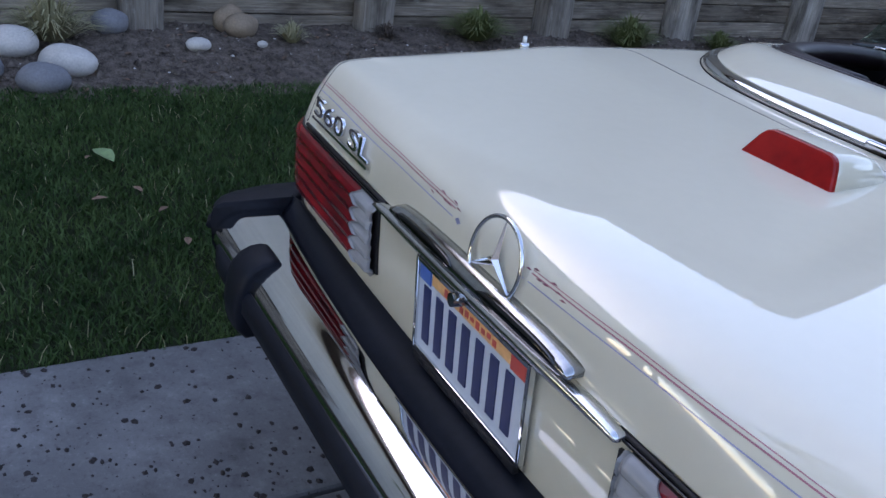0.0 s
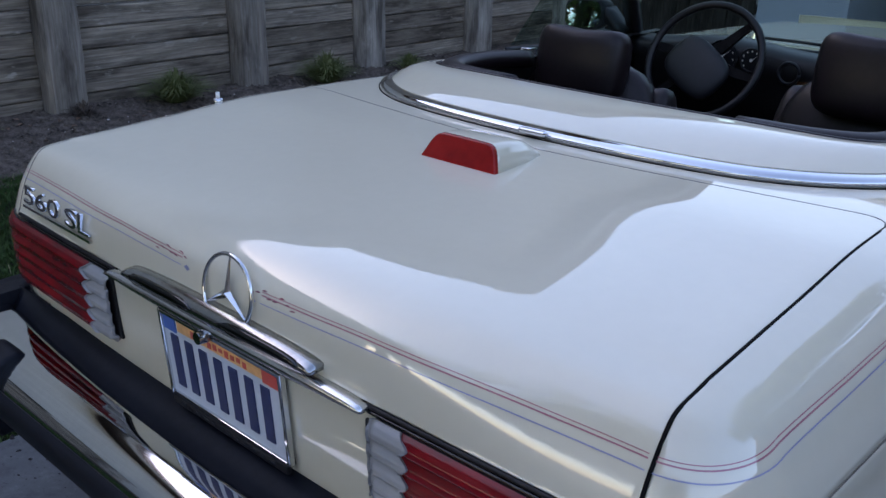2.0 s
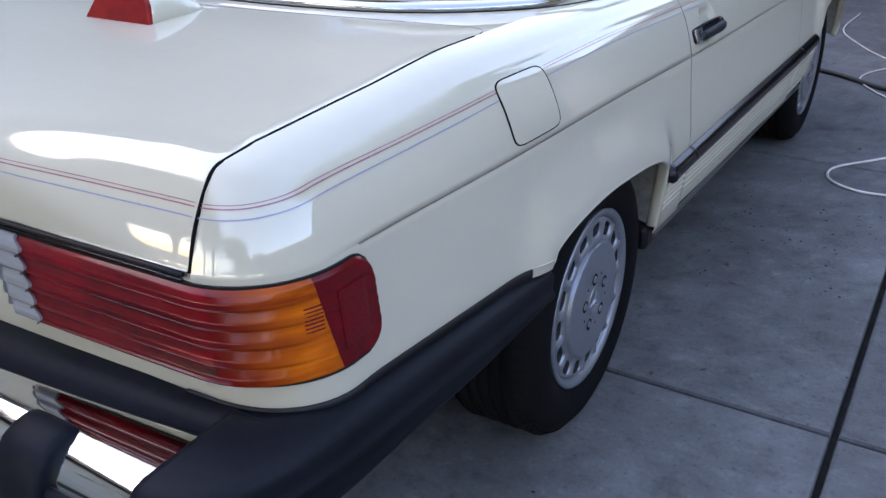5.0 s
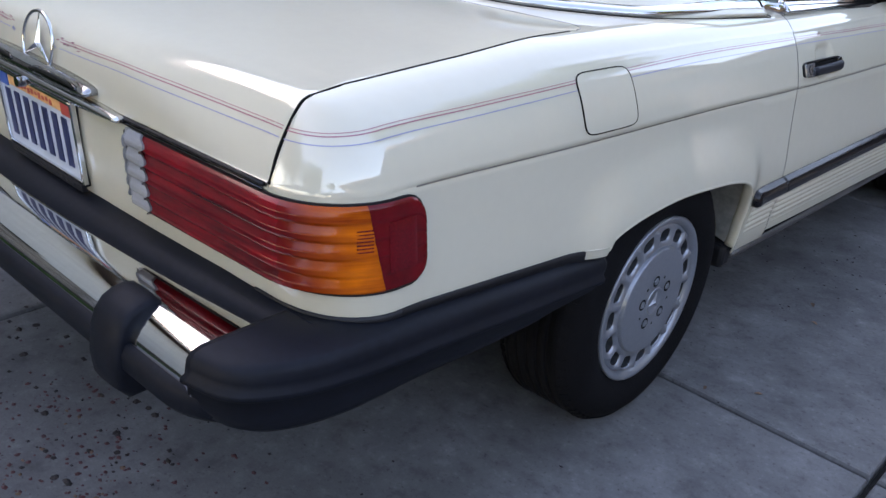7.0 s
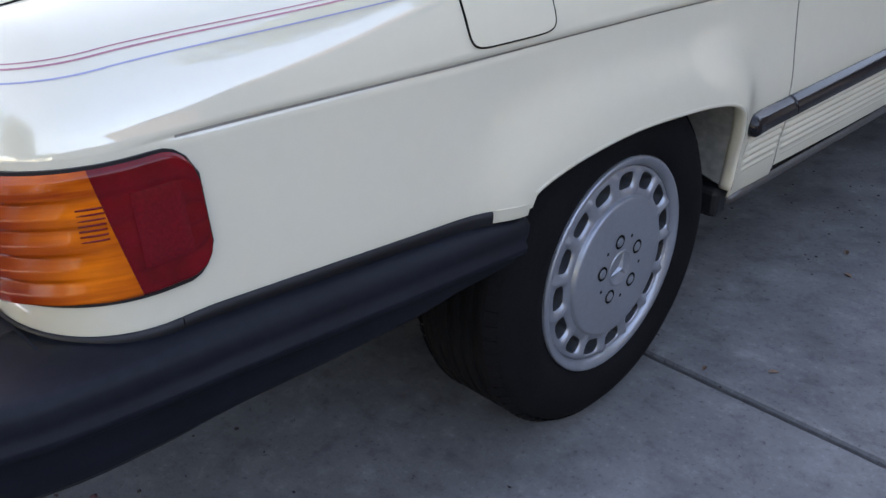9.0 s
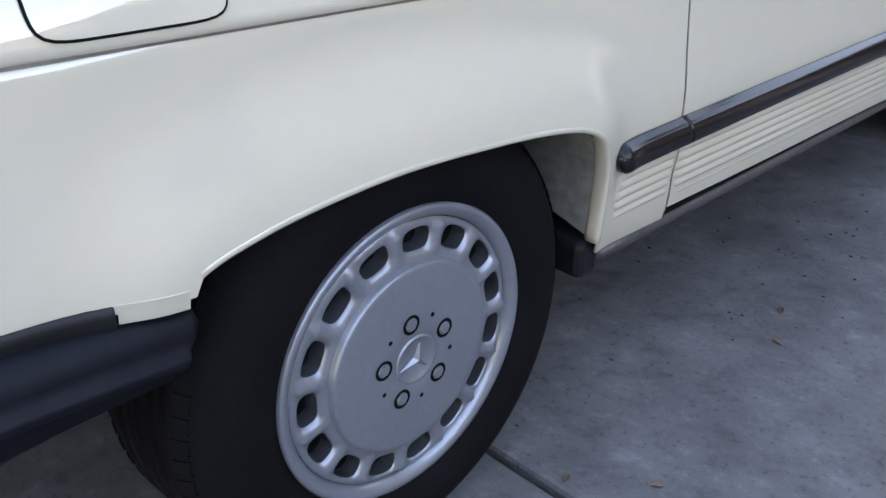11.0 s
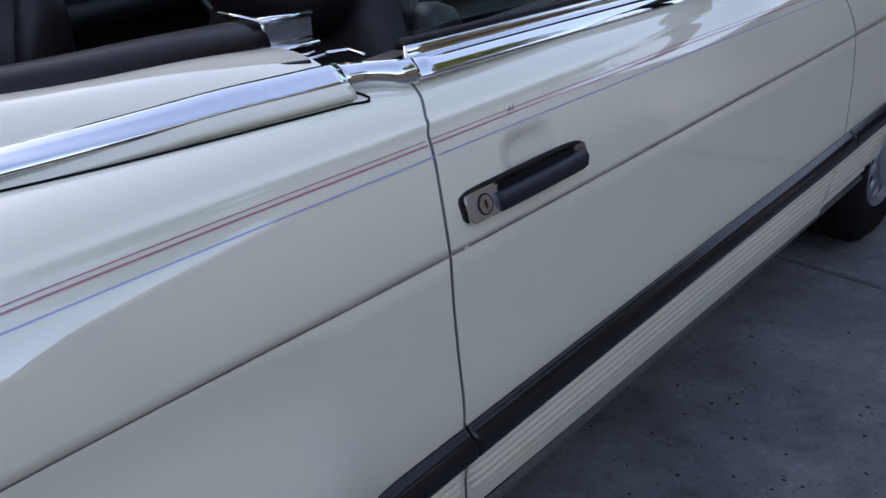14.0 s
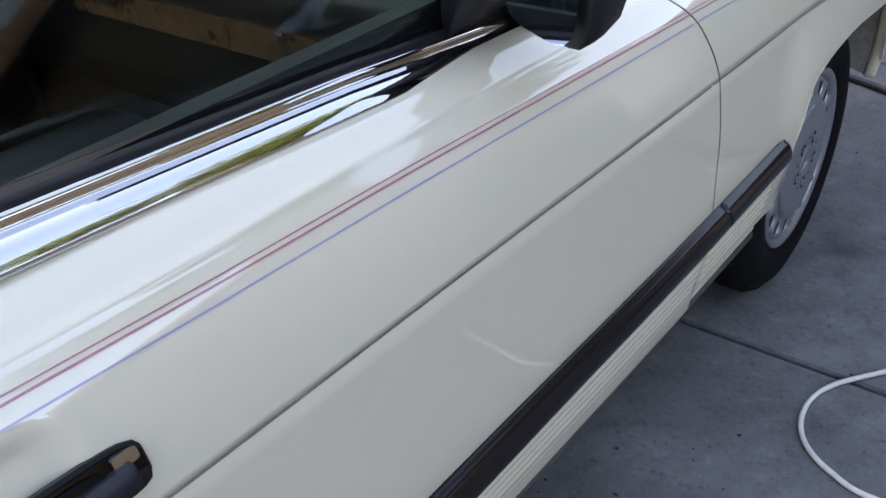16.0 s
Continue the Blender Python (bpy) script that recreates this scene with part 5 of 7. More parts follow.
for s in (1, -1):
    # chrome end piece between cover and door
    t_line = spline([(0.711, 0.5505, 0.9455), (0.722, 0.580, 0.9415), (0.735, 0.604, 0.9395), (0.746, 0.622, 0.9385), (0.751, 0.6395, 0.9365)], 18)
    l_line = spline([(0.7335, 0.5515, 0.9265), (0.7375, 0.580, 0.9235), (0.748, 0.602, 0.9190), (0.757, 0.614, 0.9160), (0.7625, 0.6395, 0.9130)], 18)
    rings = []
    for a, b in zip(t_line, l_line):
        rings.append([a + np.array([-0.010, 0, -0.022]), a + np.array([-0.004, 0, -0.002]), a, a + (b - a) * 0.30 + np.array([0.0015, 0, 0.0020]), a + (b - a) * 0.62 + np.array([0.0030, 0, 0.0042]), a + (b - a) * 0.85 + np.array([0.0025, 0, 0.0034]), b, b + np.array([0, 0, -0.012])])
    sweep("chrome_end", rings, M_chrome, car, "chrome end cap", side=s)
    tube("end_gap", [a_ + np.array([0.0, -0.0025, -0.001]) for a_ in np.linspace(t_line[0], l_line[0] + np.array([0.004, 0, -0.003]), 6)], 0.0022, M_void, car, seg=6, side=s)
    # latch bracket: an upright plate with a rolled top and a turned-out foot, a rod over the roll, two catches
    br = new("top_latch")
    br.parent = car
    br["label"] = "chrome soft-top latch bracket"
    plate = [[(0.598, 0.5470 + (0.6225 - 0.5470) * f + 0.004 * (1 - g_) * (1 - f), 0.9440 + g_ * (0.0310 - 0.0060 * f)) for g_ in np.linspace(0, 1, 5)] for f in np.linspace(0, 1, 8)]
    panel("latch_plate", plate, M_satin, br, thick=0.003, side=s)
    tube("latch_top", [(0.5975, 0.544, 0.9765), (0.5975, 0.580, 0.9735), (0.5975, 0.6235, 0.9700)], 0, M_chrome, br, section=[(-0.010, 0.001), (-0.010, 0.0035), (0.0, 0.0042), (0.0034, 0.0022), (0.0038, -0.001), (0.002, -0.0035), (-0.001, -0.002), (-0.002, 0.001)], side=s)
    tube("latch_edge", [(0.598, 0.5450, 0.9770), (0.5985, 0.5480, 0.9640), (0.5995, 0.5515, 0.9500), (0.603, 0.5535, 0.9420)], 0.0024, M_chrome, br, side=s)
    tube("latch_foot", [(0.605, 0.552, 0.9420), (0.607, 0.585, 0.9405), (0.612, 0.616, 0.9390)], 0, M_chrome, br, section=[(-0.008, 0.004), (-0.002, 0.0025), (0.006, 0.0032), (0.0095, 0.001), (0.009, -0.002), (0.004, -0.002), (-0.008, -0.001)], side=s)
    tube("latch_rod", [(0.598, 0.5450, 0.9770), (0.575, 0.5340, 0.9815), (0.548, 0.5230, 0.9850)], 0.0022, M_chrome, br, side=s)
    tube("latch_hook", spline([(0.611, 0.566, 0.9320), (0.634, 0.5665, 0.9320), (0.643, 0.574, 0.9320), (0.646, 0.597, 0.9320)], 12), 0.0028, M_chrome, br, side=s)
    tube("latch_hook", spline([(0.618, 0.574, 0.9330), (0.628, 0.584, 0.9330), (0.627, 0.597, 0.9330), (0.614, 0.603, 0.9330)], 12), 0.0020, M_chrome, br, side=s)
    tube("latch_catch", spline([(0.622, 0.619, 0.9250), (0.634, 0.640, 0.9255), (0.640, 0.6445, 0.9255), (0.668, 0.643, 0.9245)], 12), 0.0030, M_chrome, br, side=s)
    tube("latch_slot", [(0.676, 0.492, 0.9480), (0.682, 0.513, 0.9470), (0.688, 0.538, 0.9450)], 0.0040, M_black, br, side=s)
    # belt moulding, window seal, glass
    def belt(y, up):
        z = 0.931 - 0.060 * (y - 0.64) - 0.03 * max(0, y - 1.2)
        x = 0.750 + 0.012 * (y - 0.63)
        return np.array([x, y, z + up])
    ys = np.linspace(0.640, 1.50, 30)
    rings = [[belt(y, 0) + np.array([a, 0, b]) for a, b in ((0.014, -0.019), (0.0165, -0.0155), (0.0155, -0.0125), (0.006, -0.0045), (-0.005, 0.0045), (-0.0065, 0.004), (-0.0062, 0.010), (-0.008, 0.0155), (-0.012, 0.0175), (-0.016, 0.016), (-0.016, -0.012))] for y in ys]
    sweep("belt_moulding", rings, M_chrome, doors[s], "chrome belt moulding", side=s)
    rings = [[belt(y, 0) + np.array([a, 0, b]) for a, b in ((-0.0125, 0.012), (-0.0125, 0.021), (-0.015, 0.0245), (-0.019, 0.0245), (-0.030, 0.01))] for y in ys]
    sweep("window_seal", rings, M_black, doors[s], side=s)
    G = []
    for y in np.linspace(0.66, 1.44, 16):
        col = []
        b_ = belt(y, 0.030)
        top_z = 1.215 if y > 0.75 else 1.215 - 0.06 * ((0.75 - y) / 0.09) ** 2
        y_hi = y * 0.80 + 0.245
        for k in range(9):
            f = k / 8
            hz = b_[2] + (top_z - b_[2]) * f
            col.append((b_[0] - 0.020 - 0.115 * f, y + (y_hi - y) * f * 0.8 - 0.05 * f, hz))
        G.append(col)
    G = np.array(G)
    inner = G - np.array([0.0045, 0, 0])
    m_, n_, _ = G.shape
    verts = G.reshape(-1, 3).tolist() + inner.reshape(-1, 3).tolist()
    o_ = m_ * n_
    faces = [f[::-1] for f in grid_faces(m_, n_)] + grid_faces(m_, n_, o_)
    ring = [j for j in range(n_)] + [i * n_ + n_ - 1 for i in range(1, m_)] + [(m_ - 1) * n_ + j for j in range(n_ - 2, -1, -1)] + [i * n_ for i in range(m_ - 2, 0, -1)]
    faces += [(ring[a], ring[(a + 1) % len(ring)], o_ + ring[(a + 1) % len(ring)], o_ + ring[a]) for a in range(len(ring))]
    if s < 0:
        verts = [(-x, y, z) for x, y, z in verts]
        faces = [f[::-1] for f in faces]
    gl = link("door_glass", verts, faces, M_glass, doors[s], "green tinted raised door glass")
    gl.visible_shadow = False
    # outside mirror
    mr = new("door_mirror")
    mr.parent = doors[s]
    mr["label"] = "black outside mirror"
    rings = []
    for y, w_, h_, in ((1.300, 0.104, 0.058), (1.304, 0.110, 0.063), (1.33, 0.112, 0.064), (1.37, 0.104, 0.058), (1.40, 0.085, 0.045), (1.415, 0.055, 0.028)):
        ring = []
        for t in np.linspace(0, 2 * math.pi, 28, endpoint=False):
            c, sn = math.cos(t), math.sin(t)
            e = (abs(c) ** 4 + abs(sn) ** 4) ** (-0.25)
            ring.append((0.892 + 0.62 * w_ * e * c, y + 0.04 - 0.33 * (e * c * w_), 0.992 + 0.95 * h_ * e * sn))
        rings.append(ring)
    sweep("mirror_housing", rings, M_black, mr, "black housing", side=s)
    ring = []
    for t in np.linspace(0, 2 * math.pi, 28, endpoint=False):
        c, sn = math.cos(t), math.sin(t)
        e = (abs(c) ** 4 + abs(sn) ** 4) ** (-0.25)
        ring.append((s * (0.892 + 0.059 * e * c), 1.3355 - 0.33 * e * c * 0.095 + 0.13 * 0.050 * e * sn - 0.008, 0.992 + 0.050 * e * sn))
    link("mirror_glass", ring, [tuple(range(28))], M_mirror, mr, "mirror glass", smooth=False)
    rings = [[(0.74 + k * 0.020, 1.42 + dy, 0.91 + k * 0.020 + dz) for dy, dz in ((-0.05, -0.02), (-0.05, 0.03), (0.03, 0.03), (0.05, -0.02))] for k in range(5)]
    sweep("mirror_foot", rings, M_black, mr, side=s)

# windscreen frame and glass
ws = new("windshield")
ws.parent = car
ws["label"] = "raked windscreen in a dark frame"


def screen(u, f):
    """u across -1..1, f from the cowl up."""
    y = 1.66 - 0.16 * u * u - 0.42 * f + 0.05 * u * u * f
    return np.array([u * (0.745 - 0.13 * f), y, 0.905 + 0.36 * f])


G = np.array([[screen(u, f) for f in np.linspace(0, 1, 8)] for u in np.linspace(-0.985, 0.985, 24)])
inner = G + np.array([0, 0.006, 0])
m_, n_, _ = G.shape
verts = G.reshape(-1, 3).tolist() + inner.reshape(-1, 3).tolist()
o_ = m_ * n_
faces = [f[::-1] for f in grid_faces(m_, n_)] + grid_faces(m_, n_, o_)
gl = link("windshield_glass", verts, faces, M_glass, ws)
gl.visible_shadow = False
for s in (1, -1):
    tube("a_pillar", [screen(s, f) for f in np.linspace(-0.06, 1.0, 10)], 0, M_black, ws, "black windscreen pillar", section=[(-0.03, -0.02), (0.03, -0.02), (0.034, 0.0), (0.02, 0.02), (-0.02, 0.02)], up=(0, 1, 0.3))
tube("header_rail", [screen(u, 1.0) for u in np.linspace(-1, 1, 20)], 0.022, M_paint, ws)
tube("cowl_seal", [screen(u, -0.01) for u in np.linspace(-1, 1, 20)], 0.012, M_black, ws)
P = [[(x, y, float(waist(y)) + 0.160 + 0.018 * (1 - (x / 0.74) ** 2)) for y in np.linspace(1.672 - 0.165 * (x / 0.745) ** 2, 1.80, 8)] for x in np.linspace(-0.74, 0.74, 24)]
panel("cowl_panel", P, M_paint, car, thick=0.01, center=(0, 1.6, 0.4))
for s_ in (-0.35, 0.25):
    tube("wiper", spline([(s_, 1.74, 0.925), (s_ + 0.2, 1.70, 0.930), (s_ + 0.48, 1.63, 0.935)], 10), 0.006, M_black, car)

# ---------------------------------------------------------------- cabin
box("cabin_floor", (-0.74, 0.20, 0.28), (0.74, 1.75, 0.36), M_carpet, car)
box("rear_shelf", (-0.60, 0.02, 0.34), (0.60, 0.34, 0.70), M_carpet, car, bevel=0.03)
box("bulkhead", (-0.62, 0.00, 0.34), (0.62, 0.06, 0.955), M_leather2, car, bevel=0.01)
for s in (1, -1):
    pts = spline([(0.30, 0.105, 0.976), (0.46, 0.115, 0.977), (0.555, 0.165, 0.976), (0.590, 0.27, 0.974), (0.592, 0.42, 0.967), (0.578, 0.545, 0.955)], 26)
    tube("padded_roll", pts, 0, M_leather, car, "dark brown padded rear trim", section=[(0.034 * math.cos(a) - 0.004, 0.027 * math.sin(a) - 0.006) for a in np.linspace(0, 2 * math.pi, 14, endpoint=False)], side=s)
    P = [[(0.585, y, z) for z in np.linspace(0.35, 0.955, 6)] for y in np.linspace(0.05, 0.62, 10)]
    panel("quarter_trim", P, M_leather2, car, thick=0.02, side=s)
    P = [[(0.715 + 0.03 * math.sin((z - 0.35) * 5) * 0.5, y, z) for z in np.linspace(0.35, 0.93, 12)] for y in np.linspace(0.60, 1.60, 12)]
    panel("door_card", P, M_leather2, doors[s], thick=0.03, side=s)
    rings = [[(0.665 + a, y, 0.72 + b) for a, b in ((0.05, -0.05), (-0.02, -0.04), (-0.035, 0.0), (-0.02, 0.03), (0.05, 0.035))] for y in np.linspace(0.85, 1.35, 12)]
    sweep("armrest", rings, M_leather2, doors[s], side=s)
    tube("door_pull", spline([(0.69, 1.12, 0.80), (0.675, 1.16, 0.803), (0.69, 1.20, 0.80)], 8), 0.006, M_chrome, doors[s], side=s)
    rings = [[(0.745 + a, y, 0.905 - 0.035 * (y - 0.63) + b) for a, b in ((0.0, -0.06), (-0.05, -0.05), (-0.052, 0.005), (-0.03, 0.022), (-0.004, 0.02))] for y in np.linspace(0.64, 1.55, 14)]
    sweep("door_cap", rings, M_leather, doors[s], side=s)


def rounded_slab(hw, hh, hd, e=3.2, nu=20, nv=12):
    """A cushion: a superellipsoid about the origin (x across, y deep, z high)."""
    verts, faces = [], []
    for i in range(nv + 1):
        b = -math.pi / 2 + math.pi * i / nv
        for j in range(nu):
            a = 2 * math.pi * j / nu
            f = lambda v, p: math.copysign(abs(v) ** p, v)
            p = 2 / e
            verts.append((hw * f(math.cos(b), p) * f(math.cos(a), p), hd * f(math.cos(b), p) * f(math.sin(a), p), hh * f(math.sin(b), p)))
    for i in range(nv):
        for j in range(nu):
            faces.append((i * nu + j, i * nu + (j + 1) % nu, (i + 1) * nu + (j + 1) % nu, (i + 1) * nu + j))
    return verts, faces


def put(verts, m):
    return [tuple(m @ Vector(v)) for v in verts]


for x, y, lift_ in ((-0.365, 0.53, 0.0), (0.365, 0.77, 0.02)):
    st = new("seat")
    st.parent = car
    st["label"] = "dark brown leather bucket seat with headrest"
    v, f = rounded_slab(0.25, 0.085, 0.27)
    link("seat_cushion", put(v, pose(x, y + 0.30, 0.46 + lift_, 6)), f, M_leather, st)
    v, f = rounded_slab(0.245, 0.30, 0.075)
    link("seat_back", put(v, pose(x, y + 0.01, 0.68 + lift_, -14)), f, M_leather, st)
    v, f = rounded_slab(0.05, 0.26, 0.06)
    for k in (-1, 1):
        link("seat_bolster", put(v, pose(x + k * 0.215, y + 0.045, 0.66 + lift_, -14)), f, M_leather, st)
    v, f = rounded_slab(0.145, 0.118, 0.052, 4.2)
    vv = [(a, b - 0.012 * (1 - (a / 0.142) ** 2), c - 0.024 * (1 - (a / 0.145) ** 2) * max(0.0, c / 0.118)) for a, b, c in v]
    link("headrest", put(vv, pose(x, y + 0.0, 0.968 + lift_ * 1.8, -8)), f, M_leather, st, "stitched leather headrest")
    # pleats of the back
    for k in range(5):
        xx = x - 0.12 + 0.06 * k
        tube("seat_pleat", [(xx, y + 0.090 - 0.19 * t_, 0.50 + 0.32 * t_) for t_ in np.linspace(0, 1, 6)], 0.004, M_leather2, st, up=(1, 0, 0))

dash = new("dashboard")
dash.parent = car
dash["label"] = "black padded dashboard with round gauges"
rings = []
for x in np.linspace(-0.72, 0.72, 30):
    bulge = 0.03 * math.exp(-(((x + 0.33) / 0.2) ** 2))
    rings.append([(x, 1.62, 0.86), (x, 1.60, 0.905), (x, 1.50, 0.925 + bulge), (x, 1.42, 0.920 + bulge), (x, 1.385, 0.90 + bulge * 0.8), (x, 1.40, 0.84), (x, 1.41, 0.74), (x, 1.46, 0.62), (x, 1.62, 0.58)])
sweep("dash_pad", rings, M_leather2, dash)
box("wood_strip", (-0.05, 1.392, 0.80), (0.68, 1.402, 0.845), M_wood, dash)
for gx, gr in ((-0.43, 0.040), (-0.325, 0.056), (-0.215, 0.040)):
    yy, zz = 1.378, 0.895
    circ = lambda r, dy: [(gx + r * math.cos(t), yy + dy, zz + r * math.sin(t)) for t in np.linspace(0, 2 * math.pi, 28, endpoint=False)]
    link("gauge_face", circ(gr, 0.0), [tuple(range(28))], M_black, dash, smooth=False)
    tube("gauge_bezel", circ(gr, 0)[:] + [circ(gr, 0)[0]], 0.004, M_black, dash, seg=6, up=(0, 1, 0))
    link("gauge_needle", [(gx - 0.002, yy - 0.003, zz), (gx + 0.002, yy - 0.003, zz), (gx + gr * 0.6, yy - 0.003, zz + gr * 0.5)], [(0, 1, 2)], M_white, dash, smooth=False)
    link("gauge_hub", [(gx + 0.006 * math.cos(t), yy - 0.004, zz + 0.006 * math.sin(t)) for t in np.linspace(0, 6.28, 10, endpoint=False)], [tuple(range(10))], M_white, dash, smooth=False)
    for k in range(9):
        t = radians(-40 + 260 * k / 8)
        c = Vector((gx + gr * 0.78 * math.cos(t), yy - 0.003, zz + gr * 0.78 * math.sin(t)))
        link("gauge_mark", [c + Vector((a, 0, b)) for a, b in ((-0.002, -0.003), (0.002, -0.003), (0.002, 0.003), (-0.002, 0.003))], [(0, 1, 2, 3)], M_white, dash, smooth=False)
for gx in (-0.08, 0.06):
    tube("air_vent", [(gx + 0.036 * math.cos(t), 1.384, 0.868 + 0.036 * math.sin(t)) for t in np.linspace(0, 2 * math.pi, 25)], 0.006, M_black, dash, seg=6, up=(0, 1, 0))
box("centre_console", (-0.12, 0.45, 0.34), (0.12, 1.45, 0.60), M_leather2, car, bevel=0.03, seg=3)
tube("gear_lever", [(0, 1.05, 0.58), (0, 1.03, 0.68), (0, 1.03, 0.72)], 0.012, M_black, car, up=(0, 1, 0))

sw = new("steering_wheel")
sw.parent = car
sw["label"] = "black leather steering wheel with wide padded hub"
sm = pose(-0.335, 1.25, 0.893, 64, 0, 0)
verts, faces = [], []
for i, a in enumerate(np.linspace(0, 2 * math.pi, 48, endpoint=False)):
    for b in np.linspace(0, 2 * math.pi, 10, endpoint=False):
        r = 0.203 + 0.0135 * math.cos(b)
        verts.append(sm @ Vector((r * math.cos(a), r * math.sin(a), 0.0135 * math.sin(b))))
for i in range(48):
    for j in range(10):
        faces.append((i * 10 + j, ((i + 1) % 48) * 10 + j, ((i + 1) % 48) * 10 + (j + 1) % 10, i * 10 + (j + 1) % 10))
link("wheel_rim", verts, faces, M_leather2, sw)
v, f = rounded_slab(0.118, 0.028, 0.088)
link("hub_pad", put(v, sm @ pose(-0.01, -0.03, 0.012, 0, 0, -33)), f, M_black, sw, "square padded hub")
for a in (-28, 32, 152, 208):
    r = sm @ Matrix.Rotation(radians(a + 17), 4, "Z")
    link("spoke", [r @ Vector(p) for p in ((0.06, -0.02, 0), (0.2, -0.012, -0.004), (0.2, 0.012, -0.004), (0.06, 0.02, 0), (0.06, -0.02, -0.015), (0.2, -0.012, -0.012), (0.2, 0.012, -0.012), (0.06, 0.02, -0.015))], [(0, 1, 2, 3), (7, 6, 5, 4), (0, 4, 5, 1), (2, 6, 7, 3)], M_carpet, sw, smooth=False)
tube("steering_column", [(-0.365, 1.28, 0.85), (-0.365, 1.45, 0.78)], 0.035, M_black, sw, up=(1, 0, 0))


# ---------------------------------------------------------------- ground
M_conc = concrete_material("concrete", (0.121, 0.121, 0.122))
M_joint = material("joint_dirt", (0.035, 0.033, 0.032), 0.95, vary=0.3, scale=20, spec=0.1)
M_soil = material("bark_soil", (0.032, 0.026, 0.023), 0.95, vary=0.4, scale=18, fine=120, bump=0.5, bump_scale=90, spec=0.15, second=(0.165, 0.132, 0.110))
M_barkchip = material("bark_chip", (0.035, 0.027, 0.022), 0.9, vary=0.4, scale=9, fine=40, spec=0.15, second=(0.155, 0.128, 0.108))
M_turf = material("turf_soil", (0.016, 0.022, 0.010), 0.95, vary=0.4, scale=8, fine=120, spec=0.1)
M_greenleaf = material("green_leaf", (0.19, 0.27, 0.12), 0.55, vary=0.2, scale=20)
M_grass = material("grass_blade", (0.017, 0.043, 0.012), 0.7, vary=0.35, scale=2.6, fine=14, spec=0.15, second=(0.066, 0.110, 0.034))
M_dry = material("dry_grass", (0.22, 0.20, 0.10), 0.8, vary=0.3, scale=6, fine=80, second=(0.35, 0.33, 0.2))
M_tuft = material("green_tuft", (0.075, 0.10, 0.03), 0.7, vary=0.3, scale=6, fine=80, second=(0.13, 0.15, 0.05))
M_fence = weathered_wood("weathered_board", (0.100, 0.087, 0.074), (0.235, 0.207, 0.175), (0.43, 0.395, 0.345), 1)
M_post = weathered_wood("weathered_post", (0.14, 0.128, 0.116), (0.28, 0.262, 0.24), (0.41, 0.395, 0.365), 2)
M_gate = weathered_wood("dark_gate_board", (0.022, 0.018, 0.016), (0.045, 0.038, 0.033), (0.09, 0.08, 0.07), 2)
M_stone_l = material("pale_stone", (0.46, 0.435, 0.405), 0.8, vary=0.15, scale=12, fine=90, bump=0.15, bump_scale=60)
M_stone_d = material("grey_stone", (0.155, 0.158, 0.172), 0.75, vary=0.2, scale=12, fine=90, bump=0.15, bump_scale=60)
M_stone_t = material("tan_stone", (0.22, 0.165, 0.115), 0.8, vary=0.2, scale=12, fine=90, bump=0.15, bump_scale=60)
M_leafdead = material("dead_leaf", (0.09, 0.05, 0.03), 0.8, vary=0.4, scale=30, seed_obj=True, second=(0.20, 0.12, 0.08))
M_speck = material("dark_speck", (0.022, 0.017, 0.017), 0.9, vary=0.4, scale=40)
M_berry = material("berry_red", (0.06, 0.016, 0.018), 0.7, vary=0.4, scale=40)
M_cable = material("white_cable", (0.62, 0.60, 0.55), 0.5, vary=0.1)
M_hose = material("black_hose", (0.015, 0.015, 0.017), 0.5, vary=0.2)
M_stucco = material("stucco", (0.36, 0.345, 0.32), 0.9, vary=0.08, scale=1.5, fine=60, bump=0.2, bump_scale=80)
M_pale = material("pale_wall", (0.36, 0.40, 0.46), 0.7, vary=0.06, scale=1.0)
M_roof = material("roof_tile", (0.16, 0.118, 0.098), 0.85, vary=0.3, scale=5)
M_eave = material("brown_eave_paint", (0.24, 0.215, 0.185), 0.7, vary=0.2, scale=2)
M_dark = material("dark_interior", (0.02, 0.019, 0.018), 0.9, vary=0.3, spec=0.1)
M_bark = material("bark", (0.075, 0.06, 0.045), 0.9, vary=0.3, scale=12, bump=0.5, bump_scale=40)
M_leaf = material("leaf", (0.035, 0.07, 0.016), 0.55, vary=0.3, scale=1.2, fine=20, second=(0.12, 0.18, 0.03))
M_asphalt = material("worn_paving", (0.10, 0.098, 0.095), 0.9, vary=0.2, scale=3, fine=80)


def flat_sheet(name, x0, x1, y0, y1, z, mat, label, category, nx=2, ny=2, height=None):
    P = np.array([[(x, y, z + (height(x, y) if height else 0)) for y in np.linspace(y0, y1, ny)] for x in np.linspace(x0, x1, nx)])
    ob = link(name, P.reshape(-1, 3), [f[::-1] for f in grid_faces(nx, ny)], mat)
    return tagged(ob, label, category, kind="structure")


ground = flat_sheet("ground", -900, 900, -900, 900, -0.16, M_asphalt, "grey ground out to the horizon", "ground")

# driveway slabs with open joints
drive = thing("driveway", "grey concrete driveway of large slabs with dark joints", "driveway", kind="structure")
XJ = [-1.205, -0.52, 1.39, 3.30, 5.2]
YJ = [-9.2, -7.3, -5.4, -3.49, -1.70, 0.228, 2.205, 4.06, 5.95, 7.85]


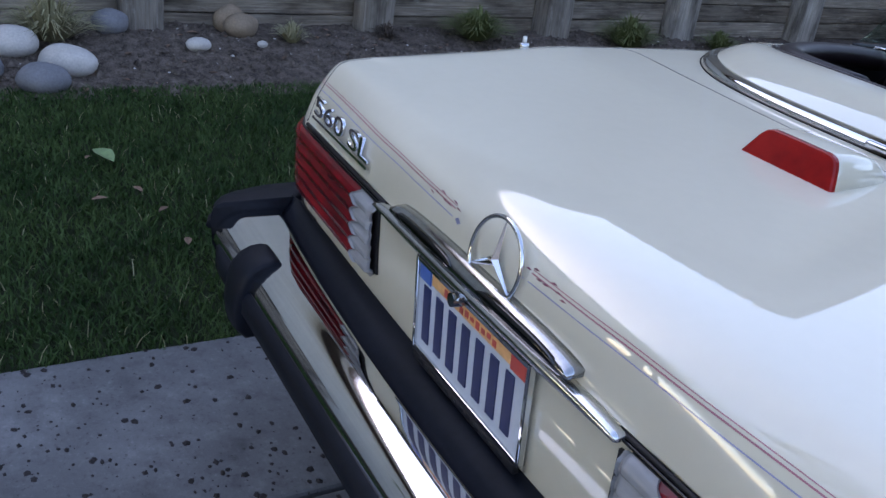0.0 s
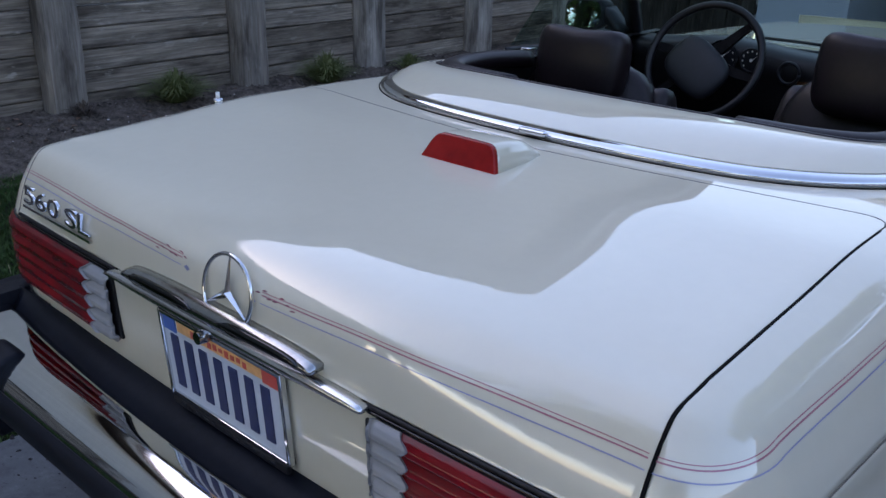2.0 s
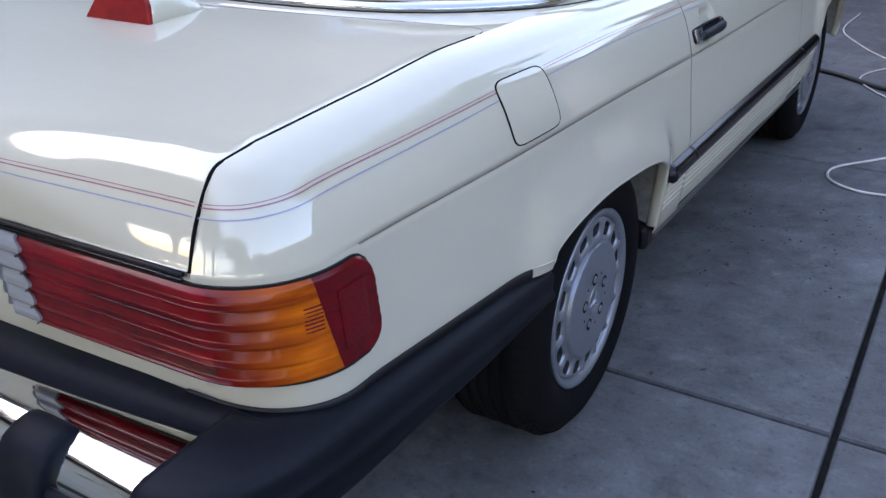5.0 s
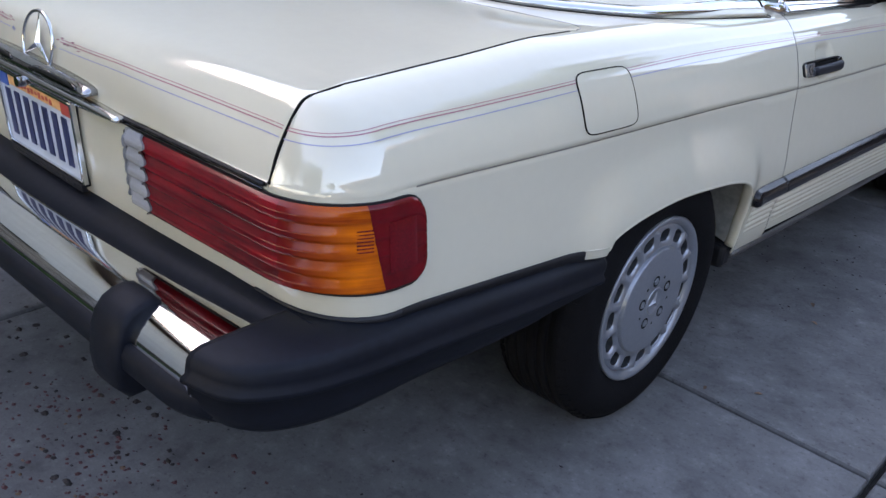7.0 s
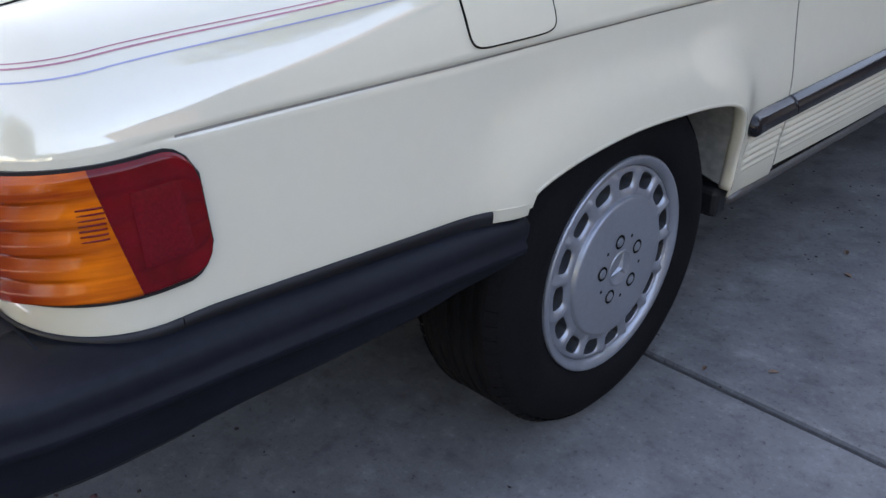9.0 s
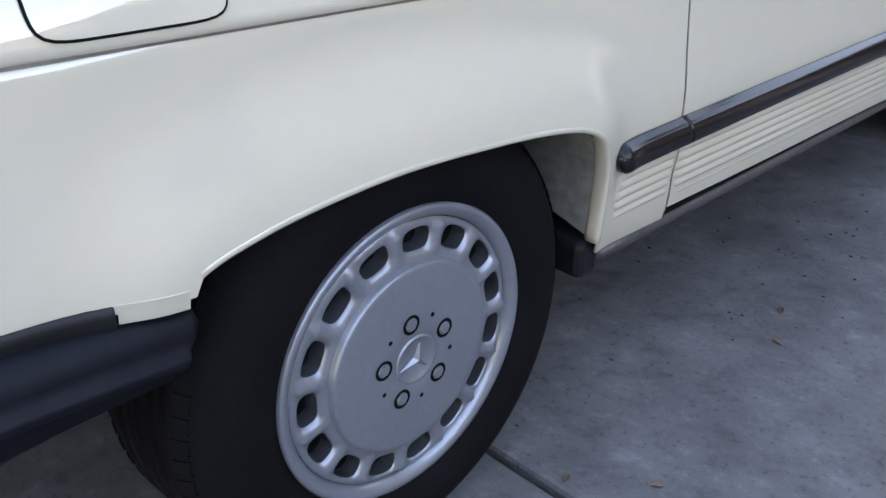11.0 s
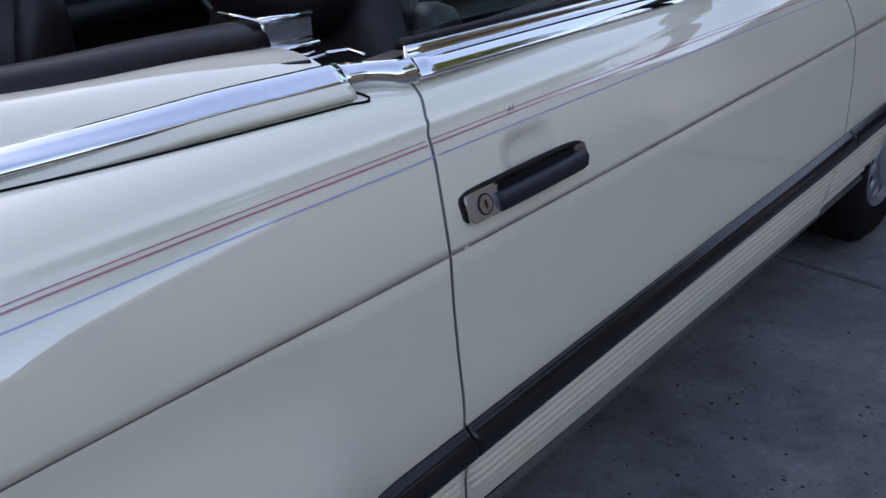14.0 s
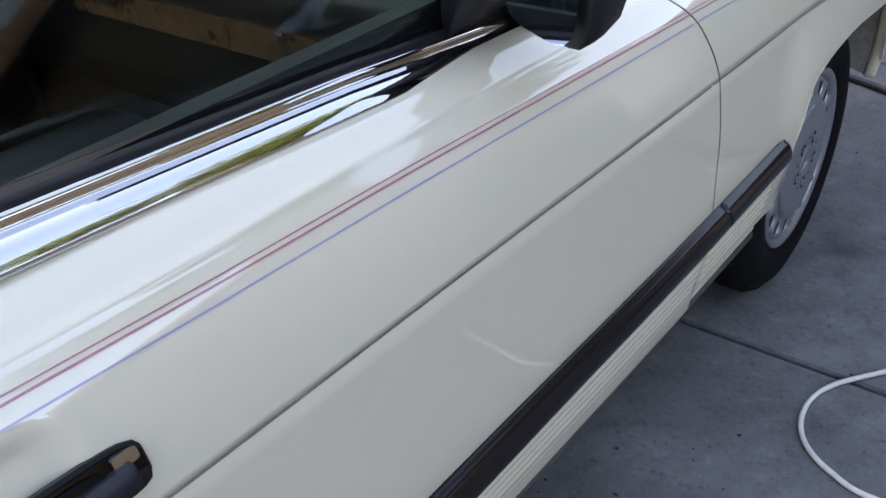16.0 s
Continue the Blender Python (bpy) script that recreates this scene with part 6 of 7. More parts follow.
def slab(x0, x1, y0, y1):
    g, r = 0.0085, 0.010
    bm = bmesh.new()
    lv = []
    for z, e in ((-0.055, g), (-r, g), (-0.003, g + 0.003), (0.0, g + r)):
        lv.append([bm.verts.new((x, y, z + ground_z(y))) for x, y in ((x0 + e, y0 + e), (x1 - e, y0 + e), (x1 - e, y1 - e), (x0 + e, y1 - e))])
    for a, b in zip(lv, lv[1:]):
        for i in range(4):
            bm.faces.new((a[i], a[(i + 1) % 4], b[(i + 1) % 4], b[i]))
    bm.faces.new(lv[-1])
    return part("slab", bm, M_conc, drive)


for a, b in zip(XJ, XJ[1:]):
    for c, d in zip(YJ, YJ[1:]):
        slab(a, b, c, d)
link("joint_bed", [(x, y, ground_z(y) - 0.040) for y in YJ for x in (XJ[0] + 0.01, XJ[-1])], [(2 * k, 2 * k + 1, 2 * k + 3, 2 * k + 2) for k in range(len(YJ) - 1)], M_joint, drive, "dirt in the joints", smooth=False)

# crumbs and dead leaves on the concrete
rng = random.Random(5)


def chips(name, n, area, size, mat, label, category, z=0.0, clumps=None):
    verts, faces = [], []
    for _ in range(n):
        if clumps and rng.random() < 0.7:
            c = clumps[rng.randrange(len(clumps))]
            x, y = rng.gauss(c[0], c[2]), rng.gauss(c[1], c[2])
        else:
            x, y = rng.uniform(area[0], area[1]), rng.uniform(area[2], area[3])
        r = size * rng.uniform(0.4, 1.5)
        a0 = rng.uniform(0, 6.28)
        k = rng.randint(4, 6)
        o = len(verts)
        sq = rng.uniform(0.5, 1)
        zz = z(x, y) if callable(z) else ground_z(y) + z
        for i in range(k):
            a = a0 + 6.283 * i / k
            rr = r * rng.uniform(0.7, 1.2)
            verts.append((x + rr * math.cos(a), y + rr * sq * math.sin(a), zz + 0.0005))
        verts.append((x, y, zz + r * rng.uniform(0.3, 0.8)))
        for i in range(k):
            faces.append((o + i, o + (i + 1) % k, o + k))
    ob = link(name, verts, faces, mat, smooth=False)
    return tagged(ob, label, category, kind="stuff")


chips("leaf_crumbs", 900, (-1.1, 3.0, -3.0, 4.0), 0.004, M_speck, "dark leaf crumbs scattered on the concrete", "debris", 0.0, [(0.2, -1.3, 0.35), (0.6, -1.35, 0.3), (-0.9, -1.4, 0.25), (1.0, 1.3, 0.3), (0.2, -1.8, 0.5)])
chips("red_crumbs", 120, (0.0, 1.0, -1.9, -1.0), 0.006, M_leafdead, "small reddish seed crumbs on the concrete", "debris", 0.0, [(0.25, -1.25, 0.15), (0.5, -1.45, 0.15)])


chips("leaf_crumbs", 430, (-1.2, 0.3, -1.95, -0.85), 0.0085, M_speck, "coarse dark leaf crumbs on the concrete behind the car", "debris")
chips("red_crumbs", 240, (-0.4, 0.5, -1.35, -0.8), 0.0055, M_berry, "crushed dark red berries on the concrete", "debris", 0.0, [(0.20, -1.03, 0.07), (0.12, -1.15, 0.09), (-0.06, -0.98, 0.07)])


def dead_leaf(x, y, r, rot, mat=None, z=0.002):
    pts = [(0, -1.2), (0.35, -0.7), (0.55, 0), (0.35, 0.7), (0, 1.2), (-0.35, 0.7), (-0.55, 0), (-0.35, -0.7)]
    c, s = math.cos(rot), math.sin(rot)
    verts = [(x + r * (a * c - b * s), y + r * (a * s + b * c), z + r * 0.5 * abs(a)) for a, b in pts] + [(x + r * b * -s, y + r * b * c, z) for b in (-0.5, 0.5)]
    ob = link("fallen_leaf", verts, [(0, 1, 8), (1, 2, 9, 8), (2, 3, 9), (3, 4, 9), (4, 5, 9), (5, 6, 9), (6, 7, 8, 9), (7, 0, 8)], mat or M_leafdead, smooth=False)
    return tagged(ob, "pale green fallen leaf lying on the lawn" if mat else "dry curled fallen leaf lying on the ground", "leaf", "fallen leaves")


for x, y, r, a in ((0.937, 1.0, 0.013, 0.5), (0.99, 0.88, 0.011, 1.2), (0.94, 0.26, 0.009, 0.2), (1.25, 2.9, 0.02, 0.4), (1.0, 3.6, 0.02, 1.0), (1.13, 2.45, 0.016, 0.3), (0.66, -0.75, 0.011, 2.0), (0.9, -0.95, 0.009, 1.0), (1.45, 1.55, 0.012, 0.2), (1.9, 0.9, 0.012, 0.8), (1.05, 0.35, 0.010, 2.2)):
    dead_leaf(x, y, r, a, None, ground_z(y) + 0.002)


def cable(name, pts, r, mat, label, category):
    p = spline([(x, y, z + ground_z(y)) for x, y, z in pts], 60)
    ob = tube(name, p, r, mat, None, seg=8)
    return tagged(ob, label, category)


cable("white_cable", [(1.61, 2.671, 0.006), (1.351, 2.485, 0.006), (1.175, 2.277, 0.006), (1.076, 2.132, 0.006), (1.076, 2.003, 0.006), (1.154, 1.92, 0.006), (1.299, 1.904, 0.006), (1.765, 2.029, 0.006)], 0.0055, M_cable, "white extension cable looped on the concrete", "cable")
cable("white_cable", [(0.685, 5.638, 0.006), (0.664, 5.007, 0.006), (0.832, 4.586, 0.006), (1.011, 4.302, 0.006), (1.19, 4.165, 0.006), (1.032, 4.007, 0.006), (0.958, 3.692, 0.006), (1.19, 3.324, 0.006), (1.61, 3.166, 0.006)], 0.005, M_cable, "white extension cable snaking over the concrete", "cable")
cable("garden_hose", [(0.138, 4.007, 0.014), (0.506, 3.871, 0.014), (0.811, 3.744, 0.014), (1.105, 3.523, 0.014), (1.505, 3.324, 0.014), (2.452, 3.218, 0.014)], 0.013, M_hose, "black garden hose lying on the concrete", "hose")

# ---------------------------------------------------------------- lawn and bed
BEDX, FX = -3.50, -4.40
flat_sheet("lawn_soil", BEDX - 0.05, XJ[0] + 0.004, -9, 7.5, -0.012, M_turf, "dark earth under the lawn", "lawn")


def bed_z(x, y):
    f = min(1.0, max(0.0, (BEDX - x) / 0.6))
    return -0.01 + 0.11 * f * (1.0 if y < 1 else max(0.35, 1 - (y - 1) / 6)) + 0.018 * noise.noise((x * 4, y * 4, 0)) + 0.012 * noise.noise((x * 14, y * 14, 3))


bed = flat_sheet("planting_bed", FX - 0.3, BEDX + 0.10, -6, 7, 0.0, M_soil, "dark soil and bark planting bed along the fence", "bed", 40, 260, bed_z)
chips("bark_pieces", 1500, (FX, BEDX + 0.10, -2.6, 4.5), 0.026, M_barkchip, "brown bark pieces and dry leaves on the bed", "mulch", bed_z)
chips("bark_chips", 6500, (FX, BEDX + 0.12, -2.6, 4.5), 0.015, M_barkchip, "bark chips and grit strewn on the bed", "mulch", bed_z)
chips("bed_gravel", 160, (FX, BEDX + 0.05, -2.6, 4.5), 0.010, M_stone_l, "pale grit among the bark", "gravel", bed_z)


def blades(name, n, area, hmin, hmax, width, mat, label, category, zf=None, density=None):
    verts, faces = [], []
    for _ in range(n):
        x, y = rng.uniform(area[0], area[1]), rng.uniform(area[2], area[3])
        z = zf(x, y) if zf else -0.012
        h = rng.uniform(hmin, hmax)
        a = rng.uniform(0, 6.283)
        lean = rng.uniform(0.2, 1.3) * h
        la = rng.uniform(0, 6.283)
        w = width * rng.uniform(0.7, 1.3)
        dx, dy = w * math.cos(a), w * math.sin(a)
        lx, ly = lean * math.cos(la), lean * math.sin(la)
        o = len(verts)
        verts += [(x - dx, y - dy, z), (x + dx, y + dy, z), (x + 0.8 * dx + 0.35 * lx, y + 0.8 * dy + 0.35 * ly, z + 0.6 * h), (x - 0.8 * dx + 0.35 * lx, y - 0.8 * dy + 0.35 * ly, z + 0.6 * h), (x + lx, y + ly, z + h)]
        faces += [(o, o + 1, o + 2, o + 3), (o + 3, o + 2, o + 4)]
    ob = link(name, verts, faces, mat, smooth=False)
    return tagged(ob, label, category, kind="stuff")


blades("grass", 88000, (BEDX - 0.02, XJ[0] + 0.02, -3.0, 1.6), 0.014, 0.042, 0.0027, M_grass, "short dark green lawn grass", "grass")
blades("grass", 9000, (BEDX - 0.02, XJ[0] + 0.02, 1.6, 5.0), 0.03, 0.065, 0.004, M_grass, "short dark green lawn grass", "grass")
blades("dry_grass_blades", 1300, (BEDX - 0.02, XJ[0] + 0.02, -3.0, 1.6), 0.02, 0.05, 0.0018, M_dry, "straw-coloured dead blades in the lawn", "grass")
for x, y, r, a in ((-2.52, -1.10, 0.066, 1.9), (-2.51, -1.16, 0.016, 1.0), (-2.17, -1.04, 0.024, 2.0), (-2.11, -1.18, 0.024, 0.1), (-1.98, -0.99, 0.022, 0.7), (-1.72, -0.97, 0.024, 1.4)):
    dead_leaf(x, y, r, a, M_greenleaf if r > 0.05 else None, 0.045)


def tuft(name, x, y, n, spread, h, mat, label):
    verts, faces = [], []
    z0 = bed_z(x, y)
    for _ in range(n):
        a = rng.uniform(0, 6.283)
        r = spread * rng.random() ** 0.7
        hh = h * rng.uniform(0.5, 1.1) * (1 - 0.5 * r / spread)
        bx_, by_ = x + 0.25 * r * math.cos(a), y + 0.25 * r * math.sin(a)
        tx, ty = x + r * 1.3 * math.cos(a), y + r * 1.3 * math.sin(a)
        w = 0.0035
        o = len(verts)
        px, py = -w * math.sin(a), w * math.cos(a)
        mx, my = (bx_ + tx) / 2, (by_ + ty) / 2
        verts += [(bx_ + px, by_ + py, z0), (bx_ - px, by_ - py, z0), (mx - px, my - py, z0 + hh * 0.8), (mx + px, my + py, z0 + hh * 0.8), (tx, ty, z0 + hh * rng.uniform(0.6, 1.0))]
        faces += [(o, o + 1, o + 2, o + 3), (o + 3, o + 2, o + 4)]
    ob = link(name, verts, faces, mat, smooth=False)
    return tagged(ob, label, "plant", "tufts in the bed")


tuft("grass_tuft", -4.12, 1.50, 700, 0.25, 0.26, M_tuft, "green grassy tuft in the bed by the fence")
tuft("grass_tuft", -4.05, 2.75, 700, 0.25, 0.28, M_tuft, "green grassy tuft in the bed by the fence")
tuft("grass_tuft", -4.0, 3.6, 260, 0.18, 0.20, M_tuft, "green grassy tuft in the bed by the fence")
tuft("dry_tuft", -4.10, -1.10, 520, 0.26, 0.30, M_dry, "straw-coloured ornamental grass clump in the bed")
tuft("dry_tuft", -4.05, 0.20, 160, 0.12, 0.16, M_dry, "small withered grass clump in the bed")
tuft("dry_tuft", -4.15, 0.86, 120, 0.12, 0.12, M_soil, "dark withered clump at the post foot")


def stone(x, y, rx, ry, rz, mat, label, rot=0.0, z=None):
    bm = bmesh.new()
    bmesh.ops.create_icosphere(bm, subdivisions=3, radius=1.0)
    for v in bm.verts:
        k = 1 + 0.10 * noise.noise(v.co * 1.3 + Vector((x * 7, y * 5, 0)))
        v.co = Vector((v.co.x * rx * k, v.co.y * ry * k, v.co.z * rz * k))
    me = bpy.data.meshes.new("stone")
    bm.to_mesh(me)
    bm.free()
    me.polygons.foreach_set("use_smooth", [True] * len(me.polygons))
    me.materials.append(mat)
    ob = new("stone", me)
    ob.matrix_basis = pose(x, y, (bed_z(x, y) if z is None else z) + rz * 0.62, 0, 0, rot)
    return tagged(ob, label, "stone", "stones in the bed")


stone(-3.72, -1.07, 0.14, 0.105, 0.085, M_stone_l, "large pale rounded stone on the bed edge", 70)
stone(-3.93, -1.30, 0.11, 0.13, 0.085, M_stone_l, "pale rounded stone on the bed")
stone(-3.53, -1.20, 0.10, 0.12, 0.08, M_stone_d, "dark grey rounded stone at the lawn edge")
stone(-3.66, -1.48, 0.12, 0.12, 0.09, M_stone_d, "dark grey rounded stone at the lawn edge")
stone(-4.25, -0.78, 0.09, 0.10, 0.075, M_stone_d, "blue-grey rounded stone by a fence post")
stone(-4.20, -0.06, 0.085, 0.11, 0.075, M_stone_t, "tan rounded stone by the fence", 20)
stone(-4.30, -0.10, 0.07, 0.10, 0.095, M_stone_t, "tan rounded stone leaning on another", 10)
stone(-3.95, -0.37, 0.05, 0.07, 0.04, M_stone_l, "small pale flat stone on the bed")
stone(-3.98, 0.0, 0.025, 0.03, 0.022, M_stone_l, "small white pebble on the bed")
stone(-3.62, 0.9, 0.05, 0.06, 0.035, M_stone_d, "small grey stone at the lawn edge")

for _ in range(70):
    x, y = rng.uniform(FX + 0.1, BEDX + 0.05), rng.uniform(-1.7, 3.2)
    dead_leaf(x, y, rng.uniform(0.014, 0.030), rng.uniform(0, 6.28), None, bed_z(x, y) + 0.008)

# ---------------------------------------------------------------- fence
fence = thing("fence", "weathered timber retaining fence of wide boards and stout posts", "fence", kind="structure")
PY = [-4.8, -3.4, -2.0, -0.60, 0.845, 2.25, 3.47, 4.88, 6.3, 7.7]
bh = 0.137


def board_mesh(length, h, seed):
    r = random.Random(seed)
    bm = bmesh.new()
    n = 6
    cols = []
    for i in range(n + 1):
        y = length * i / n
        a, b = r.uniform(-0.003, 0.003), r.uniform(-0.003, 0.003)
        cols.append([bm.verts.new(p) for p in ((0.0, y, a), (0.034, y, a), (0.040, y, a + 0.006), (0.040 + r.uniform(-0.002, 0.002), y, h - 0.014 + b), (0.034, y, h - 0.007 + b), (0.0, y, h - 0.007 + b))])
    for p, q in zip(cols, cols[1:]):
        for i in range(6):
            bm.faces.new((p[i], q[i], q[(i + 1) % 6], p[(i + 1) % 6]))
    bm.faces.new(cols[0])
    bm.faces.new(cols[-1][::-1])
    bmesh.ops.recalc_face_normals(bm, faces=bm.faces)
    return bm


for k, (a, b) in enumerate(zip(PY, PY[1:])):
    for i in range(12):
        z = 0.03 + i * bh
        cut = a + (b - a) * rng.uniform(0.25, 0.75) if rng.random() < 0.2 else None
        for lo, hi in (((a, b),) if cut is None else ((a, cut - 0.002), (cut + 0.002, b))):
            ob = part("board", board_mesh(hi - lo, bh, k * 50 + i), M_fence, fence)
            ob.matrix_basis = pose(FX - 0.06 + rng.uniform(-0.004, 0.004), lo, z)
for k, y in enumerate(PY):
    r = random.Random(k)
    bm = bmesh.new()
    rows = []
    for z in np.linspace(-0.05, 1.66, 12):
        w, d = 0.122 + r.uniform(-0.004, 0.004), 0.10 + r.uniform(-0.004, 0.004)
        pts = []
        for t in np.linspace(0, 2 * math.pi, 16, endpoint=False):
            c, s_ = math.cos(t), math.sin(t)
            e = (abs(c) ** 5 + abs(s_) ** 5) ** (-0.2)
            pts.append(bm.verts.new((d * e * c, w * e * s_, z)))
        rows.append(pts)
    for p, q in zip(rows, rows[1:]):
        for i in range(16):
            bm.faces.new((p[i], p[(i + 1) % 16], q[(i + 1) % 16], q[i]))
    bm.faces.new(rows[-1])
    ob = part("post", bm, M_post, fence, smooth=False)
    ob.matrix_basis = pose(FX + 0.06, y, 0, 0, r.uniform(-1, 1), 0)

# ---------------------------------------------------------------- neighbour house, garage
house = thing("house", "stucco house with tiled eaves beyond the fence", "house")
hx, hy, hz = -5.15, 6.9, 5.5
box("wall", (-15, hy, -0.05), (hx, hy + 14, hz), M_eave, house)
box("pale_wall_facing", (hx, hy + 0.6, -0.05), (hx + 0.05, hy + 6.0, 2.9), M_pale, house)
win = new("window")
win.parent = house
box("window_frame", (hx, hy + 3.6, 0.6), (hx + 0.09, hy + 3.75, 2.6), M_white, win)
box("window_pane", (hx, hy + 3.75, 0.7), (hx + 0.06, hy + 5.9, 2.5), M_dark, win)
bm = bmesh.new()
r_ = 0.55
vs = [bm.verts.new(p) for p in ((-16, hy - r_, hz), (hx + r_, hy - r_, hz), (hx + r_, hy + 15, hz), (-16, hy + 15, hz), (-16, hy + 6, hz + 2.2), (hx - 5.5, hy + 6, hz + 2.2), (hx - 5.5, hy + 9, hz + 2.2), (-16, hy + 9, hz + 2.2))]
for f in ((0, 1, 5, 4), (1, 2, 6, 5), (2, 3, 7, 6), (4, 5, 6, 7), (3, 2, 1, 0)):
    bm.faces.new([vs[i] for i in f])
part("roof", bm, M_roof, house)
verts, faces = [], []


def tile(x, y, ax):
    o = len(verts)
    for t in np.linspace(0, math.pi, 7):
        for e in (-0.06, 0.5):
            a, b = 0.110 * math.cos(t), 0.15 * math.sin(t)
            if ax == "x":
                verts.append((x + a, y + e, hz + 0.03 + b + e * 0.34))
            else:
                verts.append((x - e, y + a, hz + 0.03 + b + e * 0.34))
    for i in range(6):
        faces.append((o + 2 * i, o + 2 * i + 1, o + 2 * i + 3, o + 2 * i + 2))


WX = hx + r_ - 2.78                           # eave of the wing that comes forward
for k in range(14):
    tile(hx + r_ - 0.10 - k * 0.24, hy - r_ - 0.02, "x")
for k in range(64):
    tile(hx + r_ + 0.02, hy - r_ + 0.12 + k * 0.24, "y")
    tile(WX + 0.02, hy - r_ - 0.10 - k * 0.24, "y")
ob = link("eave_tiles", verts, faces, M_roof, house, "row of barrel roof tiles")
ob["kind"] = "stuff"
box("fascia", (WX, hy - r_ + 0.02, hz - 0.16), (hx + r_ - 0.02, hy - r_ + 0.06, hz), M_eave, house)
box("fascia", (WX - 0.06, hy - 13.3, hz - 0.16), (WX - 0.02, hy - r_, hz), M_eave, house)
box("wing_wall", (WX - 6.0, hy - 13.0, -0.05), (WX - 0.55, hy - 0.004, hz - 0.165), M_stucco, house)
bm = bmesh.new()
vs = [bm.verts.new(p) for p in ((WX, hy - 13.4, hz), (WX, hy - r_, hz), (WX - 6.6, hy - r_, hz), (WX - 6.6, hy - 13.4, hz), (WX - 3.3, hy - 10.4, hz + 1.2), (WX - 3.3, hy - r_, hz + 1.2))]
for f in ((0, 1, 5, 4), (2, 3, 4, 5), (3, 0, 4), (1, 2, 5), (3, 2, 1, 0)):
    bm.faces.new([vs[i] for i in f])
part("wing_roof", bm, M_roof, house)
for k, (y0_, w_, z0_, h_) in enumerate(((-4.4, 1.8, 0.8, 1.4), (-8.2, 1.8, 0.8, 1.4))):
    w2 = new("window")
    w2.parent = house
    box("window_frame", (WX - 0.552, hy + y0_ - w_, z0_), (WX - 0.50, hy + y0_, z0_ + h_), M_eave, w2, bevel=0.01)
    box("window_pane", (WX - 0.498, hy + y0_ - w_ + 0.08, z0_ + 0.08), (WX - 0.490, hy + y0_ - 0.08, z0_ + h_ - 0.08), M_dark, w2)
box("fascia", (hx + r_ - 0.06, hy - r_ + 0.061, hz - 0.16), (hx + r_ - 0.02, hy + 14.9, hz), M_eave, house)

for x_ in (-6.6,):
    box("downpipe", (x_ + 0.5, hy - 0.10, 0.0), (x_ + 0.58, hy - 0.01, hz - 0.2), M_stucco, house)
house.matrix_basis = pose(-4.25, 5.45, 0, 0, 0, 13.4) @ Matrix.Translation((-(hx + r_), -(hy - r_), 0))

gate = thing("gate", "dark board gate between fence and garage", "gate")
for k in range(12):
    box("board", (-4.36 + k * 0.142, 7.16, 0.02), (-4.36 + k * 0.142 + 0.136, 7.19, 1.72), M_gate, gate, bevel=0.004)
for z in (0.35, 1.35):
    box("rail", (-4.36, 7.192, z), (-2.66, 7.23, z + 0.09), M_gate, gate, bevel=0.004)

garage = thing("garage", "low garage with an open dark door ahead of the car", "garage")
gy = 7.2
box("side_wall", (-2.65, gy, -0.05), (-1.86, gy + 6, 2.45), M_pale, garage)
box("door_post", (-1.858, gy - 0.05, 0.0), (-1.76, gy + 0.2, 2.1), M_pale, garage)
box("side_wall", (4.2, gy, -0.05), (5.0, gy + 6, 2.45), M_stucco, garage)
box("lintel", (-1.86, gy, 2.1), (4.2, gy + 0.25, 2.45), M_stucco, garage)
box("back_wall", (-1.86, gy + 5.8, -0.05), (4.2, gy + 6.0, 2.45), M_dark, garage)
box("roof", (-2.95, gy - 0.4, 2.452), (5.3, gy + 6.3, 2.60), M_roof, garage)
box("garage_floor", (-1.86, gy, -0.05), (4.2, gy + 5.8, 0.01), M_conc, garage)


# neighbour's house across the drive
M_siding = material("dark_siding", (0.036, 0.036, 0.031), 0.8, vary=0.2, scale=2, fine=40)
villa = thing("house", "two-storey dark house with a low side wing", "house")
box("wing_wall", (9.0, -9.0, -0.05), (17.0, 3.0, 2.9), M_siding, villa)
box("wing_roof", (8.4, -9.6, 2.905), (17.6, 3.0, 3.15), M_roof, villa)


def gable_block(name, x0, x1, outline, mat):
    """A prism along x over an outline in y and z."""
    n = len(outline)
    v = [(x, y, z) for x in (x0, x1) for y, z in outline]
    link(name, v, [tuple(range(n)), tuple(range(2 * n - 1, n - 1, -1))] + [(k, n + k, n + (k + 1) % n, (k + 1) % n) for k in range(n)], mat, villa, smooth=False)


gable_block("main_wall", 7.6, 17.0, [(3.005, -0.05), (3.005, 3.55), (8.0, 6.35), (12.5, 6.35), (17.0, 3.55), (17.0, -0.05)], M_siding)
gable_block("main_roof", 7.0, 17.6, [(2.5, 3.30), (2.5, 3.52), (7.95, 6.60), (12.55, 6.60), (17.5, 3.52), (17.5, 3.30), (12.5, 6.355), (8.0, 6.355)], M_roof)


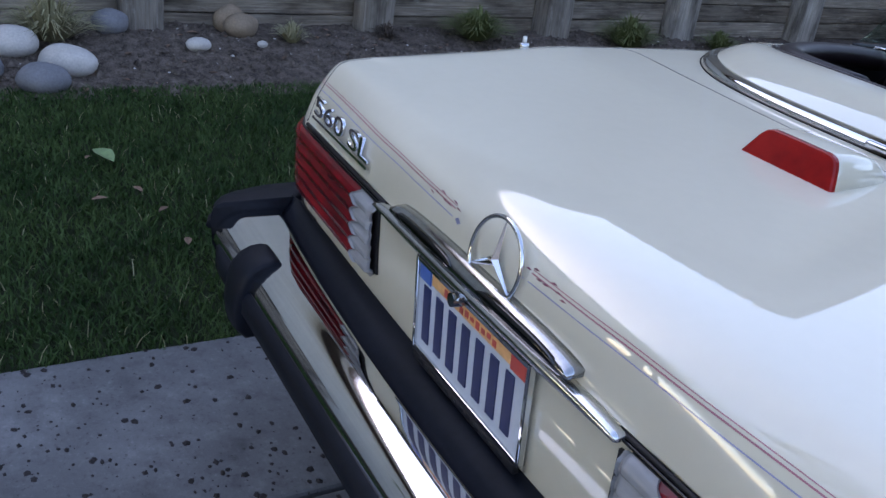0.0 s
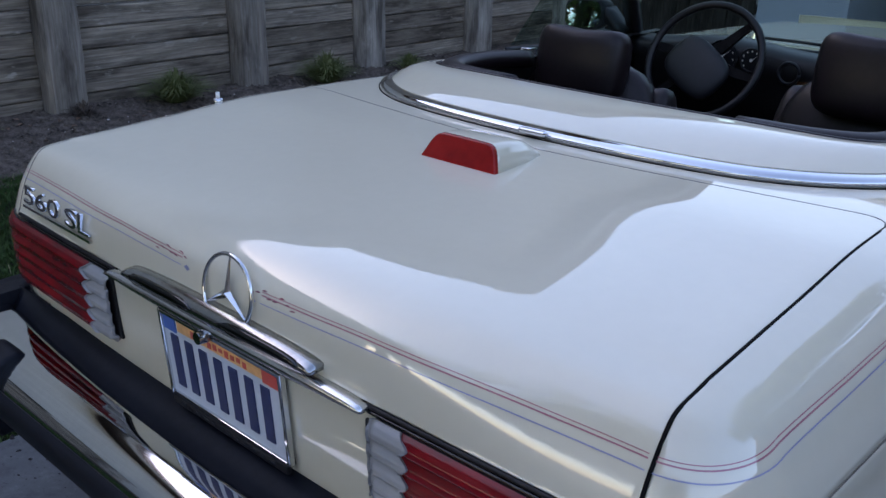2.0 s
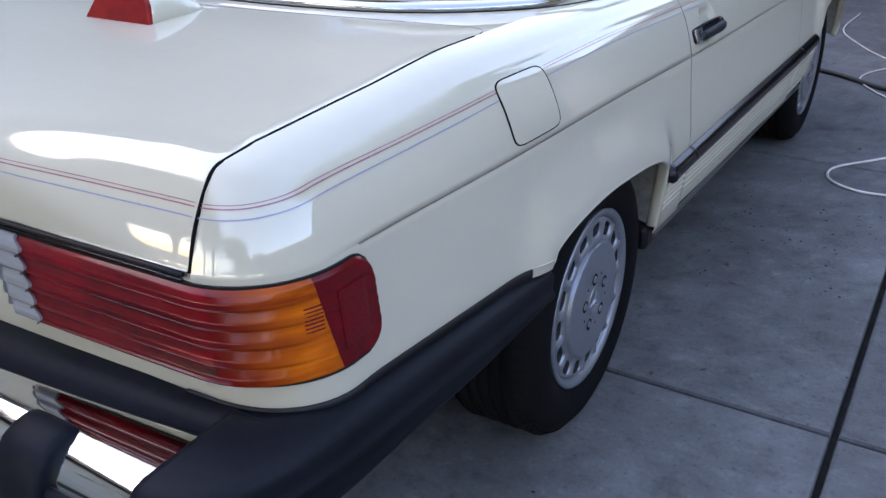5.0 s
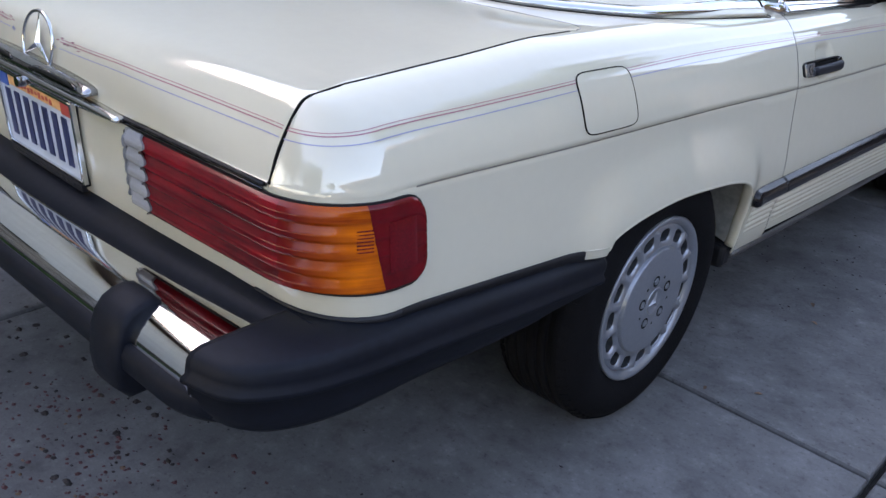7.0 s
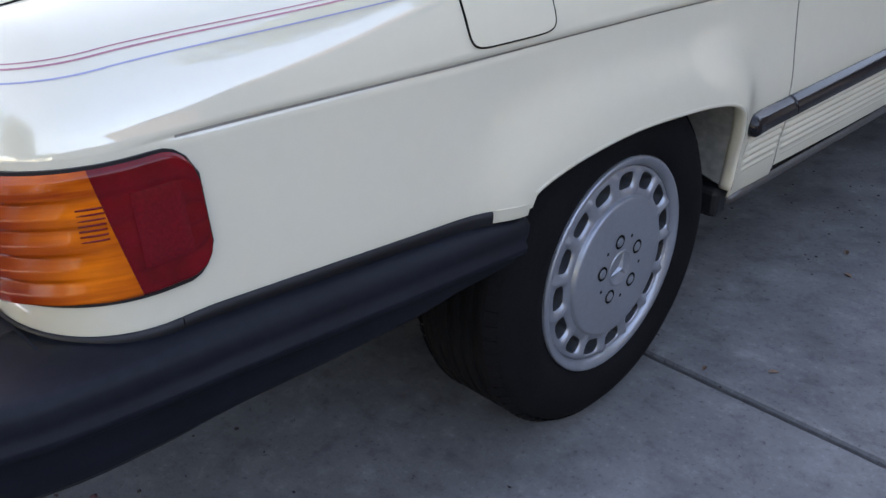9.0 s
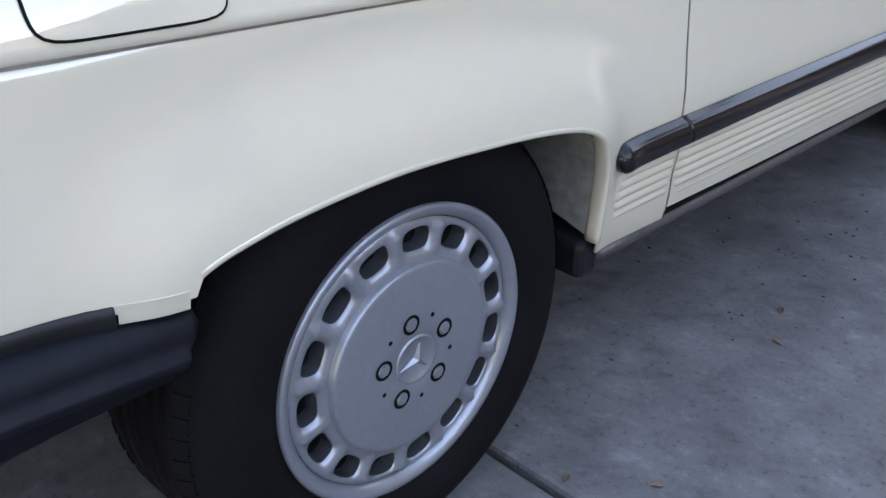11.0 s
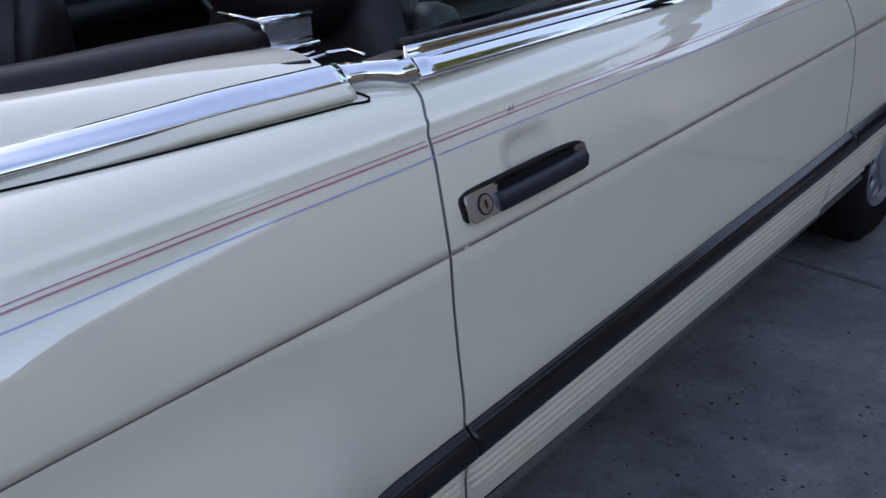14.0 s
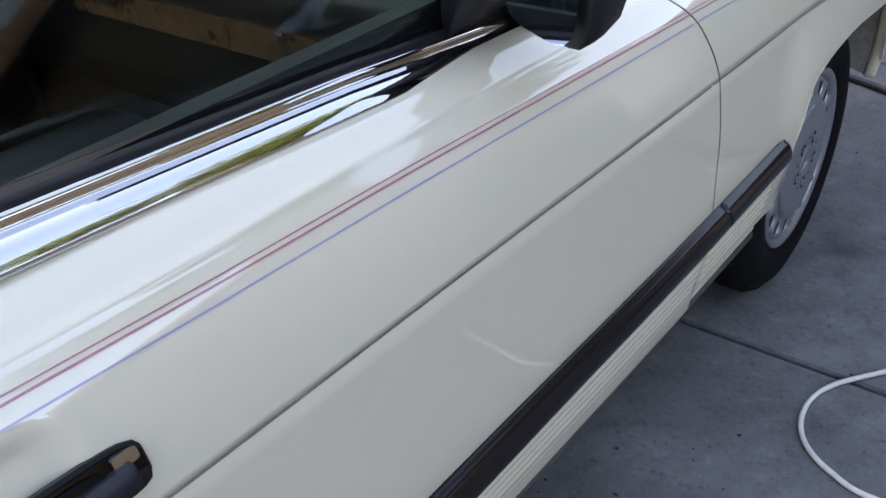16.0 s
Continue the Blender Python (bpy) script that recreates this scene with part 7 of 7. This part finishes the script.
# ---------------------------------------------------------------- street trees behind
def crown_mesh(seed, n, R):
    r = random.Random(seed)
    lobes = [(Vector((r.uniform(-1, 1), r.uniform(-1, 1), r.uniform(-0.6, 0.9))) * R * 0.6, R * r.uniform(0.35, 0.6)) for _ in range(9)]
    verts, faces = [], []
    for _ in range(n):
        c, q = lobes[r.randrange(len(lobes))]
        d = Vector((r.gauss(0, 1), r.gauss(0, 1), r.gauss(0, 1))).normalized()
        p = c + d * q * r.random() ** 0.35
        p.z *= 0.8
        s_ = r.uniform(0.06, 0.13)
        u = Vector((r.gauss(0, 1), r.gauss(0, 1), r.gauss(0, 0.6))).normalized()
        v = u.cross(Vector((r.gauss(0, 1), r.gauss(0, 1), r.gauss(0, 1)))).normalized()
        o = len(verts)
        verts += [p - u * s_, p + v * s_ * 0.5, p + u * s_, p - v * s_ * 0.5]
        faces.append((o, o + 1, o + 2, o + 3))
    return verts, faces


def tree(x, y, h, R, seed):
    t = thing("tree", "leafy green street tree with a brown trunk", "tree", "street trees", (x, y, -0.06))
    r = random.Random(seed)
    pts = [(0, 0, 0), (0.1, 0.05, h * 0.2), (0.0, 0.1, h * 0.4), (0.15, 0, h * 0.62)]
    p = spline(pts, 10)
    rings = [[(q[0] + 0.22 * (1 - 0.065 * i) * math.cos(a), q[1] + 0.22 * (1 - 0.065 * i) * math.sin(a), q[2]) for a in np.linspace(0, 2 * math.pi, 9, endpoint=False)] for i, q in enumerate(p)]
    sweep("trunk", rings, M_bark, t)
    for k in range(5):
        a = k * 1.3 + r.random()
        tube("limb", spline([(0.08, 0.03, h * (0.35 + 0.04 * k)), (R * 0.3 * math.cos(a), R * 0.3 * math.sin(a), h * (0.52 + 0.04 * k)), (R * 0.6 * math.cos(a), R * 0.6 * math.sin(a), h * (0.62 + 0.05 * k))], 8), 0.06, M_bark, t, seg=6)
    v, f = crown_mesh(seed, 9000 if h < 10 else 16000, R)
    link("crown", [(a * 1.1, b * 1.1, c * 1.2 + h * 0.55) for a, b, c in v], f, M_leaf, t, "crown of small green leaves", smooth=False)
    return t


for i, (x, y, h, R) in enumerate(((-4.6, -8.2, 8.4, 3.3), (-0.2, -10.4, 8.2, 3.2), (4.5, -11.5, 5.6, 2.5), (10.5, -13.0, 5.6, 2.6), (-10.5, -11.5, 9.0, 3.6), (-2.6, -13.0, 9.5, 3.6), (-7.6, -14.5, 9.5, 3.8), (6.4, 7.6, 12.6, 3.3))):
    tree(x, y, h, R, 20 + i)
